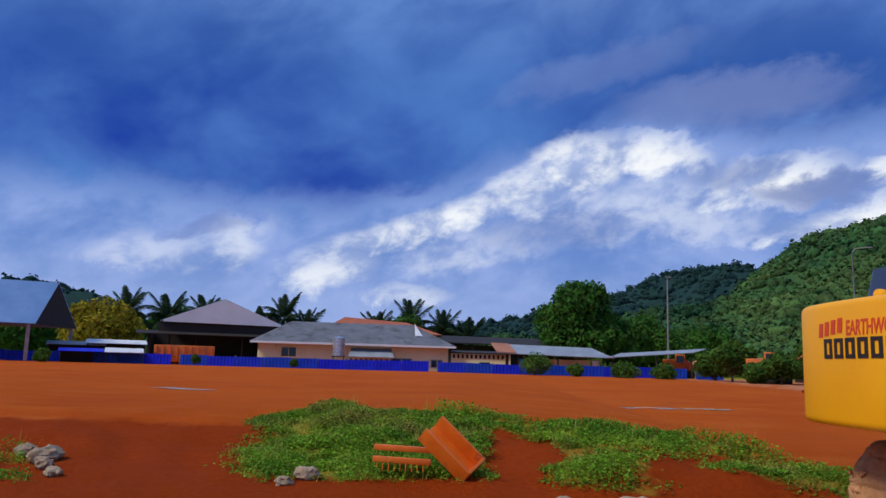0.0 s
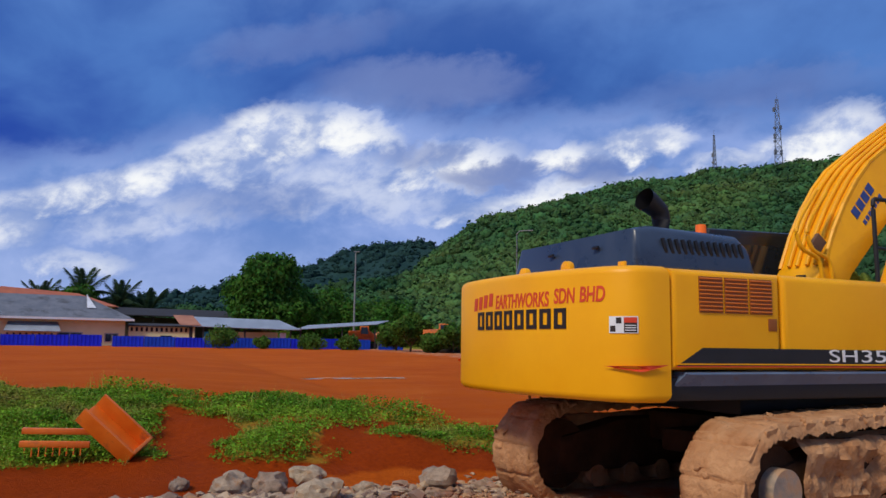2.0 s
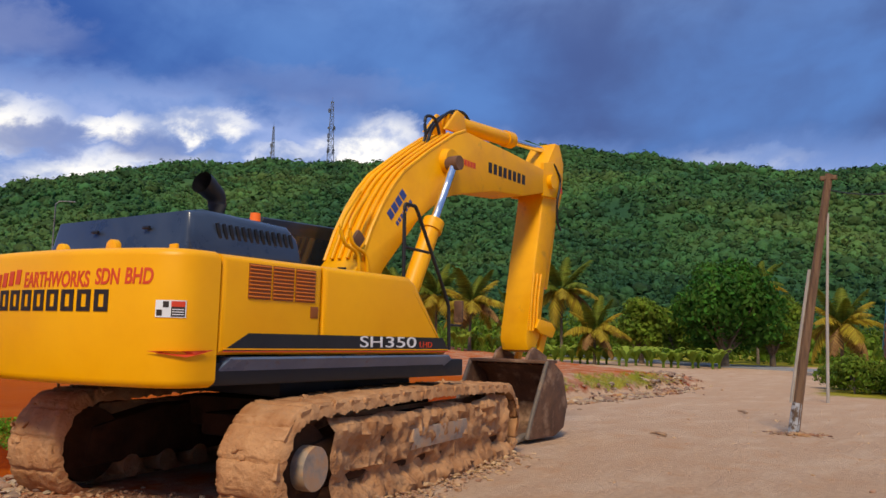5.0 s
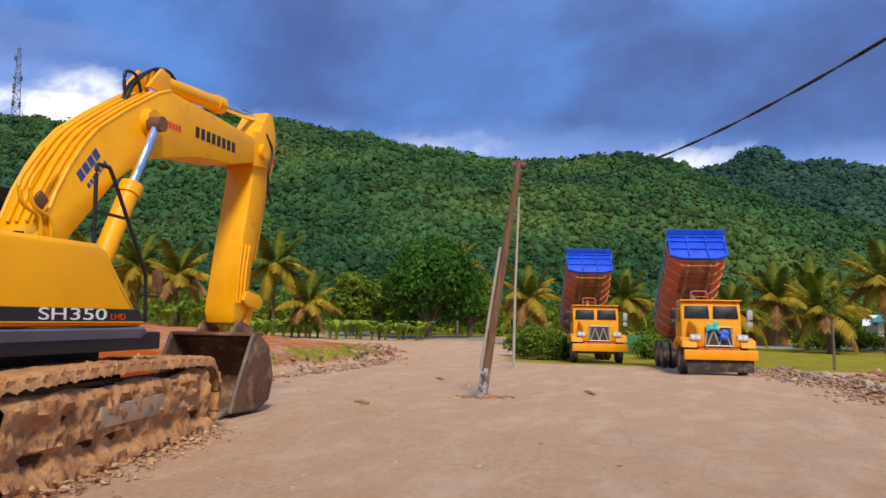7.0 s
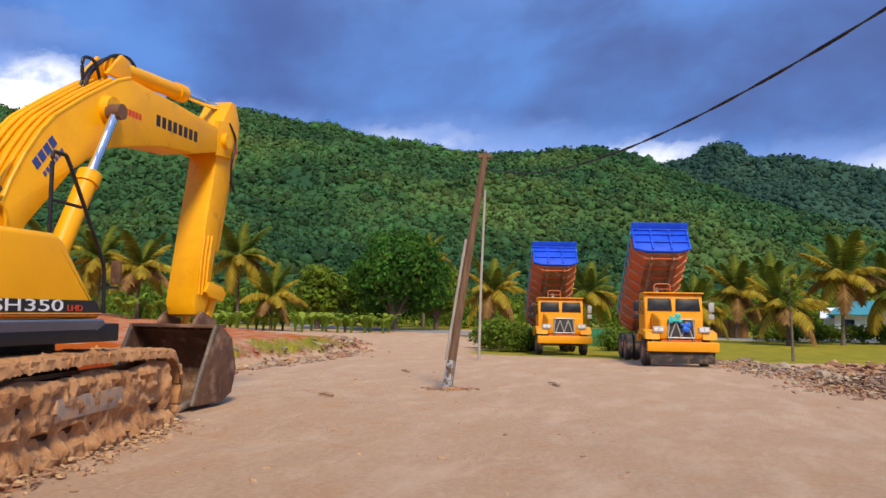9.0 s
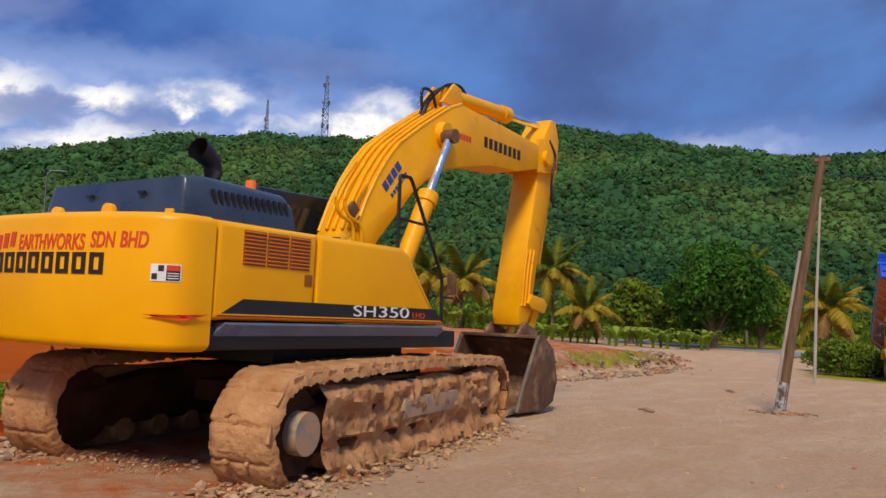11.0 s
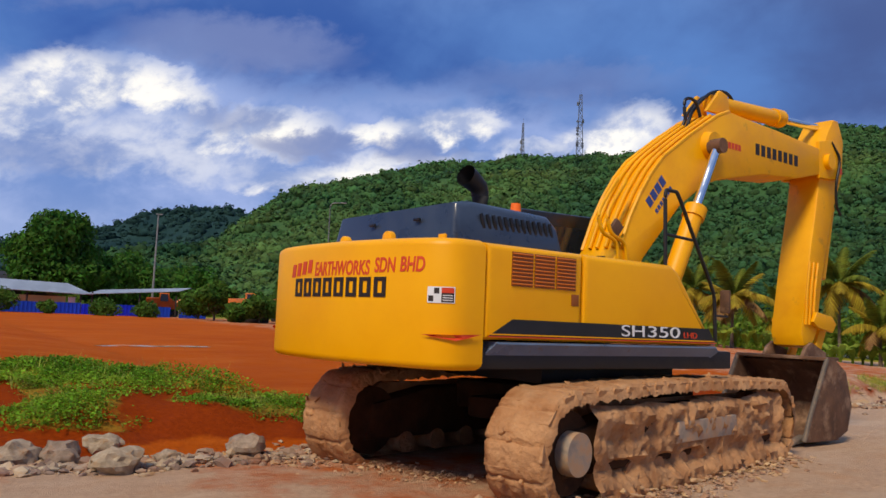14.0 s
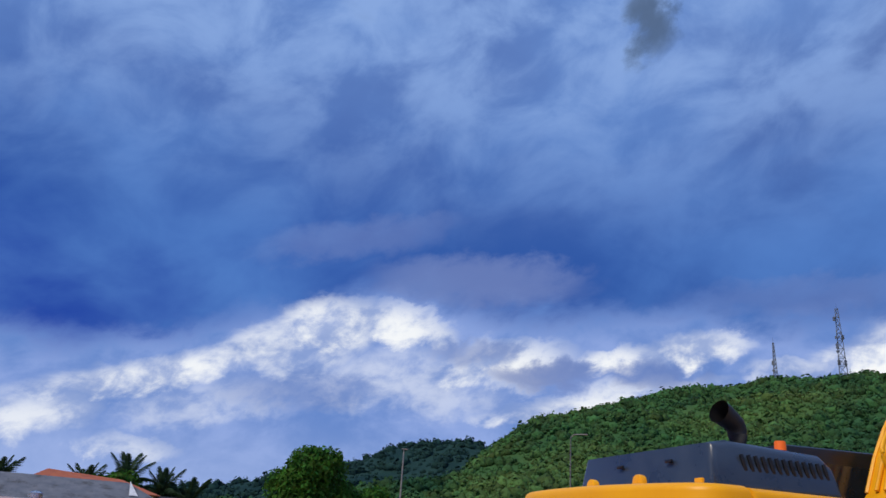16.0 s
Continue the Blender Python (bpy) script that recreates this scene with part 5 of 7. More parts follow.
TRUCK_GLASS = material("dusty_dark_glass", (0.008, 0.010, 0.014), (0.022, 0.026, 0.032), 4, rough=0.35, bump=0, spec=0.15)
SILVER = material("silver_trim", (0.34, 0.34, 0.33), (0.48, 0.48, 0.46), 6, rough=0.5, metal=0.3, bump=0)
RIBBON_BLUE = material("blue_ribbon", (0.01, 0.10, 0.60), (0.02, 0.20, 0.75), 8, rough=0.6, bump=0.3)
RIBBON_TEAL = material("turquoise_ribbon", (0.02, 0.50, 0.45), (0.05, 0.62, 0.55), 8, rough=0.6, bump=0.3)


def wheel(parent, x, y, wide, mesh_cache={}):
    w = part("wheel", _tyre(wide), RUBBER, parent)
    w.location = (x, y, 0.52)
    bm = bmesh.new()
    rod(bm, (0, -wide * 0.46, 0), (0, wide * 0.46, 0), 0.29, None, 20)
    rod(bm, (0, -wide * 0.52, 0), (0, wide * 0.52, 0), 0.12, None, 14)
    part("rim", bm, TIP_MUD, w)


def _tyre(wide):
    bm = bmesh.new()
    prof = [(0.30, -0.5), (0.46, -0.5), (0.51, -0.40), (0.52, -0.2), (0.52, 0.2), (0.51, 0.40), (0.46, 0.5), (0.30, 0.5)]
    n = 28
    rings = []
    for k in range(n):
        a = 2 * math.pi * k / n
        lug = 0.012 if k % 2 else 0.0
        rings.append([bm.verts.new(((r + (lug if r > 0.5 else 0)) * math.cos(a), q * wide, (r + (lug if r > 0.5 else 0)) * math.sin(a))) for r, q in prof])
    for a, b in zip(rings, rings[1:] + rings[:1]):
        for i in range(len(prof)):
            j = (i + 1) % len(prof)
            bm.faces.new((a[i], a[j], b[j], b[i]))
    bmesh.ops.recalc_face_normals(bm, faces=bm.faces[:])
    return bm


def truck(x, y, turn, paint, label, ribbon, chin):
    tr = thing("tipper_truck", on_ground(x, y, turn), label, "truck", "parked tipper trucks")
    # chassis
    for yy in (-0.42, 0.42):
        bm = bmesh.new()
        box(bm, (7.0, 0.10, 0.26), (-2.4, yy, 0.86), bevel=0.01)
        part("chassis_rail", bm, TIP_MUD, tr)
    bm = bmesh.new()
    box(bm, (0.16, 2.0, 0.16), (0, 0, 0.50), bevel=0.03)
    part("front_axle", bm, TIP_MUD, tr)
    for xx in (-3.7, -5.0):
        bm = bmesh.new()
        rod(bm, (xx, -0.95, 0.52), (xx, 0.95, 0.52), 0.10)
        part("rear_axle", bm, TIP_MUD, tr)
        for yy in (-1.06, -0.74, 0.74, 1.06):
            wheel(tr, xx, yy, 0.27)
    for yy in (-1.02, 1.02):
        wheel(tr, 0, yy, 0.29)
    # cab with hood
    bm = bmesh.new()
    prism(bm, [(-1.30, 1.0), (-0.10, 1.0), (-0.10, 1.80), (-0.28, 2.55), (-0.42, 2.66), (-1.20, 2.66), (-1.30, 2.55)], -1.05, 1.05, bevel=0.08, segments=3)
    cab = part("cab", bm, paint, tr)
    for yy in (-0.5, 0.5):
        bm = bmesh.new()
        prism(bm, [(yy - 0.44, 0), (yy + 0.44, 0), (yy + 0.41, 0.46), (yy - 0.41, 0.46)], -0.012, 0.012, "x", bevel=0.004)
        g = part("windscreen_pane", bm, TRUCK_GLASS, cab)
        g.matrix_local = pose(-0.115, 0, 1.98, 0, -13.5, 0)
    for sgn in (-1, 1):
        bm = bmesh.new()
        prism(bm, [(-1.05, 1.85), (-0.32, 1.85), (-0.44, 2.42), (-1.05, 2.42)], sgn * 1.055 - 0.006, sgn * 1.055 + 0.006)
        part("side_window", bm, GLASS_DARK, cab)
    bm = bmesh.new()
    box(bm, (0.30, 2.16, 0.05), (-0.30, 0, 2.63), bevel=0.02)
    part("sun_visor", bm, paint, cab)
    bm = bmesh.new()
    prism(bm, [(-0.12, 1.0), (0.95, 1.0), (1.02, 1.15), (0.98, 1.66), (0.70, 1.76), (-0.12, 1.92)], -0.82, 0.82, bevel=0.09, segments=3)
    for v in bm.verts:
        t = smooth(0, 1.0, v.co.x)
        v.co.y *= 1 - 0.10 * t
    hood = part("hood", bm, paint, tr)
    for sgn in (-1, 1):
        bm = bmesh.new()
        prism(bm, [(-0.72, 0.86), (-0.62, 1.16), (-0.30, 1.30), (0.50, 1.32), (0.98, 1.22), (1.05, 0.98), (0.68, 0.98), (0.52, 1.12), (-0.40, 1.12), (-0.56, 0.86)], sgn * 0.98 - 0.26, sgn * 0.98 + 0.26, bevel=0.04)
        part("mudguard", bm, paint, tr)
        bm = bmesh.new()
        box(bm, (0.06, 0.40, 0.22), (1.02, sgn * 0.78, 1.32), bevel=0.03)
        hl = part("headlight", bm, SILVER, tr)
        for q in (-0.09, 0.09):
            bm = bmesh.new()
            box(bm, (0.03, 0.15, 0.13), (1.055, sgn * 0.78 + q, 1.32), bevel=0.02)
            part("lens", bm, LAMP_GLASS, hl)
    bm = bmesh.new()
    box(bm, (0.05, 0.92, 0.66), (1.0, 0, 1.36), bevel=0.02)
    gr = part("grille", bm, GRILLE, tr)
    for (ya, za), (yb, zb) in (((-0.46, 1.04), (0.46, 1.04)), ((-0.40, 1.68), (0.40, 1.68)), ((-0.46, 1.04), (-0.40, 1.68)), ((0.46, 1.04), (0.40, 1.68)),
                               ((-0.38, 1.06), (-0.18, 1.60)), ((-0.18, 1.60), (0.0, 1.06)), ((0.0, 1.06), (0.18, 1.60)), ((0.18, 1.60), (0.38, 1.06))):
        bm = bmesh.new()
        rod(bm, (1.035, ya, za), (1.035, yb, zb), 0.026, None, 8)
        part("grille_bar", bm, SILVER, gr)
    bm = bmesh.new()
    box(bm, (0.22, 2.44, 0.34), (1.26, 0, 0.74), bevel=0.05)
    part("bumper", bm, paint, tr)
    bm = bmesh.new()
    box(bm, (0.10, 1.4, 0.22), (1.0, 0, 0.86), bevel=0.02)
    part("front_valance", bm, TIP_RED, tr)
    if chin:
        bm = bmesh.new()
        box(bm, (0.05, 2.2, 0.40), (1.22, 0, 0.36), bevel=0.02)
        part("chin_flap", bm, RUBBER, tr, "dark rubber flap under the bumper")
    for sgn in (-1, 1):
        bm = bmesh.new()
        tube(bm, [(-0.30, sgn * 1.05, 2.3), (-0.15, sgn * 1.32, 2.36), (-0.15, sgn * 1.32, 1.8)], 0.016, 6)
        ma = part("mirror_arm", bm, SILVER, tr)
        for zz, hh in ((2.12, 0.34), (1.78, 0.18)):
            bm = bmesh.new()
            box(bm, (0.06, 0.20, hh), (-0.15, sgn * 1.34, zz), bevel=0.02)
            part("mirror", bm, SILVER if sgn > 0 else BLACK, ma)
    if ribbon:
        rr = random.Random(4)
        for mm, cy, cz, n in ((RIBBON_BLUE, 0.10, 1.40, 12), (RIBBON_TEAL, -0.22, 1.70, 9)):
            bm = bmesh.new()
            for _ in range(n):
                bmesh.ops.create_icosphere(bm, subdivisions=2, radius=rr.uniform(0.05, 0.10), matrix=pose(1.10 + rr.uniform(0, 0.05), cy + rr.uniform(-0.16, 0.16), cz + rr.uniform(-0.12, 0.12)) @ Matrix.Diagonal((0.5, 1, 1, 1)))
            for v in bm.verts:
                v.co += Vector((0.5, 1, 1)) * 0.03 * noise.noise(v.co * 14)
            part("ribbon_bow", bm, mm, tr, "crumpled ribbon bow on the grille")
    bm = bmesh.new()
    tube(bm, round_path([(-1.45, -0.45, 2.4), (-1.45, -0.45, 3.0), (-1.45, 0.15, 3.0), (-1.45, 0.15, 2.4)], 4, 0.2), 0.03, 8)
    tube(bm, [(-1.45, -0.45, 2.8), (-1.45, 0.15, 2.8)], 0.022, 6)
    part("headache_rack", bm, TIP_RED, tr)
    # raised body: its own frame, x along the floor from the hinge, z out of the load
    # floor, sloping lower flanks and upright sides make a half-hexagon section
    tip = Matrix.Translation((-5.5, 0, 1.12)) @ Matrix.Rotation(radians(-41), 4, "Y")
    bm = bmesh.new()
    box(bm, (4.7, 1.24, 0.06), (2.35, 0, 0.0), bevel=0.01)
    body = part("tipper_floor", bm, TIP_MUD, tr, "dusty red-brown raised tipper body")
    body.matrix_local = tip
    for yy in (-0.42, 0.42):
        bm = bmesh.new()
        box(bm, (4.5, 0.10, 0.18), (2.3, yy, -0.11), bevel=0.02)
        part("floor_beam", bm, TIP_MUD, body)
    for k in range(9):
        bm = bmesh.new()
        box(bm, (0.07, 1.3, 0.08), (0.3 + k * 0.52, 0, -0.06), bevel=0.02)
        part("floor_rib", bm, TIP_RED, body)
    for sgn in (-1, 1):
        lower = math.atan2(0.42, 0.42)
        bm = bmesh.new()
        box(bm, (4.7, 0.60, 0.05), (2.35, sgn * 0.82, 0.20), Euler((sgn * lower, 0, 0)).to_matrix(), bevel=0.01)
        fl = part("lower_flank", bm, TIP_RED, body)
        for k in range(9):
            bm = bmesh.new()
            box(bm, (0.09, 0.62, 0.10), (0.25 + k * 0.53, sgn * 0.845, 0.165), Euler((sgn * lower, 0, 0)).to_matrix(), bevel=0.02)
            part("flank_rib", bm, RIB_ORANGE, fl)
        bm = bmesh.new()
        prism(bm, [(0, 0.40), (4.7, 0.40), (4.7, 1.10), (0.1, 1.10)], sgn * 1.03 - 0.03, sgn * 1.03 + 0.03)
        sd = part("side_wall", bm, TIP_RED, body)
        for k in range(9):
            bm = bmesh.new()
            box(bm, (0.10, 0.09, 0.70), (0.25 + k * 0.53, sgn * 1.08, 0.75), bevel=0.02)
            part("side_rib", bm, RIB_ORANGE, sd)
        bm = bmesh.new()
        box(bm, (4.75, 0.14, 0.16), (2.36, sgn * 1.07, 1.12), bevel=0.02)
        part("top_rail", bm, TEAL, sd, "teal painted top rail")
    bm = bmesh.new()
    prism(bm, [(-0.62, 0.0), (0.62, 0.0), (1.06, 0.18), (1.10, 1.26), (-1.10, 1.26), (-1.06, 0.18)], 4.70, 4.76, "x", bevel=0.01)
    hb = part("headboard", bm, TIP_BLUE, body, "bright blue ribbed headboard")
    for zz, hw in ((0.03, 0.66), (0.56, 1.09), (0.98, 1.10), (1.24, 1.12)):
        bm = bmesh.new()
        box(bm, (0.09, 2 * hw, 0.07), (4.79, 0, zz), bevel=0.02)
        part("rib", bm, TIP_BLUE, hb)
    for sgn in (-1, 1):
        bm = bmesh.new()
        rod(bm, (4.79, sgn * 0.62, 0.03), (4.79, sgn * 1.07, 0.20), 0.04, None, 6)
        part("rib", bm, TIP_BLUE, hb)
    for yy in (-1.06, -0.36, 0.36, 1.06):
        bm = bmesh.new()
        box(bm, (0.08, 0.07, 1.1), (4.785, yy, 0.70), bevel=0.02)
        part("rib", bm, TIP_BLUE, hb)
    bm = bmesh.new()
    box(bm, (0.34, 2.22, 0.05), (4.90, 0, 1.30), Euler((0, radians(-24), 0)).to_matrix(), bevel=0.01)
    part("cab_guard", bm, TIP_BLUE, hb)
    bm = bmesh.new()
    rod(bm, (-2.3, 0, 0.9), (-3.3, 0, 2.9), 0.11, 0.08, 16)
    part("tipping_ram", bm, SILVER, tr)
    return tr


t1x, t1y = polar(-84.75, 37.6)
t2x, t2y = polar(-92.5, 30.2)
truck(t1x, t1y, 193, TRUCK_YELLOW, "yellow tipper truck with raised red and blue body", False, False)
truck(t2x, t2y, 190, TRUCK_YELLOW, "yellow tipper truck with raised body and blue ribbon on its grille", True, True)


# ---- vegetation tools ----
def foliage(name, dark, light, scale=0.6, island=0.45, dirt=None):
    m = material(name, dark, light, scale, rough=0.75, bump=0, island=island, spec=0.2, dirt=dirt, dirt_at=(0.55, 0.7), dirt_scale=0.5)
    nt = m.node_tree
    bsdf = nt.nodes["Principled BSDF"]
    thin = nt.nodes.new("ShaderNodeBsdfTranslucent")       # leaves let light through
    nt.links.new(bsdf.inputs["Base Color"].links[0].from_socket, thin.inputs[0])
    both = nt.nodes.new("ShaderNodeMixShader")
    both.inputs[0].default_value = 0.40
    nt.links.new(bsdf.outputs[0], both.inputs[1])
    nt.links.new(thin.outputs[0], both.inputs[2])
    nt.links.new(both.outputs[0], nt.nodes["Material Output"].inputs[0])
    return m


LEAF_DEEP = foliage("deep_green_leaf", (0.027, 0.097, 0.013), (0.085, 0.205, 0.023))
LEAF_BUSH = foliage("bush_leaf", (0.040, 0.115, 0.014), (0.120, 0.215, 0.028))
LEAF_MID = foliage("mid_green_leaf", (0.085, 0.155, 0.015), (0.22, 0.285, 0.030))
LEAF_YELLOW = foliage("yellowing_leaf", (0.20, 0.18, 0.010), (0.40, 0.31, 0.020))
LEAF_WEED = foliage("weed_leaf", (0.090, 0.225, 0.012), (0.275, 0.420, 0.030), 1.2, 0.55, dirt=(0.34, 0.27, 0.06))
FROND_GREEN = foliage("palm_frond_green", (0.085, 0.145, 0.018), (0.23, 0.25, 0.030), 0.8, 0.3)
FROND_OLIVE = foliage("palm_frond_olive", (0.30, 0.23, 0.024), (0.50, 0.36, 0.040), 0.8, 0.3)
FROND_BROWN = foliage("dead_palm_frond", (0.26, 0.14, 0.045), (0.44, 0.26, 0.10), 0.8, 0.3)
FROND_DARK = foliage("oil_palm_frond", (0.022, 0.052, 0.026), (0.055, 0.095, 0.038), 0.8, 0.3)
BARK = material("grey_brown_bark", (0.10, 0.075, 0.05), (0.22, 0.17, 0.12), 3, rough=0.9, bump=0.5)
STONE = material("grey_rubble_stone", (0.23, 0.165, 0.110), (0.43, 0.33, 0.235), 3, rough=0.9, bump=0.6, bump_scale=14, spec=0.15, dirt=(0.36, 0.19, 0.09), dirt_at=(0.54, 0.70), dirt_scale=2, per_object=0.2)
STONE_STUFF = material("grey_rubble", (0.24, 0.165, 0.115), (0.42, 0.31, 0.225), 3, rough=0.9, bump=0.6, bump_scale=14, spec=0.1, dirt=(0.36, 0.17, 0.08), dirt_at=(0.46, 0.62), dirt_scale=1.2, island=0.35)


def leaf_cloud(lumps, count, size, seed, flat=0.0):
    """Many small leaves on the outsides of a set of lumps (centre, radius, squash)."""
    g = np.random.default_rng(seed)
    c = np.array([l[0] for l in lumps], float)
    r = np.array([l[1] for l in lumps], float)
    q = np.array([l[2] for l in lumps], float)
    pick = g.choice(len(lumps), count, p=r ** 2 / (r ** 2).sum())
    d = g.normal(size=(count, 3))
    d[:, 2] += 0.25
    d /= np.linalg.norm(d, axis=1)[:, None]
    pos = d * (r[pick] * g.uniform(0.62, 1.06, count))[:, None]
    pos[:, 2] *= q[pick]
    pos += c[pick]
    nrm = d + g.normal(size=(count, 3)) * 0.55
    nrm /= np.linalg.norm(nrm, axis=1)[:, None]
    t = np.cross(nrm, g.normal(size=(count, 3)))
    t /= np.linalg.norm(t, axis=1)[:, None]
    b = np.cross(nrm, t)
    s = size * g.uniform(0.6, 1.35, count)[:, None]
    v = np.stack([pos - t * s, pos + b * s * 0.45 + nrm * s * 0.12, pos + t * s, pos - b * s * 0.45 + nrm * s * 0.12], 1).reshape(-1, 3)
    f = np.arange(count * 4).reshape(-1, 4)
    return v, f


def array_mesh(name, V, F, mat, parent=None, label=""):
    me = bpy.data.meshes.new(name)
    k = F.shape[1]
    me.vertices.add(len(V))
    me.vertices.foreach_set("co", np.ascontiguousarray(V, np.float32).ravel())
    me.loops.add(F.size)
    me.loops.foreach_set("vertex_index", np.ascontiguousarray(F, np.int32).ravel())
    me.polygons.add(len(F))
    me.polygons.foreach_set("loop_start", np.arange(0, F.size, k, dtype=np.int32))
    me.update()
    me.validate()
    me.materials.append(mat)
    ob = new(name, me)
    if parent:
        ob.parent = parent
    if label:
        ob["label"] = label
    return ob


def tree(az, dist, height, width, mat, label, seed, leaves=6500, size=0.26, trunk=0.25, lumps=16, category="tree"):
    """A broad-leaved tree: trunk, limbs, and a crown of separate leaves in uneven lumps."""
    r = random.Random(seed)
    x, y = polar(az, dist)
    t = thing("tree", on_ground(x, y, r.uniform(0, 360)), label, category)
    low = height * 0.13
    bm = bmesh.new()
    tube(bm, [(0, 0, -0.3), (0.05, 0.02, low), (0.1 * width * 0.2, 0, height * 0.5)], [trunk * 1.3, trunk, trunk * 0.6], 10)
    part("trunk", bm, BARK, t)
    bm = bmesh.new()
    big_tree = category == "tree"
    L = []
    for k in range(lumps):
        a, up_ = r.uniform(0, 6.28), r.random()
        rad = width * 0.5 * math.sqrt(max(0.05, 1 - (2 * up_ - 0.85) ** 2 * 0.8)) * r.uniform(0.35, 0.8)
        c = (rad * math.cos(a), rad * math.sin(a), low + (height - low) * (0.18 + 0.66 * up_))
        L.append((c, width * r.uniform(0.15, 0.24), r.uniform(0.7, 1.0)))
        tube(bm, [(0.03, 0, low * 0.9), Vector(c) * 0.5 + Vector((0, 0, low * 0.5)), c], [trunk * 0.45, trunk * 0.25, 0.03], 5)
        if big_tree:
            part("limb", bm, BARK, t)
            bm = bmesh.new()
    L.append(((0, 0, low + (height - low) * 0.5), width * 0.34, 1.0))
    if big_tree:
        bm.free()
    else:
        part("stem_frame", bm, BARK, t)
    V, F = leaf_cloud(L, leaves, size, seed)
    array_mesh("crown", V, F, mat, t)
    return t


_fronds = {}


def frond_mesh(mat, length, droop, seed):
    key = (mat.name, length, droop, seed)
    if key in _fronds:
        return _fronds[key]
    r = random.Random(seed)
    V, F = [], []
    pts = []
    n = 20
    for i in range(n + 1):
        t = i / n
        pts.append(Vector((length * (t - 0.22 * droop * t * t), 0, length * (0.42 * (1 - 0.5 * droop) * t - droop * 0.75 * t * t))))
    for i in range(n):
        a, b = pts[i], pts[i + 1]
        w = 0.035 * (1 - i / n) + 0.012
        o = len(V)
        V += [a + Vector((0, -w, 0)), a + Vector((0, w, 0)), b + Vector((0, w, 0)), b + Vector((0, -w, 0))]
        F.append((o, o + 1, o + 2, o + 3))
        if i < 2:
            continue
        env = math.sin(math.pi * min(1, 0.12 + 0.88 * (i / n) ** 0.8)) ** 0.6
        for sgn in (-1, 1):
            for half in (0.0, 0.33, 0.66):
                p = a.lerp(b, half)
                ll = length * 0.24 * env * r.uniform(0.8, 1.15) + 0.06
                d = (b - a).normalized()
                tip = p + d * ll * 0.45 + Vector((0, sgn * ll * 0.75, -ll * (0.25 + 0.55 * droop) * r.uniform(0.7, 1.3)))
                w2 = length * (0.009 if mat.name.startswith("oil") else 0.013)
                mid_ = p.lerp(tip, 0.55) + Vector((0, 0, 0.05 * ll))
                o = len(V)
                V += [p - d * w2, p + d * w2, mid_ + d * w2, tip, mid_ - d * w2]
                F.append((o, o + 1, o + 2, o + 3, o + 4))
    me = bpy.data.meshes.new("frond")
    me.from_pydata([v[:] for v in V], [], F)
    me.materials.append(mat)
    _fronds[key] = me
    return me


def palm(az, dist, height, spread, kind, seed, label, lift=0.0):
    """A palm: a ringed, slightly bent trunk and feather fronds, upright at the heart and hanging outside."""
    r = random.Random(seed)
    x, y = polar(az, dist)
    p = thing("palm_tree", on_ground(x, y, 0, lift), label, "palm tree", "palms")
    bend = r.uniform(-0.5, 0.5)
    bm = bmesh.new()
    line = [Vector((bend * (t / 8) ** 2, bend * 0.4 * (t / 8) ** 2, height * t / 8 - (0.3 if t == 0 else 0))) for t in range(9)]
    tube(bm, line, [0.20, 0.15, 0.13, 0.125, 0.12, 0.115, 0.11, 0.12, 0.13], 9)
    part("trunk", bm, BARK, p)
    top = line[-1]
    n = 19
    for k in range(n):
        u = k / n
        mat = {"coconut": FROND_GREEN if u < 0.52 else FROND_OLIVE if u < 0.90 else FROND_BROWN,
               "dry": FROND_GREEN if u < 0.25 else FROND_OLIVE if u < 0.78 else FROND_BROWN, "oil": FROND_DARK}[kind]
        droop = (0.35, 0.7, 1.05)[min(2, int(u * 3))]
        if mat is FROND_BROWN:
            droop = 0.7
        me = frond_mesh(mat, spread, droop, k % 3)
        f = new("frond", me)
        f.parent = p
        pitch = 58 - 95 * u if kind != "oil" else 62 - 75 * u
        if mat is FROND_BROWN:
            pitch = r.uniform(-40, 0)
        f.matrix_local = Matrix.Translation(top) @ Matrix.Rotation(k * 2.39996 + r.uniform(-0.2, 0.2), 4, "Z") @ Matrix.Rotation(-radians(pitch + r.uniform(-8, 8)), 4, "Y") @ Matrix.Scale(r.uniform(0.95, 1.25), 4)
    if kind != "oil":
        for k in range(5):
            bm = bmesh.new()
            a = k * 1.26
            bmesh.ops.create_icosphere(bm, subdivisions=2, radius=0.14, matrix=Matrix.Translation(top + Vector((0.24 * math.cos(a), 0.24 * math.sin(a), -0.30))) @ Matrix.Diagonal((1, 1, 1.25, 1)))
            part("coconut", bm, FROND_OLIVE, p)
    return p


# ---- trees ----
tree(-9.7, 96, 10.6, 11.5, LEAF_DEEP, "large round dense green tree behind the sheds", 11, 14000, 0.30, 0.4, 26)
tree(-72.8, 76, 9.2, 10.4, LEAF_DEEP, "large dark green broad-leaved tree beyond the road", 12, 13000, 0.28, 0.35, 24)
tree(-67.4, 80, 6.6, 6.4, LEAF_MID, "round olive green tree beyond the road", 13, 7000, 0.26, 0.25, 16)
tree(-69.8, 88, 6.4, 7.0, LEAF_MID, "green tree beyond the road", 14, 6000, 0.26)
tree(-75.8, 84, 7.6, 6.0, LEAF_MID, "olive green tree beyond the road", 15, 6000, 0.26)
tree(23.0, 96, 6.0, 10.5, LEAF_YELLOW, "spreading yellow-green tree behind the shed", 16, 8000, 0.30)
tree(18.5, 118, 6.2, 12, LEAF_DEEP, "dark green tree behind the huts", 17, 6000, 0.36)
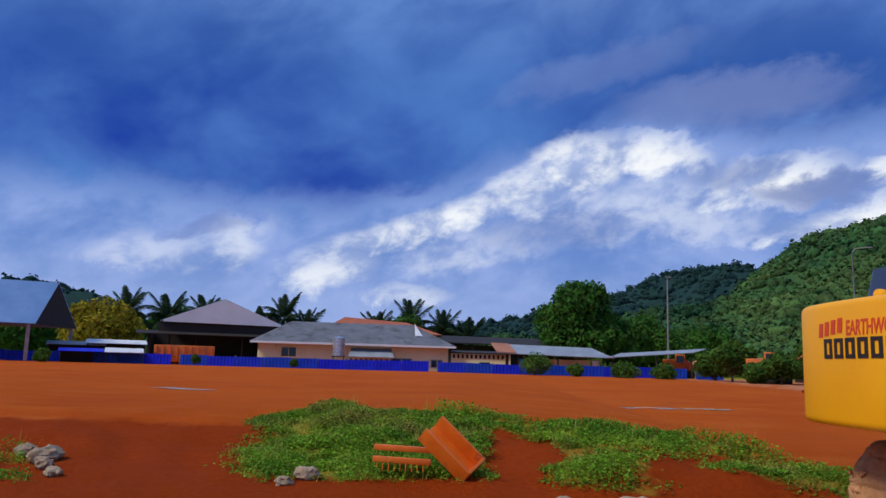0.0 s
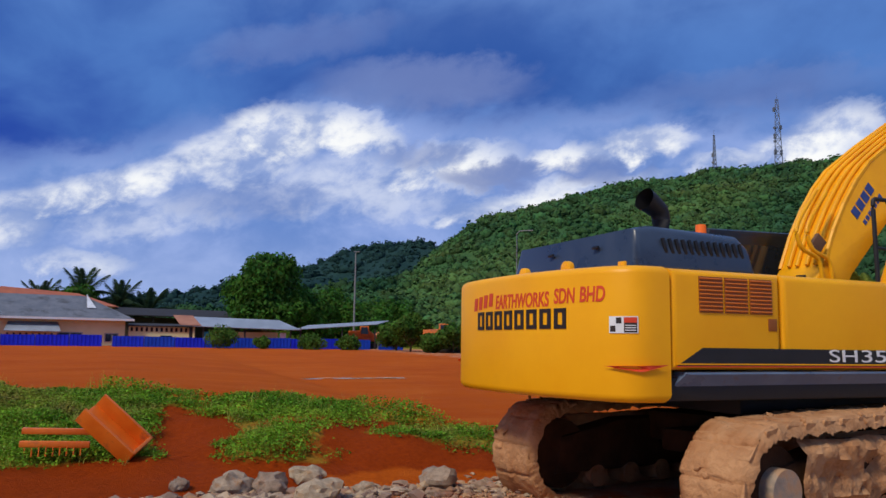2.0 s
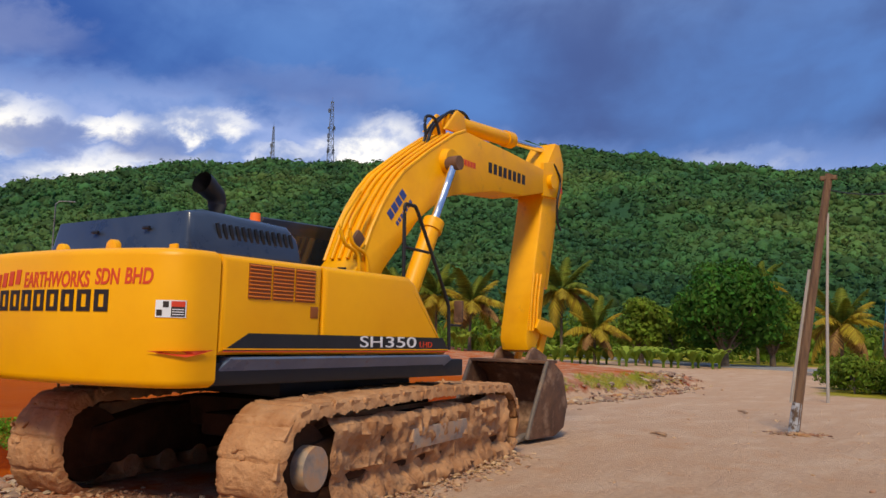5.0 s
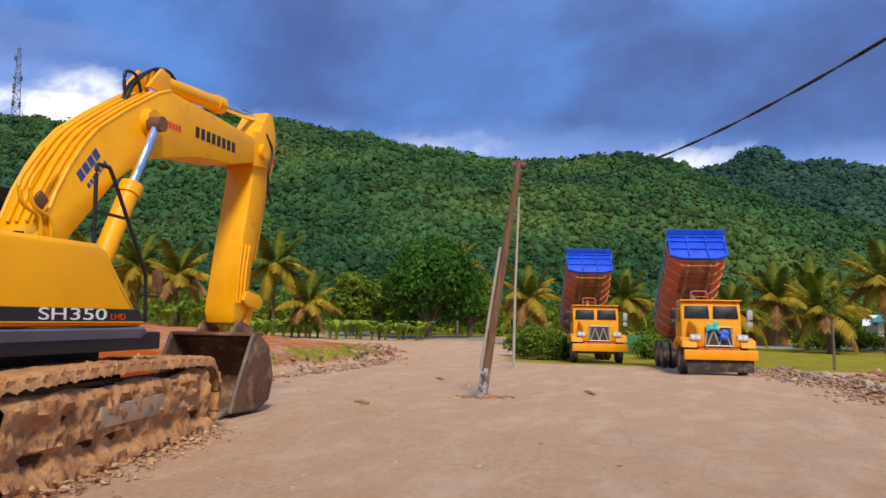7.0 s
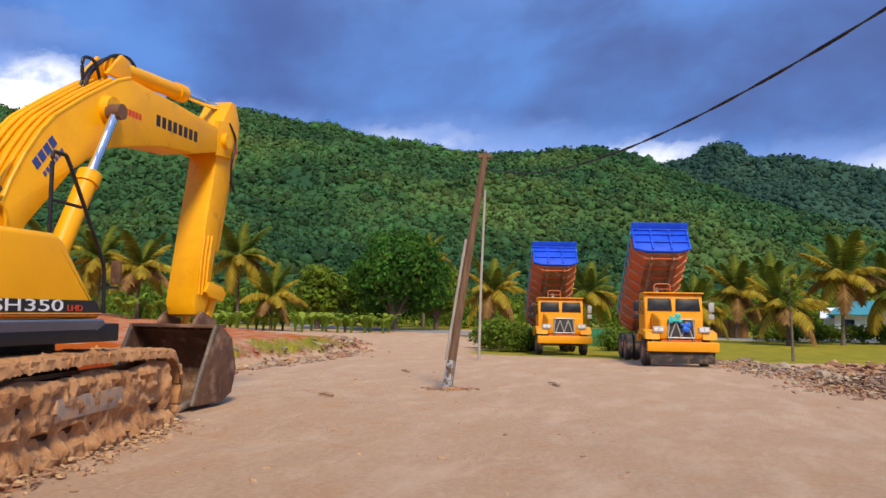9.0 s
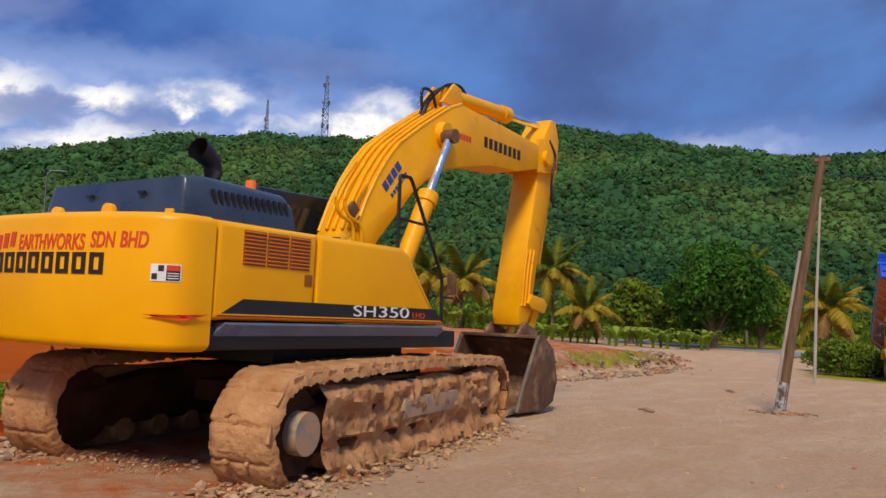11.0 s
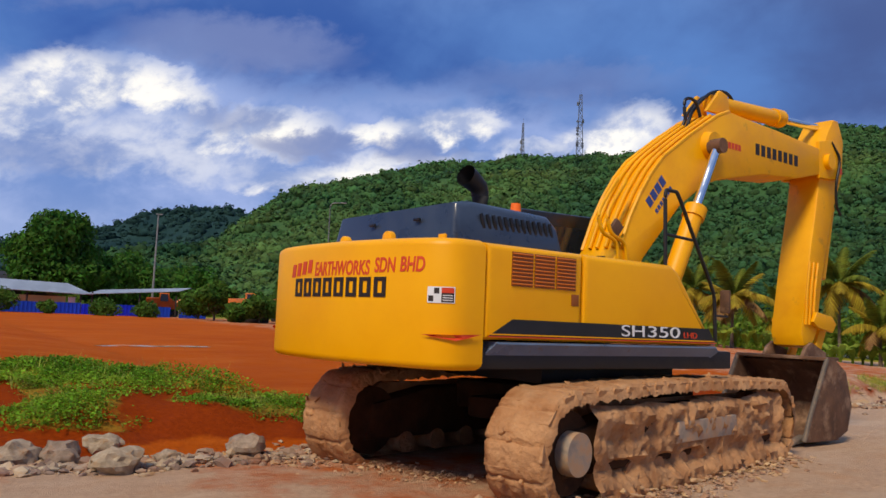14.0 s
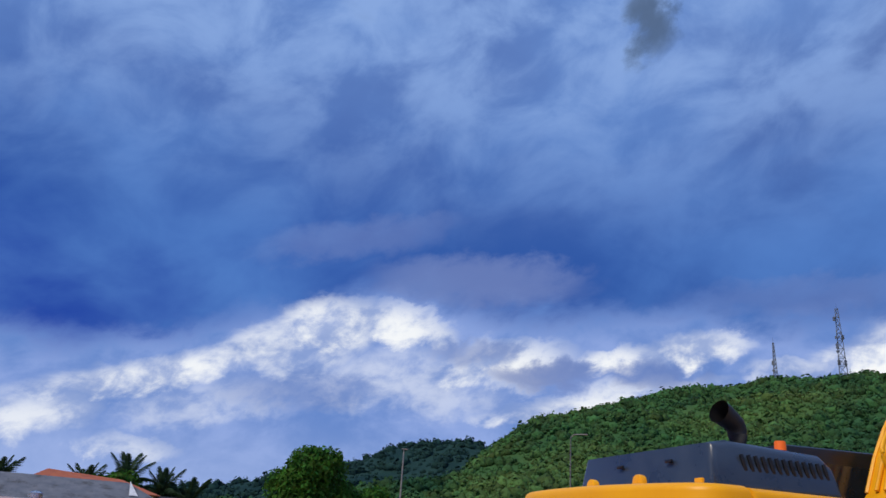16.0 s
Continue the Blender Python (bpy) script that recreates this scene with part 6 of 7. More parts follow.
tree(13.5, 125, 6.0, 11, LEAF_DEEP, "dark green tree behind the huts", 18, 5000, 0.36)
tree(27.5, 120, 6.5, 14, LEAF_DEEP, "dark green tree behind the blue-roofed shed", 19, 5000, 0.36)
tree(3.0, 112, 7.2, 9, LEAF_DEEP, "dark green tree behind the red roof", 20, 7000, 0.32)
tree(-0.5, 116, 5.2, 8, LEAF_DEEP, "dark green tree behind the red roof", 21, 5000, 0.32)
tree(-13.6, 100, 7.0, 9.5, LEAF_DEEP, "green tree beside the large round tree", 22, 7000, 0.30)
tree(-17.5, 108, 6.0, 10, LEAF_DEEP, "green tree behind the lean-to roof", 23, 6000, 0.30)
for az_, d_, h_, w_, s_ in ((-19.6, 66, 3.2, 3.6, 31), (-24.4, 66, 3.4, 4.0, 32), (-18.6, 70, 2.4, 3.6, 33), (-22.7, 63, 2.1, 2.8, 36), (-21.0, 62.5, 1.3, 2.2, 37), (-26.0, 72, 3.4, 5.0, 34), (-29.5, 75, 3.6, 6.0, 35)):
    tree(az_, d_, h_, w_, LEAF_BUSH, "bushy green shrub at the field's edge", s_, 4200, 0.17, 0.08, 14, "shrub")
for az_, d_, h_, w_, s_ in ((-6.4, 69, 1.7, 3.0, 41), (-9.3, 69, 0.9, 1.6, 42), (-12.6, 69, 0.8, 3.0, 43), (-15.3, 69, 0.9, 2.6, 44), (26.6, 70, 1.0, 1.5, 45), (17.2, 70, 0.9, 0.9, 46), (10.6, 70.5, 0.8, 0.8, 47)):
    tree(az_, d_, h_, w_, LEAF_BUSH, "low green bush growing against the blue fence", s_, 1600, 0.13, 0.04, 9, "bush")
for az_, d_, h_, w_, s_ in ((-80.6, 39.5, 1.5, 2.6, 51), (-82.0, 40.5, 1.2, 2.2, 52), (-79.9, 43, 1.3, 2.4, 53), (-89.0, 44, 1.0, 3.0, 54), (-90.5, 46, 1.0, 3.0, 55)):
    tree(az_, d_, h_, w_, LEAF_MID, "low green bush at the edge of the yard", s_, 2600, 0.10, 0.04, 10, "bush")
for k in range(9):
    tree(-98.3 - k * 0.95, 66 + 0.8 * k, 1.35, 2.2, LEAF_MID, "clipped green hedge plant beside the far houses", 60 + k, 1200, 0.12, 0.05, 9, "hedge")

for az_, d_, h_, sp_, kd_, s_ in (
        (-61.9, 74, 6.6, 3.6, "coconut", 1), (-55.4, 70, 4.2, 3.4, "dry", 2), (-53.0, 76, 5.0, 3.4, "coconut", 3), (-50.2, 80, 5.6, 3.6, "coconut", 4), (-64.2, 72, 3.0, 3.0, "dry", 5),
        (-58.6, 80, 4.0, 3.4, "coconut", 6), (-74.9, 92, 8.2, 3.6, "coconut", 7), (-79.9, 62, 3.6, 2.9, "dry", 8), (-86.6, 64, 3.6, 2.7, "coconut", 9), (-84.2, 80, 4.4, 3.0, "coconut", 10),
        (-90.4, 72, 4.0, 3.0, "coconut", 11), (-93.8, 66, 2.7, 3.0, "coconut", 12), (-96.4, 72, 3.9, 3.3, "dry", 13), (-98.6, 76, 4.2, 3.4, "coconut", 14), (-99.6, 60, 2.6, 3.2, "dry", 15), (-102.8, 64, 5.0, 3.5, "dry", 16),
        (-105.5, 68, 3.8, 3.3, "coconut", 17), (-47.0, 84, 4.4, 3.4, "coconut", 18), (-108.5, 72, 4.0, 3.3, "dry", 19)):
    palm(az_, d_, h_, sp_, kd_, s_, "coconut palm with drooping green and brown fronds" if kd_ == "coconut" else "coconut palm with many dry hanging brown fronds")
for az_, h_, s_ in ((21.5, 7.2, 21), (19.4, 6.8, 22), (16.9, 7.0, 23), (11.5, 7.4, 24), (9.7, 5.8, 25), (12.6, 5.4, 28), (2.6, 7.2, 26), (0.2, 6.2, 27), (4.9, 5.8, 29), (-1.6, 5.0, 30)):
    palm(az_, 112, h_ - 1.1, 3.8, "oil", s_, "dark oil palm standing behind the houses")


def banana(az, dist, seed):
    r = random.Random(seed)
    x, y = polar(az, dist)
    p = thing("banana_plant", on_ground(x, y, r.uniform(0, 360)), "banana plant with broad light green leaves beside the road", "banana plant", "banana plants")
    bm = bmesh.new()
    tube(bm, [(0, 0, -0.1), (0, 0, 0.9)], [0.12, 0.08], 8)
    part("stem", bm, LEAF_MID, p)
    for k in range(7):
        bm = bmesh.new()
        a, n = k * 2.4, 7
        L = r.uniform(1.5, 2.5)
        prev = None
        for i in range(n + 1):
            t = i / n
            c = Vector((L * 0.5 * t, 0, 0.4 + L * (1.35 * t - 0.85 * t * t)))
            w = 0.26 * math.sin(math.pi * (0.08 + 0.9 * t)) ** 0.7
            row = [bm.verts.new(c + Vector((0, -w, -0.05))), bm.verts.new(c), bm.verts.new(c + Vector((0, w, -0.05)))]
            if prev:
                bm.faces.new((prev[0], row[0], row[1], prev[1]))
                bm.faces.new((prev[1], row[1], row[2], prev[2]))
            prev = row
        part("leaf", bm, LEAF_BANANA, p).matrix_local = Matrix.Rotation(a, 4, "Z")
    return p


LEAF_BANANA = foliage("banana_leaf", (0.15, 0.26, 0.028), (0.34, 0.42, 0.06), 1.5, 0.3)
for k in range(30):
    banana(-54.5 - k * 0.62 - rnd.uniform(-0.25, 0.25), 70 + rnd.uniform(-2, 4), 100 + k)
# undergrowth that closes the foot of the wood
r_ = np.random.default_rng(5)
lumps_ = []
for a_ in np.arange(-128, -46, 0.55):
    d_ = 92 + r_.uniform(0, 34)
    x_, y_ = polar(a_, d_)
    lumps_.append(((x_, y_, r_.uniform(0.5, 2.6)), r_.uniform(1.8, 3.6), 1.0))
for a_ in np.arange(-46, 34, 0.8):
    d_ = 122 + r_.uniform(0, 24)
    x_, y_ = polar(a_, d_)
    lumps_.append(((x_, y_, r_.uniform(1.0, 3.0)), r_.uniform(2.0, 3.4), 1.0))
V_, F_ = leaf_cloud(lumps_, 60000, 0.42, 6)
tagged(array_mesh("undergrowth", V_, F_, LEAF_MID), "tangled green undergrowth along the foot of the wood", "undergrowth", kind="stuff")

# sapling on the grass
sap = thing("sapling", on_ground(*polar(-99.9, 37.5)), "thin young tree standing on the grass", "sapling")
bm = bmesh.new()
tube(bm, [(0, 0, -0.1), (0.06, 0.03, 1.2), (0.02, 0.1, 2.6), (0.10, 0.1, 3.6)], [0.07, 0.055, 0.04, 0.015], 8)
for k in range(9):
    a = k * 2.4
    z = 1.4 + k * 0.24
    tube(bm, [(0.05, 0.05, z), (0.05 + 0.35 * math.cos(a), 0.05 + 0.35 * math.sin(a), z + 0.35)], [0.018, 0.006], 5)
part("trunk", bm, BARK, sap)
V_, F_ = leaf_cloud([((0.05, 0.08, 2.4 + 0.4 * k), 0.45, 1.0) for k in range(3)], 180, 0.10, 8)
array_mesh("crown", V_, F_, LEAF_MID, sap)

# ---- weeds and grass on the bank ----
def weed_cover(x, y):
    """How thickly plants stand at a place on the bank."""
    clump = 0.62 + 0.75 * noise.noise((x * 1.5, y * 1.9, 11.0)) + 0.45 * noise.noise((x * 4.3, y * 4.3, 3.0))
    return max(0.0, zones(x, y)[1] - 0.18) * 1.7 * smooth(0.15, 0.75, clump)


def weeds():
    g = random.Random(12)
    leaves, blades = [], []
    tries = 0
    while len(leaves) < 21000 and tries < 100000:
        tries += 1
        x, y = g.uniform(-9, 6.8), g.uniform(8.4, 15)
        cover = weed_cover(x, y)
        if g.random() > cover:
            continue
        tall = 0.03 + 0.14 * smooth(-0.1, 0.5, noise.noise((x * 0.9, y * 0.9, 4))) + 0.05 * cover
        leaves.append((x, y, ground_z(x, y), tall))
        if g.random() < 0.035:
            blades.append((x + g.gauss(0, 0.1), y + g.gauss(0, 0.1), ground_z(x, y), 0.10 + tall * g.uniform(0.6, 1.6)))
    tries = 0
    while len(blades) < 1700 and tries < 8000:
        tries += 1
        x, y = g.uniform(16, 33), g.uniform(10.5, 13.2)
        if zones(x, y)[1] > 0.3:
            blades.append((x, y, ground_z(x, y), g.uniform(0.08, 0.22)))
    q = np.random.default_rng(12)
    P = np.repeat(np.array(leaves), 7, axis=0)
    n = len(P)
    pos = P[:, :3] + q.normal(size=(n, 3)) * (0.055, 0.055, 0)
    pos[:, 2] += q.random(n) * P[:, 3]
    d = q.normal(size=(n, 3)) * (1, 1, 0.45) + (0, 0, 0.15)
    d /= np.linalg.norm(d, axis=1)[:, None]
    up_ = q.normal(size=(n, 3)) * 0.5 + (0, 0, 1)
    sd = np.cross(d, up_)
    sd /= np.linalg.norm(sd, axis=1)[:, None]
    size = q.uniform(0.020, 0.050, (n, 1))
    V = np.stack([pos, pos + d * size * 0.5 + sd * size * 0.42, pos + d * size, pos + d * size * 0.5 - sd * size * 0.42], 1).reshape(-1, 3)
    tagged(array_mesh("weeds", V, np.arange(n * 4).reshape(-1, 4), LEAF_WEED), "low green weeds and creepers growing over the red bank", "weeds", kind="stuff")
    B = np.repeat(np.array(blades), 5, axis=0)
    n = len(B)
    a = q.uniform(0, 6.283, n)
    out = np.stack([np.cos(a), np.sin(a), np.zeros(n)], 1)
    side = np.stack([-np.sin(a), np.cos(a), np.zeros(n)], 1) * 0.0045
    h = (B[:, 3] * q.uniform(0.6, 1.2, n))[:, None]
    foot = B[:, :3] + q.normal(size=(n, 3)) * (0.045, 0.045, 0) - (0, 0, 0.01)
    tip_ = foot + out * h * 0.55 + (0, 0, 1) * h * 0.9
    V = np.stack([foot - side, foot + side, tip_], 1).reshape(-1, 3)
    tagged(array_mesh("grass_blades", V, np.arange(n * 3).reshape(-1, 3), foliage("grass_blade", (0.26, 0.34, 0.03), (0.55, 0.50, 0.12), 1.0, 0.5)), "fine arching grass blades among the weeds", "grass", kind="stuff")


weeds()


# ---- stones ----
def stone_mesh(seed, rough=0.3):
    bm = bmesh.new()
    bmesh.ops.create_icosphere(bm, subdivisions=3, radius=1)
    for v in bm.verts:
        n = v.co.normalized()
        k = 1 + rough * noise.noise(n * 1.3 + Vector((seed * 7.1, 0, 0))) + 0.16 * noise.cell(n * 2.1 + Vector((0, seed * 3.3, 0))) + 0.06 * noise.noise(n * 5 + Vector((0, 0, seed)))
        v.co = Vector((n.x * k, n.y * k * 0.8, n.z * k * 0.62))
    me = bpy.data.meshes.new("boulder")
    bm.to_mesh(me)
    bm.free()
    me.shade_smooth()
    me.set_sharp_from_angle(angle=radians(28))
    me.materials.append(STONE)
    return me


STONES = [stone_mesh(k) for k in range(7)]
r_ = random.Random(3)
for x_, y_, s_ in ((1.20, 8.75, 0.30), (1.58, 8.70, 0.28), (2.06, 9.0, 0.23), (1.95, 8.08, 0.30), (2.54, 8.32, 0.17), (3.40, 8.45, 0.31), (0.70, 9.1, 0.16), (-1.75, 10.1, 0.20), (-1.95, 9.8, 0.13),
                   (-5.2, 10.6, 0.26), (-5.6, 10.9, 0.20), (-5.0, 10.2, 0.18), (-4.7, 9.8, 0.15), (-5.9, 10.3, 0.16), (28.2, -4.6, 0.42), (25.4, -4.7, 0.34), (23.6, -4.9, 0.40), (30.4, -4.1, 0.30),
                   (32.2, -3.9, 0.34), (26.4, -5.2, 0.30), (22.3, -5.0, 0.30)):
    b_ = new("boulder", STONES[r_.randrange(7)])
    b_.matrix_world = on_ground(x_, y_, r_.uniform(0, 360), s_ * 0.28) @ Matrix.Scale(s_ * 0.8, 4)
    tagged(b_, "pale grey-brown boulder lying at the foot of the bank" if x_ < 10 else "grey boulder on the rubble edge of the yard", "boulder", "boulders")


def rubble(name, spots, count, seed, label, lo=0.03, hi=0.14, mat=None):
    """Heaps of broken stone along a line of (x, y, spread, heap height)."""
    g = np.random.default_rng(seed)
    bm = bmesh.new()
    bmesh.ops.create_icosphere(bm, subdivisions=1, radius=1)
    base = np.array([v.co[:] for v in bm.verts])
    tri = np.array([[v.index for v in f.verts] for f in bm.faces])
    bm.free()
    V, F, n = [], [], 0
    for _ in range(count):
        k = g.uniform(0, len(spots) - 1.001)
        i, t = int(k), k - int(k)
        a, b = spots[i], spots[i + 1]
        x = a[0] + (b[0] - a[0]) * t + g.normal() * a[2]
        y = a[1] + (b[1] - a[1]) * t + g.normal() * a[2]
        off = math.hypot(x - (a[0] + (b[0] - a[0]) * t), y - (a[1] + (b[1] - a[1]) * t))
        s = g.uniform(lo, hi) * (1.6 if g.random() < 0.1 else 1)
        z = ground_z(x, y) + s * 0.2 + a[3] * max(0, 1 - off / (2 * a[2])) * g.uniform(0, 1)
        p = base * g.uniform(0.5, 1.4, base.shape) * (s * g.uniform(0.9, 1.5), s * g.uniform(0.6, 1), s * g.uniform(0.35, 0.7))
        q = g.uniform(0, 6.28)
        p = np.stack([p[:, 0] * math.cos(q) - p[:, 1] * math.sin(q), p[:, 0] * math.sin(q) + p[:, 1] * math.cos(q), p[:, 2]], 1) + (x, y, z)
        V.append(p)
        F.append(tri + n)
        n += len(p)
    ob = array_mesh(name, np.concatenate(V), np.concatenate(F), mat or STONE_STUFF)
    ob.data.shade_flat()
    tagged(ob, label, "rubble", kind="stuff")


rubble("rubble", [(-0.6, 8.4, 0.16, 0.0), (1.0, 8.5, 0.18, 0.03), (2.5, 8.3, 0.22, 0.06), (4.0, 8.3, 0.25, 0.05), (5.2, 8.9, 0.25, 0.0)], 1300, 1, "broken grey stone along the foot of the bank", 0.012, 0.07)
rubble("rubble", [(16, 10.3, 0.3, 0.05), (22, 10.8, 0.35, 0.08), (27, 11.2, 0.4, 0.1), (33, 12.2, 0.6, 0.1), (37, 14.0, 0.9, 0.05)], 900, 2, "broken grey stone along the edge of the red bank", 0.03, 0.12)
rubble("rubble", [(34, -3.4, 0.5, 0.1), (30, -4.3, 0.6, 0.25), (26, -5.0, 0.7, 0.35), (22, -5.4, 0.8, 0.45), (19, -6.0, 0.9, 0.5)], 4200, 3, "long heap of broken stone beside the grass", 0.02, 0.08)
CLOD_BROWN = material("brown_clods", (0.30, 0.155, 0.085), (0.47, 0.27, 0.16), 2, rough=0.95, bump=0.6, spec=0.05, island=0.3)
rubble("clod_heap", [(28.5, -6.2, 0.7, 0.35), (25.5, -6.6, 0.9, 0.6), (22.5, -7.0, 0.9, 0.65), (19.5, -7.4, 0.9, 0.6)], 2600, 21, "long heap of brown earth clods at the yard's edge", 0.03, 0.13, CLOD_BROWN)
STUFF_MUD = material("crumbled_mud", (0.34, 0.19, 0.10), (0.52, 0.33, 0.20), 3, rough=0.95, bump=0.6, spec=0.05, island=0.25)
rubble("mud_crumbs", [(4.3, 5.3, 0.16, 0.05), (4.9, 4.95, 0.20, 0.10), (6.6, 5.2, 0.16, 0.06), (8.4, 5.55, 0.16, 0.06), (9.9, 6.0, 0.2, 0.04)], 700, 9, "crumbled mud fallen beside the tracks", 0.010, 0.040, STUFF_MUD)
rubble("mud_crumbs", [(3.6, 8.6, 0.25, 0.04), (4.3, 7.4, 0.25, 0.04), (4.6, 6.3, 0.3, 0.04)], 300, 10, "crumbled mud fallen behind the tracks", 0.008, 0.028, STUFF_MUD)
rubble("pebbles", [(6, 2, 1.6, 0.0), (12, 3, 2.2, 0.0), (18, 5, 3.0, 0.0), (24, 3, 3.5, 0.0), (30, 8, 3.0, 0.0)], 260, 4, "small stones strewn over the compacted yard", 0.008, 0.03, STUFF_MUD)
# small heap of soil and stone round the pole's foot
rubble("rubble", [(PX - 0.1, PY - 0.2, 0.22, 0.04), (PX, PY + 0.1, 0.25, 0.04)], 120, 7, "crumbled soil round the leaning pole", 0.02, 0.06)


# ---- road beyond the yard ----
ASPHALT = material("worn_asphalt", (0.20, 0.20, 0.20), (0.32, 0.31, 0.29), 1.5, rough=0.85, bump=0.3, bump_scale=20)
road_line = spline([(170, 150), (128, 92), (100, 53), (78, 26), (70, 8), (72, -10), (78, -24), (96, -52), (130, -95)], 8)
bm = bmesh.new()
prev = None
for i, (x, y) in enumerate(road_line):
    a, b = Vector(road_line[max(i - 1, 0)]), Vector(road_line[min(i + 1, len(road_line) - 1)])
    d = (b - a).normalized()
    n = Vector((-d.y, d.x)) * 3.2
    row = []
    for k in (-1, -0.98, 0.98, 1):
        px_, py_ = x + n.x * k, y + n.y * k
        row.append(bm.verts.new((px_, py_, ground_z(px_, py_) + (0.10 if abs(k) < 0.99 else -0.05))))
    if prev:
        for q in range(3):
            bm.faces.new((prev[q], prev[q + 1], row[q + 1], row[q]))
    prev = row
bmesh.ops.recalc_face_normals(bm, faces=bm.faces[:])
tagged(part("road", bm, ASPHALT), "grey asphalt road curving past the yard", "road", kind="structure")

# ---- blue fence ----
FENCE_BLUE = material("blue_sheet_metal", (0.003, 0.030, 0.42), (0.006, 0.045, 0.58), 0.8, rough=0.5, bump=0.1, per_object=0.18, spec=0.3)
GREY_POST = material("grey_steel_post", (0.16, 0.16, 0.17), (0.28, 0.28, 0.28), 3, rough=0.6, metal=0.3, bump=0.1)


def sheet_mesh(w, h, pitch=0.30, depth=0.03):
    """A ribbed metal sheet, w wide and h high, standing at y = 0."""
    bm = bmesh.new()
    prof, x = [], 0.0
    while x < w - 0.01:
        prof += [(x, 0), (x + pitch * 0.55, 0), (x + pitch * 0.62, -depth), (x + pitch * 0.93, -depth)]
        x += pitch
    prof = [(min(p, w), q) for p, q in prof] + [(w, 0)]
    rows = [[bm.verts.new((p, q + t, z)) for p, q in prof] for z, t in ((0, 0), (h, 0), (h, 0.012), (0, 0.012))]
    for a, b in zip(rows, rows[1:] + rows[:1]):
        for i in range(len(prof) - 1):
            bm.faces.new((a[i], a[i + 1], b[i + 1], b[i]))
    bmesh.ops.recalc_face_normals(bm, faces=bm.faces[:])
    return bm


def fence():
    f = thing("sheet_metal_fence", pose(0, 0, 0), "low bright blue sheet-metal fence along the field", "fence")
    y0, base = 71.0, None
    x = -46.0
    me = None
    k = 0
    while x < 22.5:
        z = ground_z(x + 1.2, y0)
        if me is None:
            ob = part("panel", sheet_mesh(2.4, 0.92), FENCE_BLUE, f, "", 20)
            me = ob.data
        else:
            ob = new("panel", me)
            ob.parent = f
        ob.matrix_local = pose(x, y0 + rnd.uniform(-0.02, 0.02), z - 0.03 + rnd.uniform(-0.04, 0.04), 0, rnd.uniform(-0.8, 0.8), 0)
        bm = bmesh.new()
        box(bm, (0.07, 0.07, 1.0), (x - 0.02, y0 + 0.08, z + 0.45), bevel=0.005)
        part("post", bm, GREY_POST, f)
        k += 1
        x += 2.44 if k % 9 else 3.2


fence()

# ---- sheds and houses ----
CREAM = material("cream_wall_paint", (0.72, 0.69, 0.34), (0.82, 0.79, 0.46), 0.6, rough=0.85, bump=0.15, dirt=(0.40, 0.34, 0.20), dirt_at=(0.64, 0.80), dirt_scale=0.7)
GREY_TILE = material("grey_roof_tiles", (0.10, 0.11, 0.13), (0.17, 0.18, 0.205), 1.2, rough=0.7, bump=0.5, bump_scale=8, dirt=(0.07, 0.07, 0.075), dirt_scale=0.8)
RED_TILE = material("red_roof_tiles", (0.34, 0.085, 0.040), (0.44, 0.13, 0.060), 1.2, rough=0.75, bump=0.5, bump_scale=8)
BLUE_ROOF = material("pale_blue_metal_roof", (0.14, 0.27, 0.52), (0.19, 0.34, 0.62), 0.5, rough=0.4, bump=0.1, spec=0.4)
WHITE_SHEET = material("white_cladding", (0.66, 0.68, 0.70), (0.78, 0.80, 0.82), 0.4, rough=0.55, bump=0.1, dirt=(0.38, 0.38, 0.40), dirt_scale=0.5)
ZINC = material("dull_zinc_roof", (0.26, 0.29, 0.33), (0.38, 0.42, 0.47), 0.7, rough=0.5, metal=0.2, bump=0.2, dirt=(0.28, 0.14, 0.08), dirt_at=(0.60, 0.74), dirt_scale=0.4)
RUST_ROOF = material("rusted_roof_sheet", (0.30, 0.11, 0.055), (0.44, 0.19, 0.11), 1.0, rough=0.75, bump=0.3)
GABLE_WHITE = material("pale_sheet_cladding", (0.58, 0.62, 0.68), (0.70, 0.74, 0.80), 0.4, rough=0.6, bump=0.1)
DARK_TIMBER = material("dark_stained_timber", (0.012, 0.010, 0.010), (0.03, 0.024, 0.02), 2, rough=0.8, bump=0.3)
CONCRETE = material("grey_concrete", (0.28, 0.27, 0.25), (0.42, 0.40, 0.37), 1.5, rough=0.9, bump=0.3)
STEEL_TANK = material("stainless_tank", (0.50, 0.52, 0.54), (0.66, 0.67, 0.68), 3, rough=0.28, metal=0.8, bump=0.05)
MACHINE_ORANGE = material("orange_machine_paint", (0.62, 0.12, 0.010), (0.76, 0.19, 0.016), 1.2, rough=0.5, bump=0.1, dirt=(0.34, 0.10, 0.03), dirt_scale=1.0)
TEAL_ROOF = material("teal_metal_roof", (0.03, 0.20, 0.24), (0.05, 0.28, 0.32), 0.6, rough=0.5, bump=0.1)
# Near-black walls: the shade inside the open sheds, put into the colour.
SHADE_WALL = material("shade_dark_wall", (0.02, 0.017, 0.015), (0.05, 0.04, 0.035), 1.0, rough=0.9, bump=0.1)


def place(az, dist):
    """The frame of a building: x to the right as seen from the yard, y away from it."""
    x, y = polar(az, dist)
    return pose(x, y, ground_z(x, y), 0, 0, az)


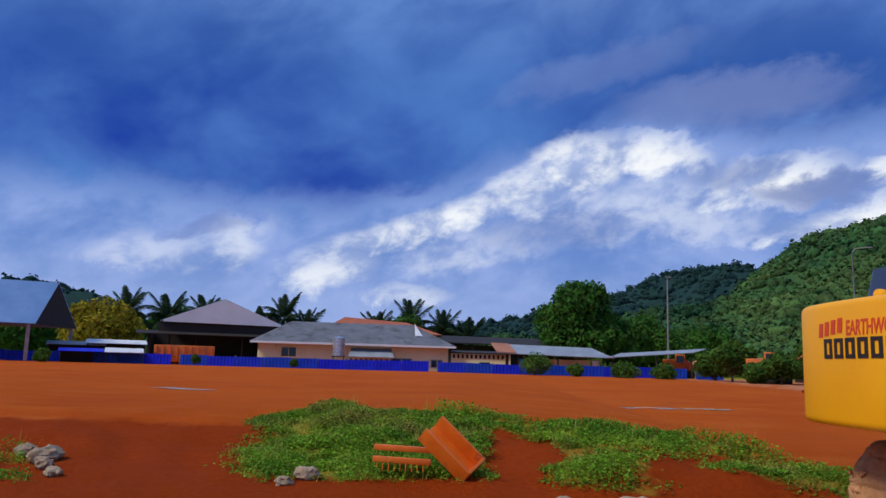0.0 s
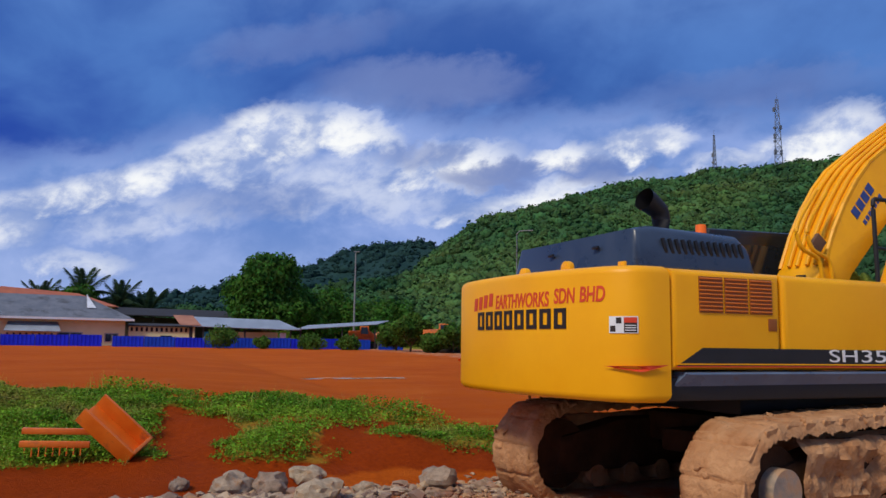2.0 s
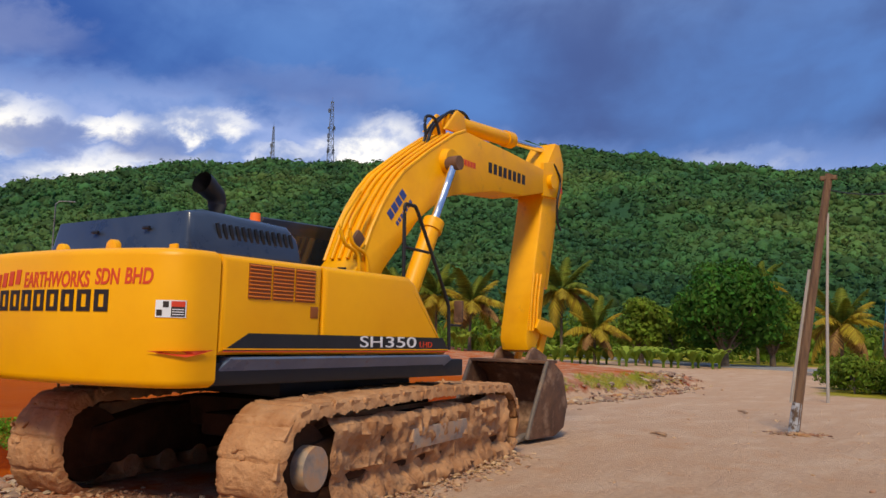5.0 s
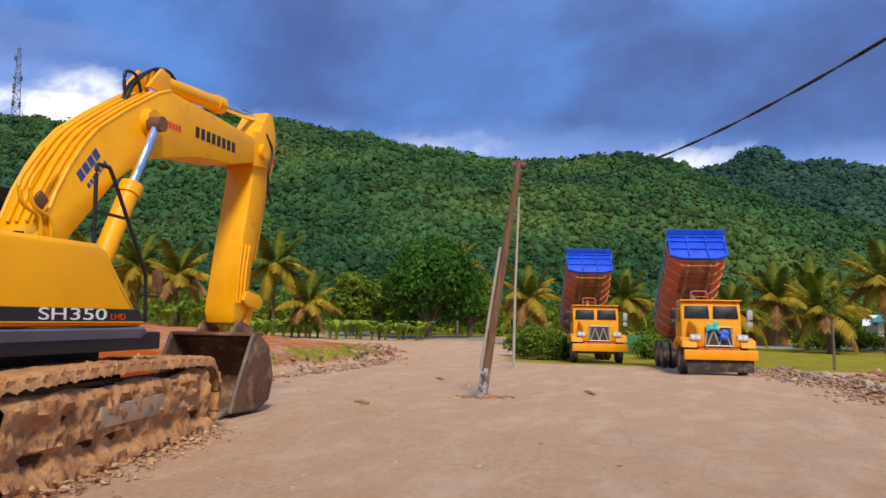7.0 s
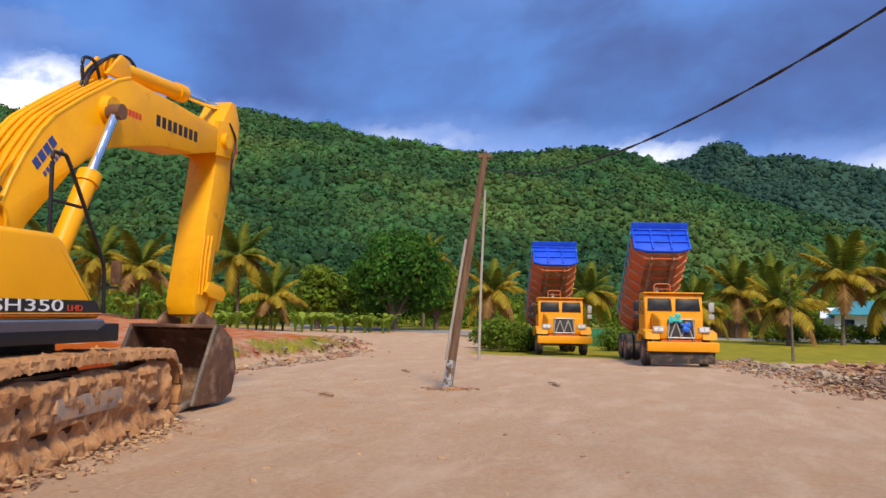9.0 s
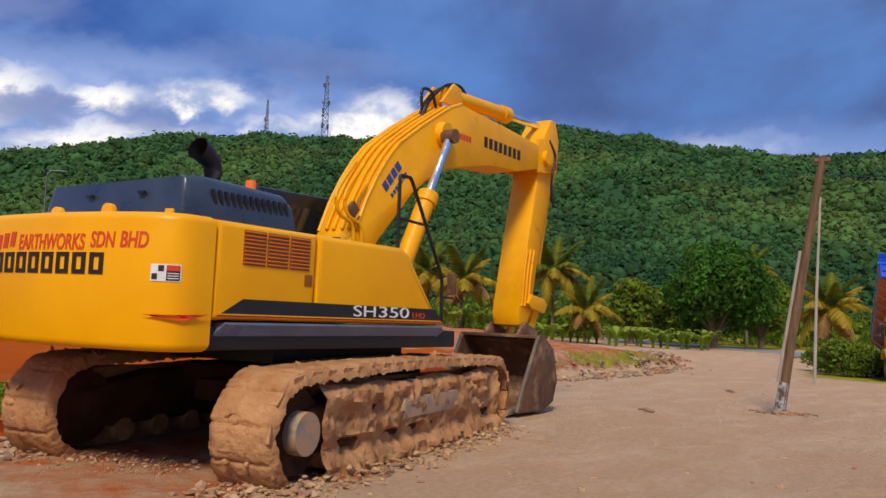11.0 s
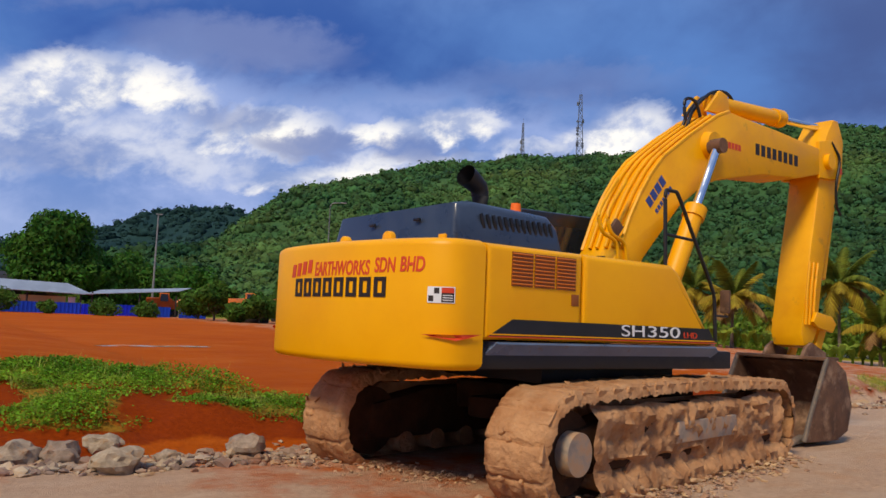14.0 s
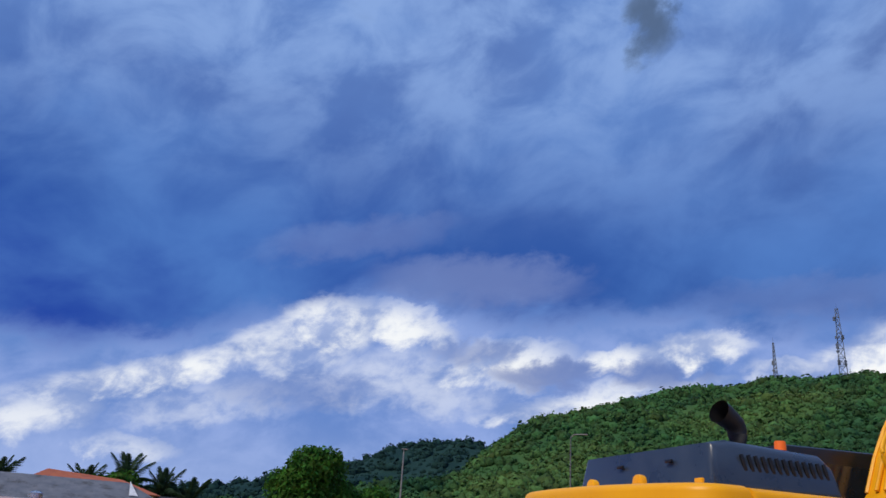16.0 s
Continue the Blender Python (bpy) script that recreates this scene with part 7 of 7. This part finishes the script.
def slab(bm, pts, thick=0.10):
    """A sloping roof plate from its corner points."""
    n = (Vector(pts[1]) - Vector(pts[0])).cross(Vector(pts[2]) - Vector(pts[1])).normalized() * thick
    a, b = [bm.verts.new(p) for p in pts], [bm.verts.new(Vector(p) - n) for p in pts]
    fs = [bm.faces.new(a), bm.faces.new(b[::-1])]
    k = len(pts)
    for i in range(k):
        fs.append(bm.faces.new((a[i], b[i], b[(i + 1) % k], a[(i + 1) % k])))
    bmesh.ops.recalc_face_normals(bm, faces=fs)


def posts(parent, spots, h, mat, w=0.18):
    for x, y in spots:
        bm = bmesh.new()
        box(bm, (w, w, h + 0.3), (x, y, h / 2 - 0.15), bevel=0.01)
        part("post", bm, mat, parent)


# open shed with a pale blue roof
sh = thing("open_shed", place(29.0, 79), "open-sided shed with a pale blue metal roof", "shed")
bm = bmesh.new()
slab(bm, [(-9, -3.0, 3.15), (2.5, -3.0, 3.15), (4.2, 0.5, 7.0), (-9, 0.5, 7.0)])
part("roof", bm, BLUE_ROOF, sh)
bm = bmesh.new()
slab(bm, [(4.2, 0.5, 7.0), (6.3, 4.8, 3.15), (-9, 4.8, 3.15), (-9, 0.5, 7.0)])
part("roof", bm, BLUE_ROOF, sh)
bm = bmesh.new()
slab(bm, [(2.5, -2.95, 3.1), (6.3, 4.75, 3.1), (4.2, 0.5, 6.9)], 0.12)
part("gable", bm, DARK_TIMBER, sh)
posts(sh, [(-7, -2.6), (-2.5, -2.6), (2.0, -2.6), (5.8, 4.4), (-7, 4.4)], 3.1, CONCRETE, 0.30)

# low sheet roofs between the sheds
for az_, d_, w_, h0, h1, mm in ((24.6, 81, 5.0, 1.55, 1.9, ZINC), (22.2, 80, 5.2, 1.75, 2.15, WHITE_SHEET), (24.3, 76, 3.6, 0.95, 1.25, FENCE_BLUE), (21.7, 76, 3.2, 0.95, 1.35, WHITE_SHEET)):
    lo = thing("low_shelter", place(az_, d_), "low shelter with a flat metal sheet roof behind the fence", "shelter")
    bm = bmesh.new()
    slab(bm, [(-w_ / 2, -1.4, h0), (w_ / 2, -1.4, h0), (w_ / 2, 1.6, h1), (-w_ / 2, 1.6, h1)], 0.05)
    part("roof", bm, mm, lo)
    posts(lo, [(-w_ / 2 + 0.2, -1.2), (w_ / 2 - 0.2, -1.2), (-w_ / 2 + 0.2, 1.4), (w_ / 2 - 0.2, 1.4)], h0, DARK_TIMBER, 0.10)
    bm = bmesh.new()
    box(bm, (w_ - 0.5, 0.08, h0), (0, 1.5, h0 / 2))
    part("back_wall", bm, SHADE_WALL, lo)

# workshop with a white gable
ws = thing("workshop", place(15.6, 86), "dark open workshop under a white-clad gable", "workshop")
bm = bmesh.new()
prism(bm, [(-5.7, 4.25), (6.0, 4.15), (6.0, 4.35), (0.2, 6.75), (-5.7, 4.45)], -0.36, -0.24)
part("gable", bm, GABLE_WHITE, ws)
bm = bmesh.new()
slab(bm, [(-6.0, -0.2, 4.35), (0.2, -0.2, 6.8), (0.2, 14, 6.8), (-6.0, 14, 4.35)], 0.08)
slab(bm, [(0.2, -0.2, 6.8), (6.3, -0.2, 4.25), (6.3, 14, 4.25), (0.2, 14, 6.8)], 0.08)
part("roof", bm, ZINC, ws)
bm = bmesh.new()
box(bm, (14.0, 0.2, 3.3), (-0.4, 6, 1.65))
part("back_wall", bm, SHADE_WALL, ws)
bm = bmesh.new()
box(bm, (12.6, 0.4, 1.0), (0.2, 0.2, 3.72))
part("lintel", bm, DARK_TIMBER, ws)
posts(ws, [(-6.9, 0), (-5.0, 0), (-2.4, 0), (2.2, 0), (6.2, 0)], 3.2, DARK_TIMBER, 0.16)
bm = bmesh.new()
box(bm, (0.2, 6, 3.3), (-7.0, 3, 1.65))
box(bm, (0.2, 6, 3.3), (6.4, 3, 1.65))
part("side_wall", bm, SHADE_WALL, ws)
bm = bmesh.new()
slab(bm, [(-8.2, -1.0, 3.0), (8.0, -1.0, 3.0), (8.0, 0.2, 3.35), (-8.2, 0.2, 3.35)], 0.08)
part("canopy", bm, DARK_TIMBER, ws)
# orange tank in front of it
ot = thing("storage_container", place(17.9, 80), "orange steel container streaked with rust behind the fence", "container")
bm = bmesh.new()
box(bm, (5.4, 2.0, 1.55), (0, 0, 1.0), bevel=0.08)
part("body", bm, MACHINE_ORANGE, ot)
for k in range(9):
    bm = bmesh.new()
    box(bm, (0.10, 0.08, 1.4), (-2.5 + k * 0.62, -1.03, 1.0), bevel=0.02)
    part("rib", bm, MACHINE_ORANGE, ot)
bm = bmesh.new()
box(bm, (5.0, 1.8, 0.26), (0, 0, 0.13), bevel=0.02)
part("skid", bm, DARK_TIMBER, ot)

# long house
ho = thing("house", place(6.4, 83), "long cream house with a grey hipped tile roof", "house")
W0, W1 = -9.6, 9.6
bm = bmesh.new()
box(bm, (W1 - W0, 0.25, 2.5), (0, 0, 1.25))
front = part("wall", bm, CREAM, ho)
for xx in (W0, W1):
    bm = bmesh.new()
    box(bm, (0.25, 7.6, 2.5), (xx, 3.93, 1.25))
    part("wall", bm, CREAM, ho)
bm = bmesh.new()
box(bm, (W1 - W0, 0.25, 2.5), (0, 7.86, 1.25))
part("wall", bm, CREAM, ho)
e0, e1, zr = W0 - 0.8, W1 + 0.8, 4.85
bm = bmesh.new()
slab(bm, [(e0, -1.0, 2.55), (e1, -1.0, 2.55), (6.2, 3.9, zr), (-6.8, 3.9, zr)], 0.12)
part("roof", bm, GREY_TILE, ho)
bm = bmesh.new()
slab(bm, [(e1, -1.0, 2.55), (e1, 8.8, 2.55), (6.2, 3.9, zr)], 0.12)
slab(bm, [(e0, 8.8, 2.55), (e0, -1.0, 2.55), (-6.8, 3.9, zr)], 0.12)
slab(bm, [(e1, 8.8, 2.55), (e0, 8.8, 2.55), (-6.8, 3.9, zr), (6.2, 3.9, zr)], 0.12)
part("roof", bm, GREY_TILE, ho)
bm = bmesh.new()
box(bm, (e1 - e0, 0.06, 0.20), (0, -1.03, 2.46))
part("fascia", bm, WHITE, ho)
bm = bmesh.new()
slab(bm, [(6.3, 2.6, zr + 0.08), (7.1, 1.0, 3.55), (6.3, 1.0, 3.55)], 0.05)
box(bm, (0.7, 1.2, 0.06), (6.3, 2.6, 4.15), Euler((radians(24), 0, 0)).to_matrix())
part("ridge_flashing", bm, WHITE_SHEET, ho)
for xx, zz, ww, hh in ((-6.6, 1.55, 1.5, 0.9), (4.9, 0.75, 2.0, 0.8), (8.5, 0.75, 1.1, 0.7)):
    bm = bmesh.new()
    box(bm, (ww + 0.16, 0.10, hh + 0.16), (xx, -0.12, zz), bevel=0.01)
    wn = part("window", bm, CONCRETE if xx > 0 else CREAM, ho)
    for q in (-0.25, 0.25):
        bm = bmesh.new()
        box(bm, (ww * 0.46, 0.04, hh), (xx + q * ww, -0.165, zz))
        part("pane", bm, GLASS_DARK, wn)
bm = bmesh.new()
slab(bm, [(-0.6, -1.8, 1.25), (4.0, -1.8, 1.25), (3.8, -0.1, 2.15), (-0.3, -0.1, 2.15)], 0.05)
part("awning", bm, ZINC, ho)
for k in range(9):
    bm = bmesh.new()
    box(bm, (0.16, 0.05, 0.45), (-0.3 + k * 0.52, -0.15, 0.85), bevel=0.01)
    part("vent_block", bm, DARK_TIMBER, ho)

# house with a red roof behind
rh = thing("house", place(4.6, 100), "house with a red tile roof behind the grey one", "house")
bm = bmesh.new()
box(bm, (14, 8, 4.4), (0, 4, 2.2))
part("wall", bm, CREAM, rh)
bm = bmesh.new()
slab(bm, [(-7.6, -0.6, 4.4), (7.6, -0.6, 4.4), (3.4, 4, 6.0), (-4.6, 4, 6.5)], 0.12)
slab(bm, [(7.6, -0.6, 4.4), (7.6, 8.6, 4.4), (3.4, 4, 6.0)], 0.12)
slab(bm, [(-7.6, 8.6, 4.4), (-7.6, -0.6, 4.4), (-4.6, 4, 6.5)], 0.12)
slab(bm, [(7.6, 8.6, 4.4), (-7.6, 8.6, 4.4), (-4.6, 4, 6.5), (3.4, 4, 6.0)], 0.12)
part("roof", bm, RED_TILE, rh)

# stainless water tank
wt = thing("water_tank", place(7.5, 78.5), "stainless steel water tank on a steel stand", "water tank")
posts(wt, [(-0.5, -0.5), (0.5, -0.5), (-0.5, 0.5), (0.5, 0.5)], 1.15, DARK_TIMBER, 0.08)
bm = bmesh.new()
box(bm, (1.3, 1.3, 0.08), (0, 0, 1.18), bevel=0.01)
part("platform", bm, DARK_TIMBER, wt)
bm = bmesh.new()
for k in range(5):
    z = 1.24 + k * 0.34
    rod(bm, (0, 0, z), (0, 0, z + 0.24), 0.60, None, 24)
    rod(bm, (0, 0, z + 0.24), (0, 0, z + 0.34), 0.55, None, 24)
rod(bm, (0, 0, 2.94), (0, 0, 3.12), 0.60, 0.22, 24)
part("tank", bm, STEEL_TANK, wt)

# annexe with vent blocks, and the dark roofed hall behind
an = thing("annexe", place(-2.6, 84), "cream annexe wall with dark vent slots under a dark roof", "annexe")
bm = bmesh.new()
box(bm, (6.2, 3.5, 1.9), (0, 1.8, 0.95))
part("wall", bm, CREAM, an)
for k in range(13):
    bm = bmesh.new()
    box(bm, (0.22, 0.06, 0.40), (-2.8 + k * 0.46, -0.01, 1.62), bevel=0.01)
    part("vent_slot", bm, DARK_TIMBER, an)
bm = bmesh.new()
box(bm, (1.1, 0.08, 0.6), (0.4, -0.01, 0.75), bevel=0.01)
part("window", bm, GLASS_DARK, an)
bm = bmesh.new()
slab(bm, [(-3.2, -0.3, 2.0), (3.2, -0.3, 2.0), (3.2, 3.8, 2.3), (-3.2, 3.8, 2.3)], 0.08)
part("roof", bm, DARK_TIMBER, an)
dh = thing("hall", place(-5.0, 96), "long dark open hall behind the sheds", "hall")
bm = bmesh.new()
slab(bm, [(-9.5, -1, 3.4), (7.5, -1, 3.2), (7.5, 5, 4.2), (-9.5, 5, 4.4)], 0.12)
part("roof", bm, DARK_TIMBER, dh)
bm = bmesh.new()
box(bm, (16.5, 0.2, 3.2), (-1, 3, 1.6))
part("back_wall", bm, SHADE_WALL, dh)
posts(dh, [(-9, -0.6), (-5, -0.6), (-1, -0.6), (3, -0.6), (7, -0.6)], 3.2, DARK_TIMBER)

# shed with zinc and rusted roof
zs = thing("open_shed", place(-7.6, 80), "shed with a zinc roof patched with rusted sheets", "shed")
bm = bmesh.new()
for k in range(10):
    pass
slab(bm, [(-4.1, -1.6, 1.95), (5.9, -1.6, 1.75), (3.9, 1.8, 2.75), (-5.6, 1.8, 2.95)], 0.06)
part("roof", bm, ZINC, zs)
bm = bmesh.new()
slab(bm, [(-5.3, -1.62, 2.06), (-3.4, -1.62, 2.02), (-4.4, 1.78, 3.02), (-6.2, 1.78, 3.04)], 0.05)
part("rusted_sheet", bm, RUST_ROOF, zs, "rusted orange-brown roof sheet")
bm = bmesh.new()
box(bm, (6.0, 0.2, 1.5), (0.8, 1.2, 0.75))
part("wall", bm, CREAM, zs)
posts(zs, [(-4.4, -1.2), (-3.2, -1.2), (0.6, -1.2), (4.9, -1.2), (-4.4, 1.5)], 1.85, DARK_TIMBER, 0.16)
for xx, mm in ((-3.0, TEAL), (4.2, WHITE_SHEET)):
    bm = bmesh.new()
    box(bm, (0.6, 0.06, 1.4), (xx, -0.6, 0.75), bevel=0.01)
    part("door_sheet", bm, mm, zs)
# lean-to
lt = thing("lean_to", place(-14.6, 80), "lean-to shelter with a sloping grey roof on posts", "shelter")
bm = bmesh.new()
slab(bm, [(-4.4, -1.6, 1.8), (3.6, -1.6, 2.45), (4.9, 1.6, 2.9), (-3.2, 1.6, 2.3)], 0.06)
part("roof", bm, ZINC, lt)
posts(lt, [(-3.8, -1.2), (0.2, -1.2), (3.4, -1.2), (-2.6, 1.3), (4.4, 1.3)], 2.0, DARK_TIMBER, 0.14)


def far_machine(az, dist, w, label):
    """A small orange machine half hidden behind the shrubs."""
    m = thing("excavator", place(az, dist), label, "excavator")
    for yy in (-0.8, 0.8):
        bm = bmesh.new()
        box(bm, (w, 0.4, 0.6), (0, yy, 0.3), bevel=0.15)
        part("track", bm, DARK_TIMBER, m)
    bm = bmesh.new()
    prism(bm, [(-w * 0.5, 0.75), (w * 0.45, 0.75), (w * 0.5, 1.3), (w * 0.2, 1.9), (-w * 0.5, 1.8)], -0.9, 0.9, bevel=0.08)
    part("body", bm, MACHINE_ORANGE, m)
    bm = bmesh.new()
    prism(bm, [(-w * 0.1, 1.2), (w * 0.25, 1.2), (w * 0.2, 2.3), (-w * 0.1, 2.3)], -0.95, -0.1, bevel=0.05)
    cb_ = part("cab", bm, MACHINE_ORANGE, m)
    bm = bmesh.new()
    prism(bm, [(-w * 0.06, 1.5), (w * 0.19, 1.5), (w * 0.16, 2.2), (-w * 0.06, 2.2)], -0.965, -0.945)
    part("pane", bm, GLASS_DARK, cb_)
    bm = bmesh.new()
    tube(bm, [(w * 0.4, 0.2, 1.3), (w * 0.75, 0.2, 2.1), (w * 1.0, 0.2, 1.2)], 0.16, 6)
    part("arm", bm, MACHINE_ORANGE, m)


far_machine(-16.2, 83, 3.0, "orange excavator parked under the lean-to")
far_machine(-21.9, 65.5, 3.2, "orange excavator half hidden by shrubs")
far_machine(-24.6, 76, 3.0, "orange excavator parked behind the shrubs")

# lamp posts
for az_, d_, top_, arm in ((-15.55, 92, 10.9, 0.0), (-27.15, 92, 13.4, 1.4)):
    lp = thing("street_lamp", place(az_, d_), "tall thin grey steel street lamp", "street lamp", "street lamps")
    bm = bmesh.new()
    tube(bm, [(0, 0, -0.2), (0, 0, top_)] + ([(0.3, 0, top_ + 0.35), (arm, 0, top_ + 0.45)] if arm else [(0, 0, top_ + 0.1)]), [0.13, 0.07] + ([0.06, 0.05] if arm else [0.06]), 8)
    part("post", bm, GREY_POST, lp)
    bm = bmesh.new()
    box(bm, (0.7, 0.25, 0.12), (arm + 0.1, 0, top_ + (0.42 if arm else 0.15)), bevel=0.04)
    part("lamp_head", bm, GREY_POST, lp)

# houses beyond the grass
fh = thing("house", place(-104.6, 88), "white house with a teal metal roof behind the hedge", "house")
bm = bmesh.new()
box(bm, (7, 6, 2.4), (0, 3, 1.2))
part("wall", bm, WHITE, fh)
bm = bmesh.new()
slab(bm, [(-4.2, -0.8, 2.3), (4.2, -0.8, 2.3), (2.4, 3, 3.7), (-2.4, 3, 3.7)], 0.1)
slab(bm, [(4.2, 6.8, 2.3), (-4.2, 6.8, 2.3), (-2.4, 3, 3.7), (2.4, 3, 3.7)], 0.1)
slab(bm, [(-4.2, 6.8, 2.3), (-4.2, -0.8, 2.3), (-2.4, 3, 3.7)], 0.1)
slab(bm, [(4.2, -0.8, 2.3), (4.2, 6.8, 2.3), (2.4, 3, 3.7)], 0.1)
part("roof", bm, TEAL_ROOF, fh)
for xx in (-2.2, 0.2, 2.2):
    bm = bmesh.new()
    box(bm, (0.9, 0.08, 1.0), (xx, -0.02, 1.3), bevel=0.01)
    part("window", bm, GLASS_DARK, fh)
wh = thing("house", place(-102.6, 92), "small white-roofed hut behind the hedge", "house")
bm = bmesh.new()
box(bm, (3, 3, 2.0), (0, 1.5, 1.0))
part("wall", bm, WHITE, wh)
bm = bmesh.new()
slab(bm, [(-1.8, -0.4, 1.9), (1.8, -0.4, 1.9), (1.8, 1.6, 3.0), (-1.8, 1.6, 3.0)], 0.08)
slab(bm, [(1.8, 3.6, 1.9), (-1.8, 3.6, 1.9), (-1.8, 1.6, 3.0), (1.8, 1.6, 3.0)], 0.08)
part("roof", bm, WHITE_SHEET, wh)
of = thing("board_fence", place(-96.1, 74), "orange-brown board fence under the palms", "fence")
BOARD = material("orange_board", (0.36, 0.14, 0.045), (0.48, 0.21, 0.075), 1.5, rough=0.8, bump=0.2, per_object=0.2)
for k in range(12):
    bm = bmesh.new()
    box(bm, (0.22, 0.04, 1.7), (-1.4 + k * 0.24, 0, 0.75), bevel=0.005)
    part("board", bm, BOARD, of)
# green sheet behind the first truck
gs = thing("tarpaulin_fence", place(-87.0, 50), "green mesh fence with dark blue bins behind the trucks", "fence")
GREEN_MESH = material("green_mesh", (0.015, 0.14, 0.06), (0.03, 0.22, 0.09), 3, rough=0.8, bump=0.2)
for k in range(7):
    bm = bmesh.new()
    box(bm, (1.0, 0.03, 1.1), (-5.4 + k * 1.02, 0, 0.5), bevel=0.005)
    part("panel", bm, GREEN_MESH, gs)
    bm = bmesh.new()
    rod(bm, (-5.9 + k * 1.02, 0.05, -0.1), (-5.9 + k * 1.02, 0.05, 1.3), 0.03, None, 8)
    part("post", bm, GREY_POST, gs)

# ---- dumped orange attachment on the bank ----
ax_, ay_ = polar(0.5, 10.3)
at = thing("loader_attachment", on_ground(ax_, ay_, 0, 0.12) @ Matrix.Scale(0.80, 4), "orange steel attachment with two prongs dumped on the weeds", "attachment")
ATT_ORANGE = material("orange_enamel", (0.66, 0.12, 0.006), (0.78, 0.18, 0.010), 3, rough=0.5, bump=0.1, dirt=(0.30, 0.07, 0.02), dirt_at=(0.58, 0.72), dirt_scale=3)
for zz, yy in ((0.06, 0.0), (0.22, 0.22)):
    bm = bmesh.new()
    box(bm, (0.92, 0.10, 0.09), (-0.62, yy, zz + 0.04), Euler((0, radians(2), radians(-3))).to_matrix(), bevel=0.02)
    part("prong", bm, ATT_ORANGE, at)
tr_m = Euler((radians(28), radians(42), radians(-12))).to_matrix()
bm = bmesh.new()
box(bm, (0.95, 0.50, 0.05), (0.10, 0.05, 0.22), tr_m, bevel=0.012)
part("base_plate", bm, ATT_ORANGE, at)
for off in (-0.25, 0.25):
    bm = bmesh.new()
    box(bm, (0.95, 0.05, 0.26), Vector((0.10, 0.05, 0.22)) + tr_m @ Vector((0, off, 0.12)), tr_m, bevel=0.012)
    part("side_flange", bm, ATT_ORANGE, at)
bm = bmesh.new()
box(bm, (0.05, 0.50, 0.26), Vector((0.10, 0.05, 0.22)) + tr_m @ Vector((0.46, 0, 0.12)), tr_m, bevel=0.012)
part("end_flange", bm, ATT_ORANGE, at)
for k in range(9):
    bm = bmesh.new()
    rod(bm, (-1.0 + k * 0.09, -0.05, 0.06), (-1.0 + k * 0.09, -0.06, -0.06), 0.012, None, 6)
    part("tine", bm, ATT_ORANGE, at)

# ---- litter on the yard ----
STICK = material("dry_wood", (0.26, 0.15, 0.085), (0.42, 0.28, 0.17), 5, rough=0.9, bump=0.4)
for x_, y_, a_, l_ in ((18.6, 1.8, 20, 0.8), (14.2, 5.6, 70, 0.35), (21.5, 6.2, 40, 0.45)):
    s_ = thing("branch", on_ground(x_, y_, a_, 0.02), "broken dry branch lying on the yard", "branch", "litter on the yard")
    bm = bmesh.new()
    tube(bm, [(-l_ / 2, 0, 0.01), (-l_ * 0.1, 0.03, 0.035), (l_ * 0.2, -0.02, 0.03), (l_ / 2, 0.04, 0.015)], [0.03, 0.035, 0.028, 0.012], 7)
    tube(bm, [(l_ * 0.1, 0, 0.03), (l_ * 0.25, 0.12, 0.05)], [0.016, 0.006], 5)
    part("stem", bm, STICK, s_)

# shallow water lying on the field
WATER = material("muddy_water", (0.55, 0.36, 0.24), (0.66, 0.46, 0.33), 1.2, rough=0.12, bump=0.05, rvar=0.05)
for x_, y_, w_, l_ in ((-7.4, 22.8, 1.0, 0.30), (7.8, 27.4, 2.0, 0.35)):
    bm = bmesh.new()
    rim_ = []
    for k in range(40):
        a = k * math.tau / 40
        q = 1 + 0.35 * noise.noise((math.cos(a) * 2, math.sin(a) * 2, x_))
        px_, py_ = x_ + w_ * q * math.cos(a), y_ + l_ * q * math.sin(a)
        rim_.append(bm.verts.new((px_, py_, ground_z(px_, py_) + 0.012)))
    bm.faces.new(rim_)
    tagged(part("puddle", bm, WATER), "thin sheet of muddy water on the red field", "puddle", kind="stuff")
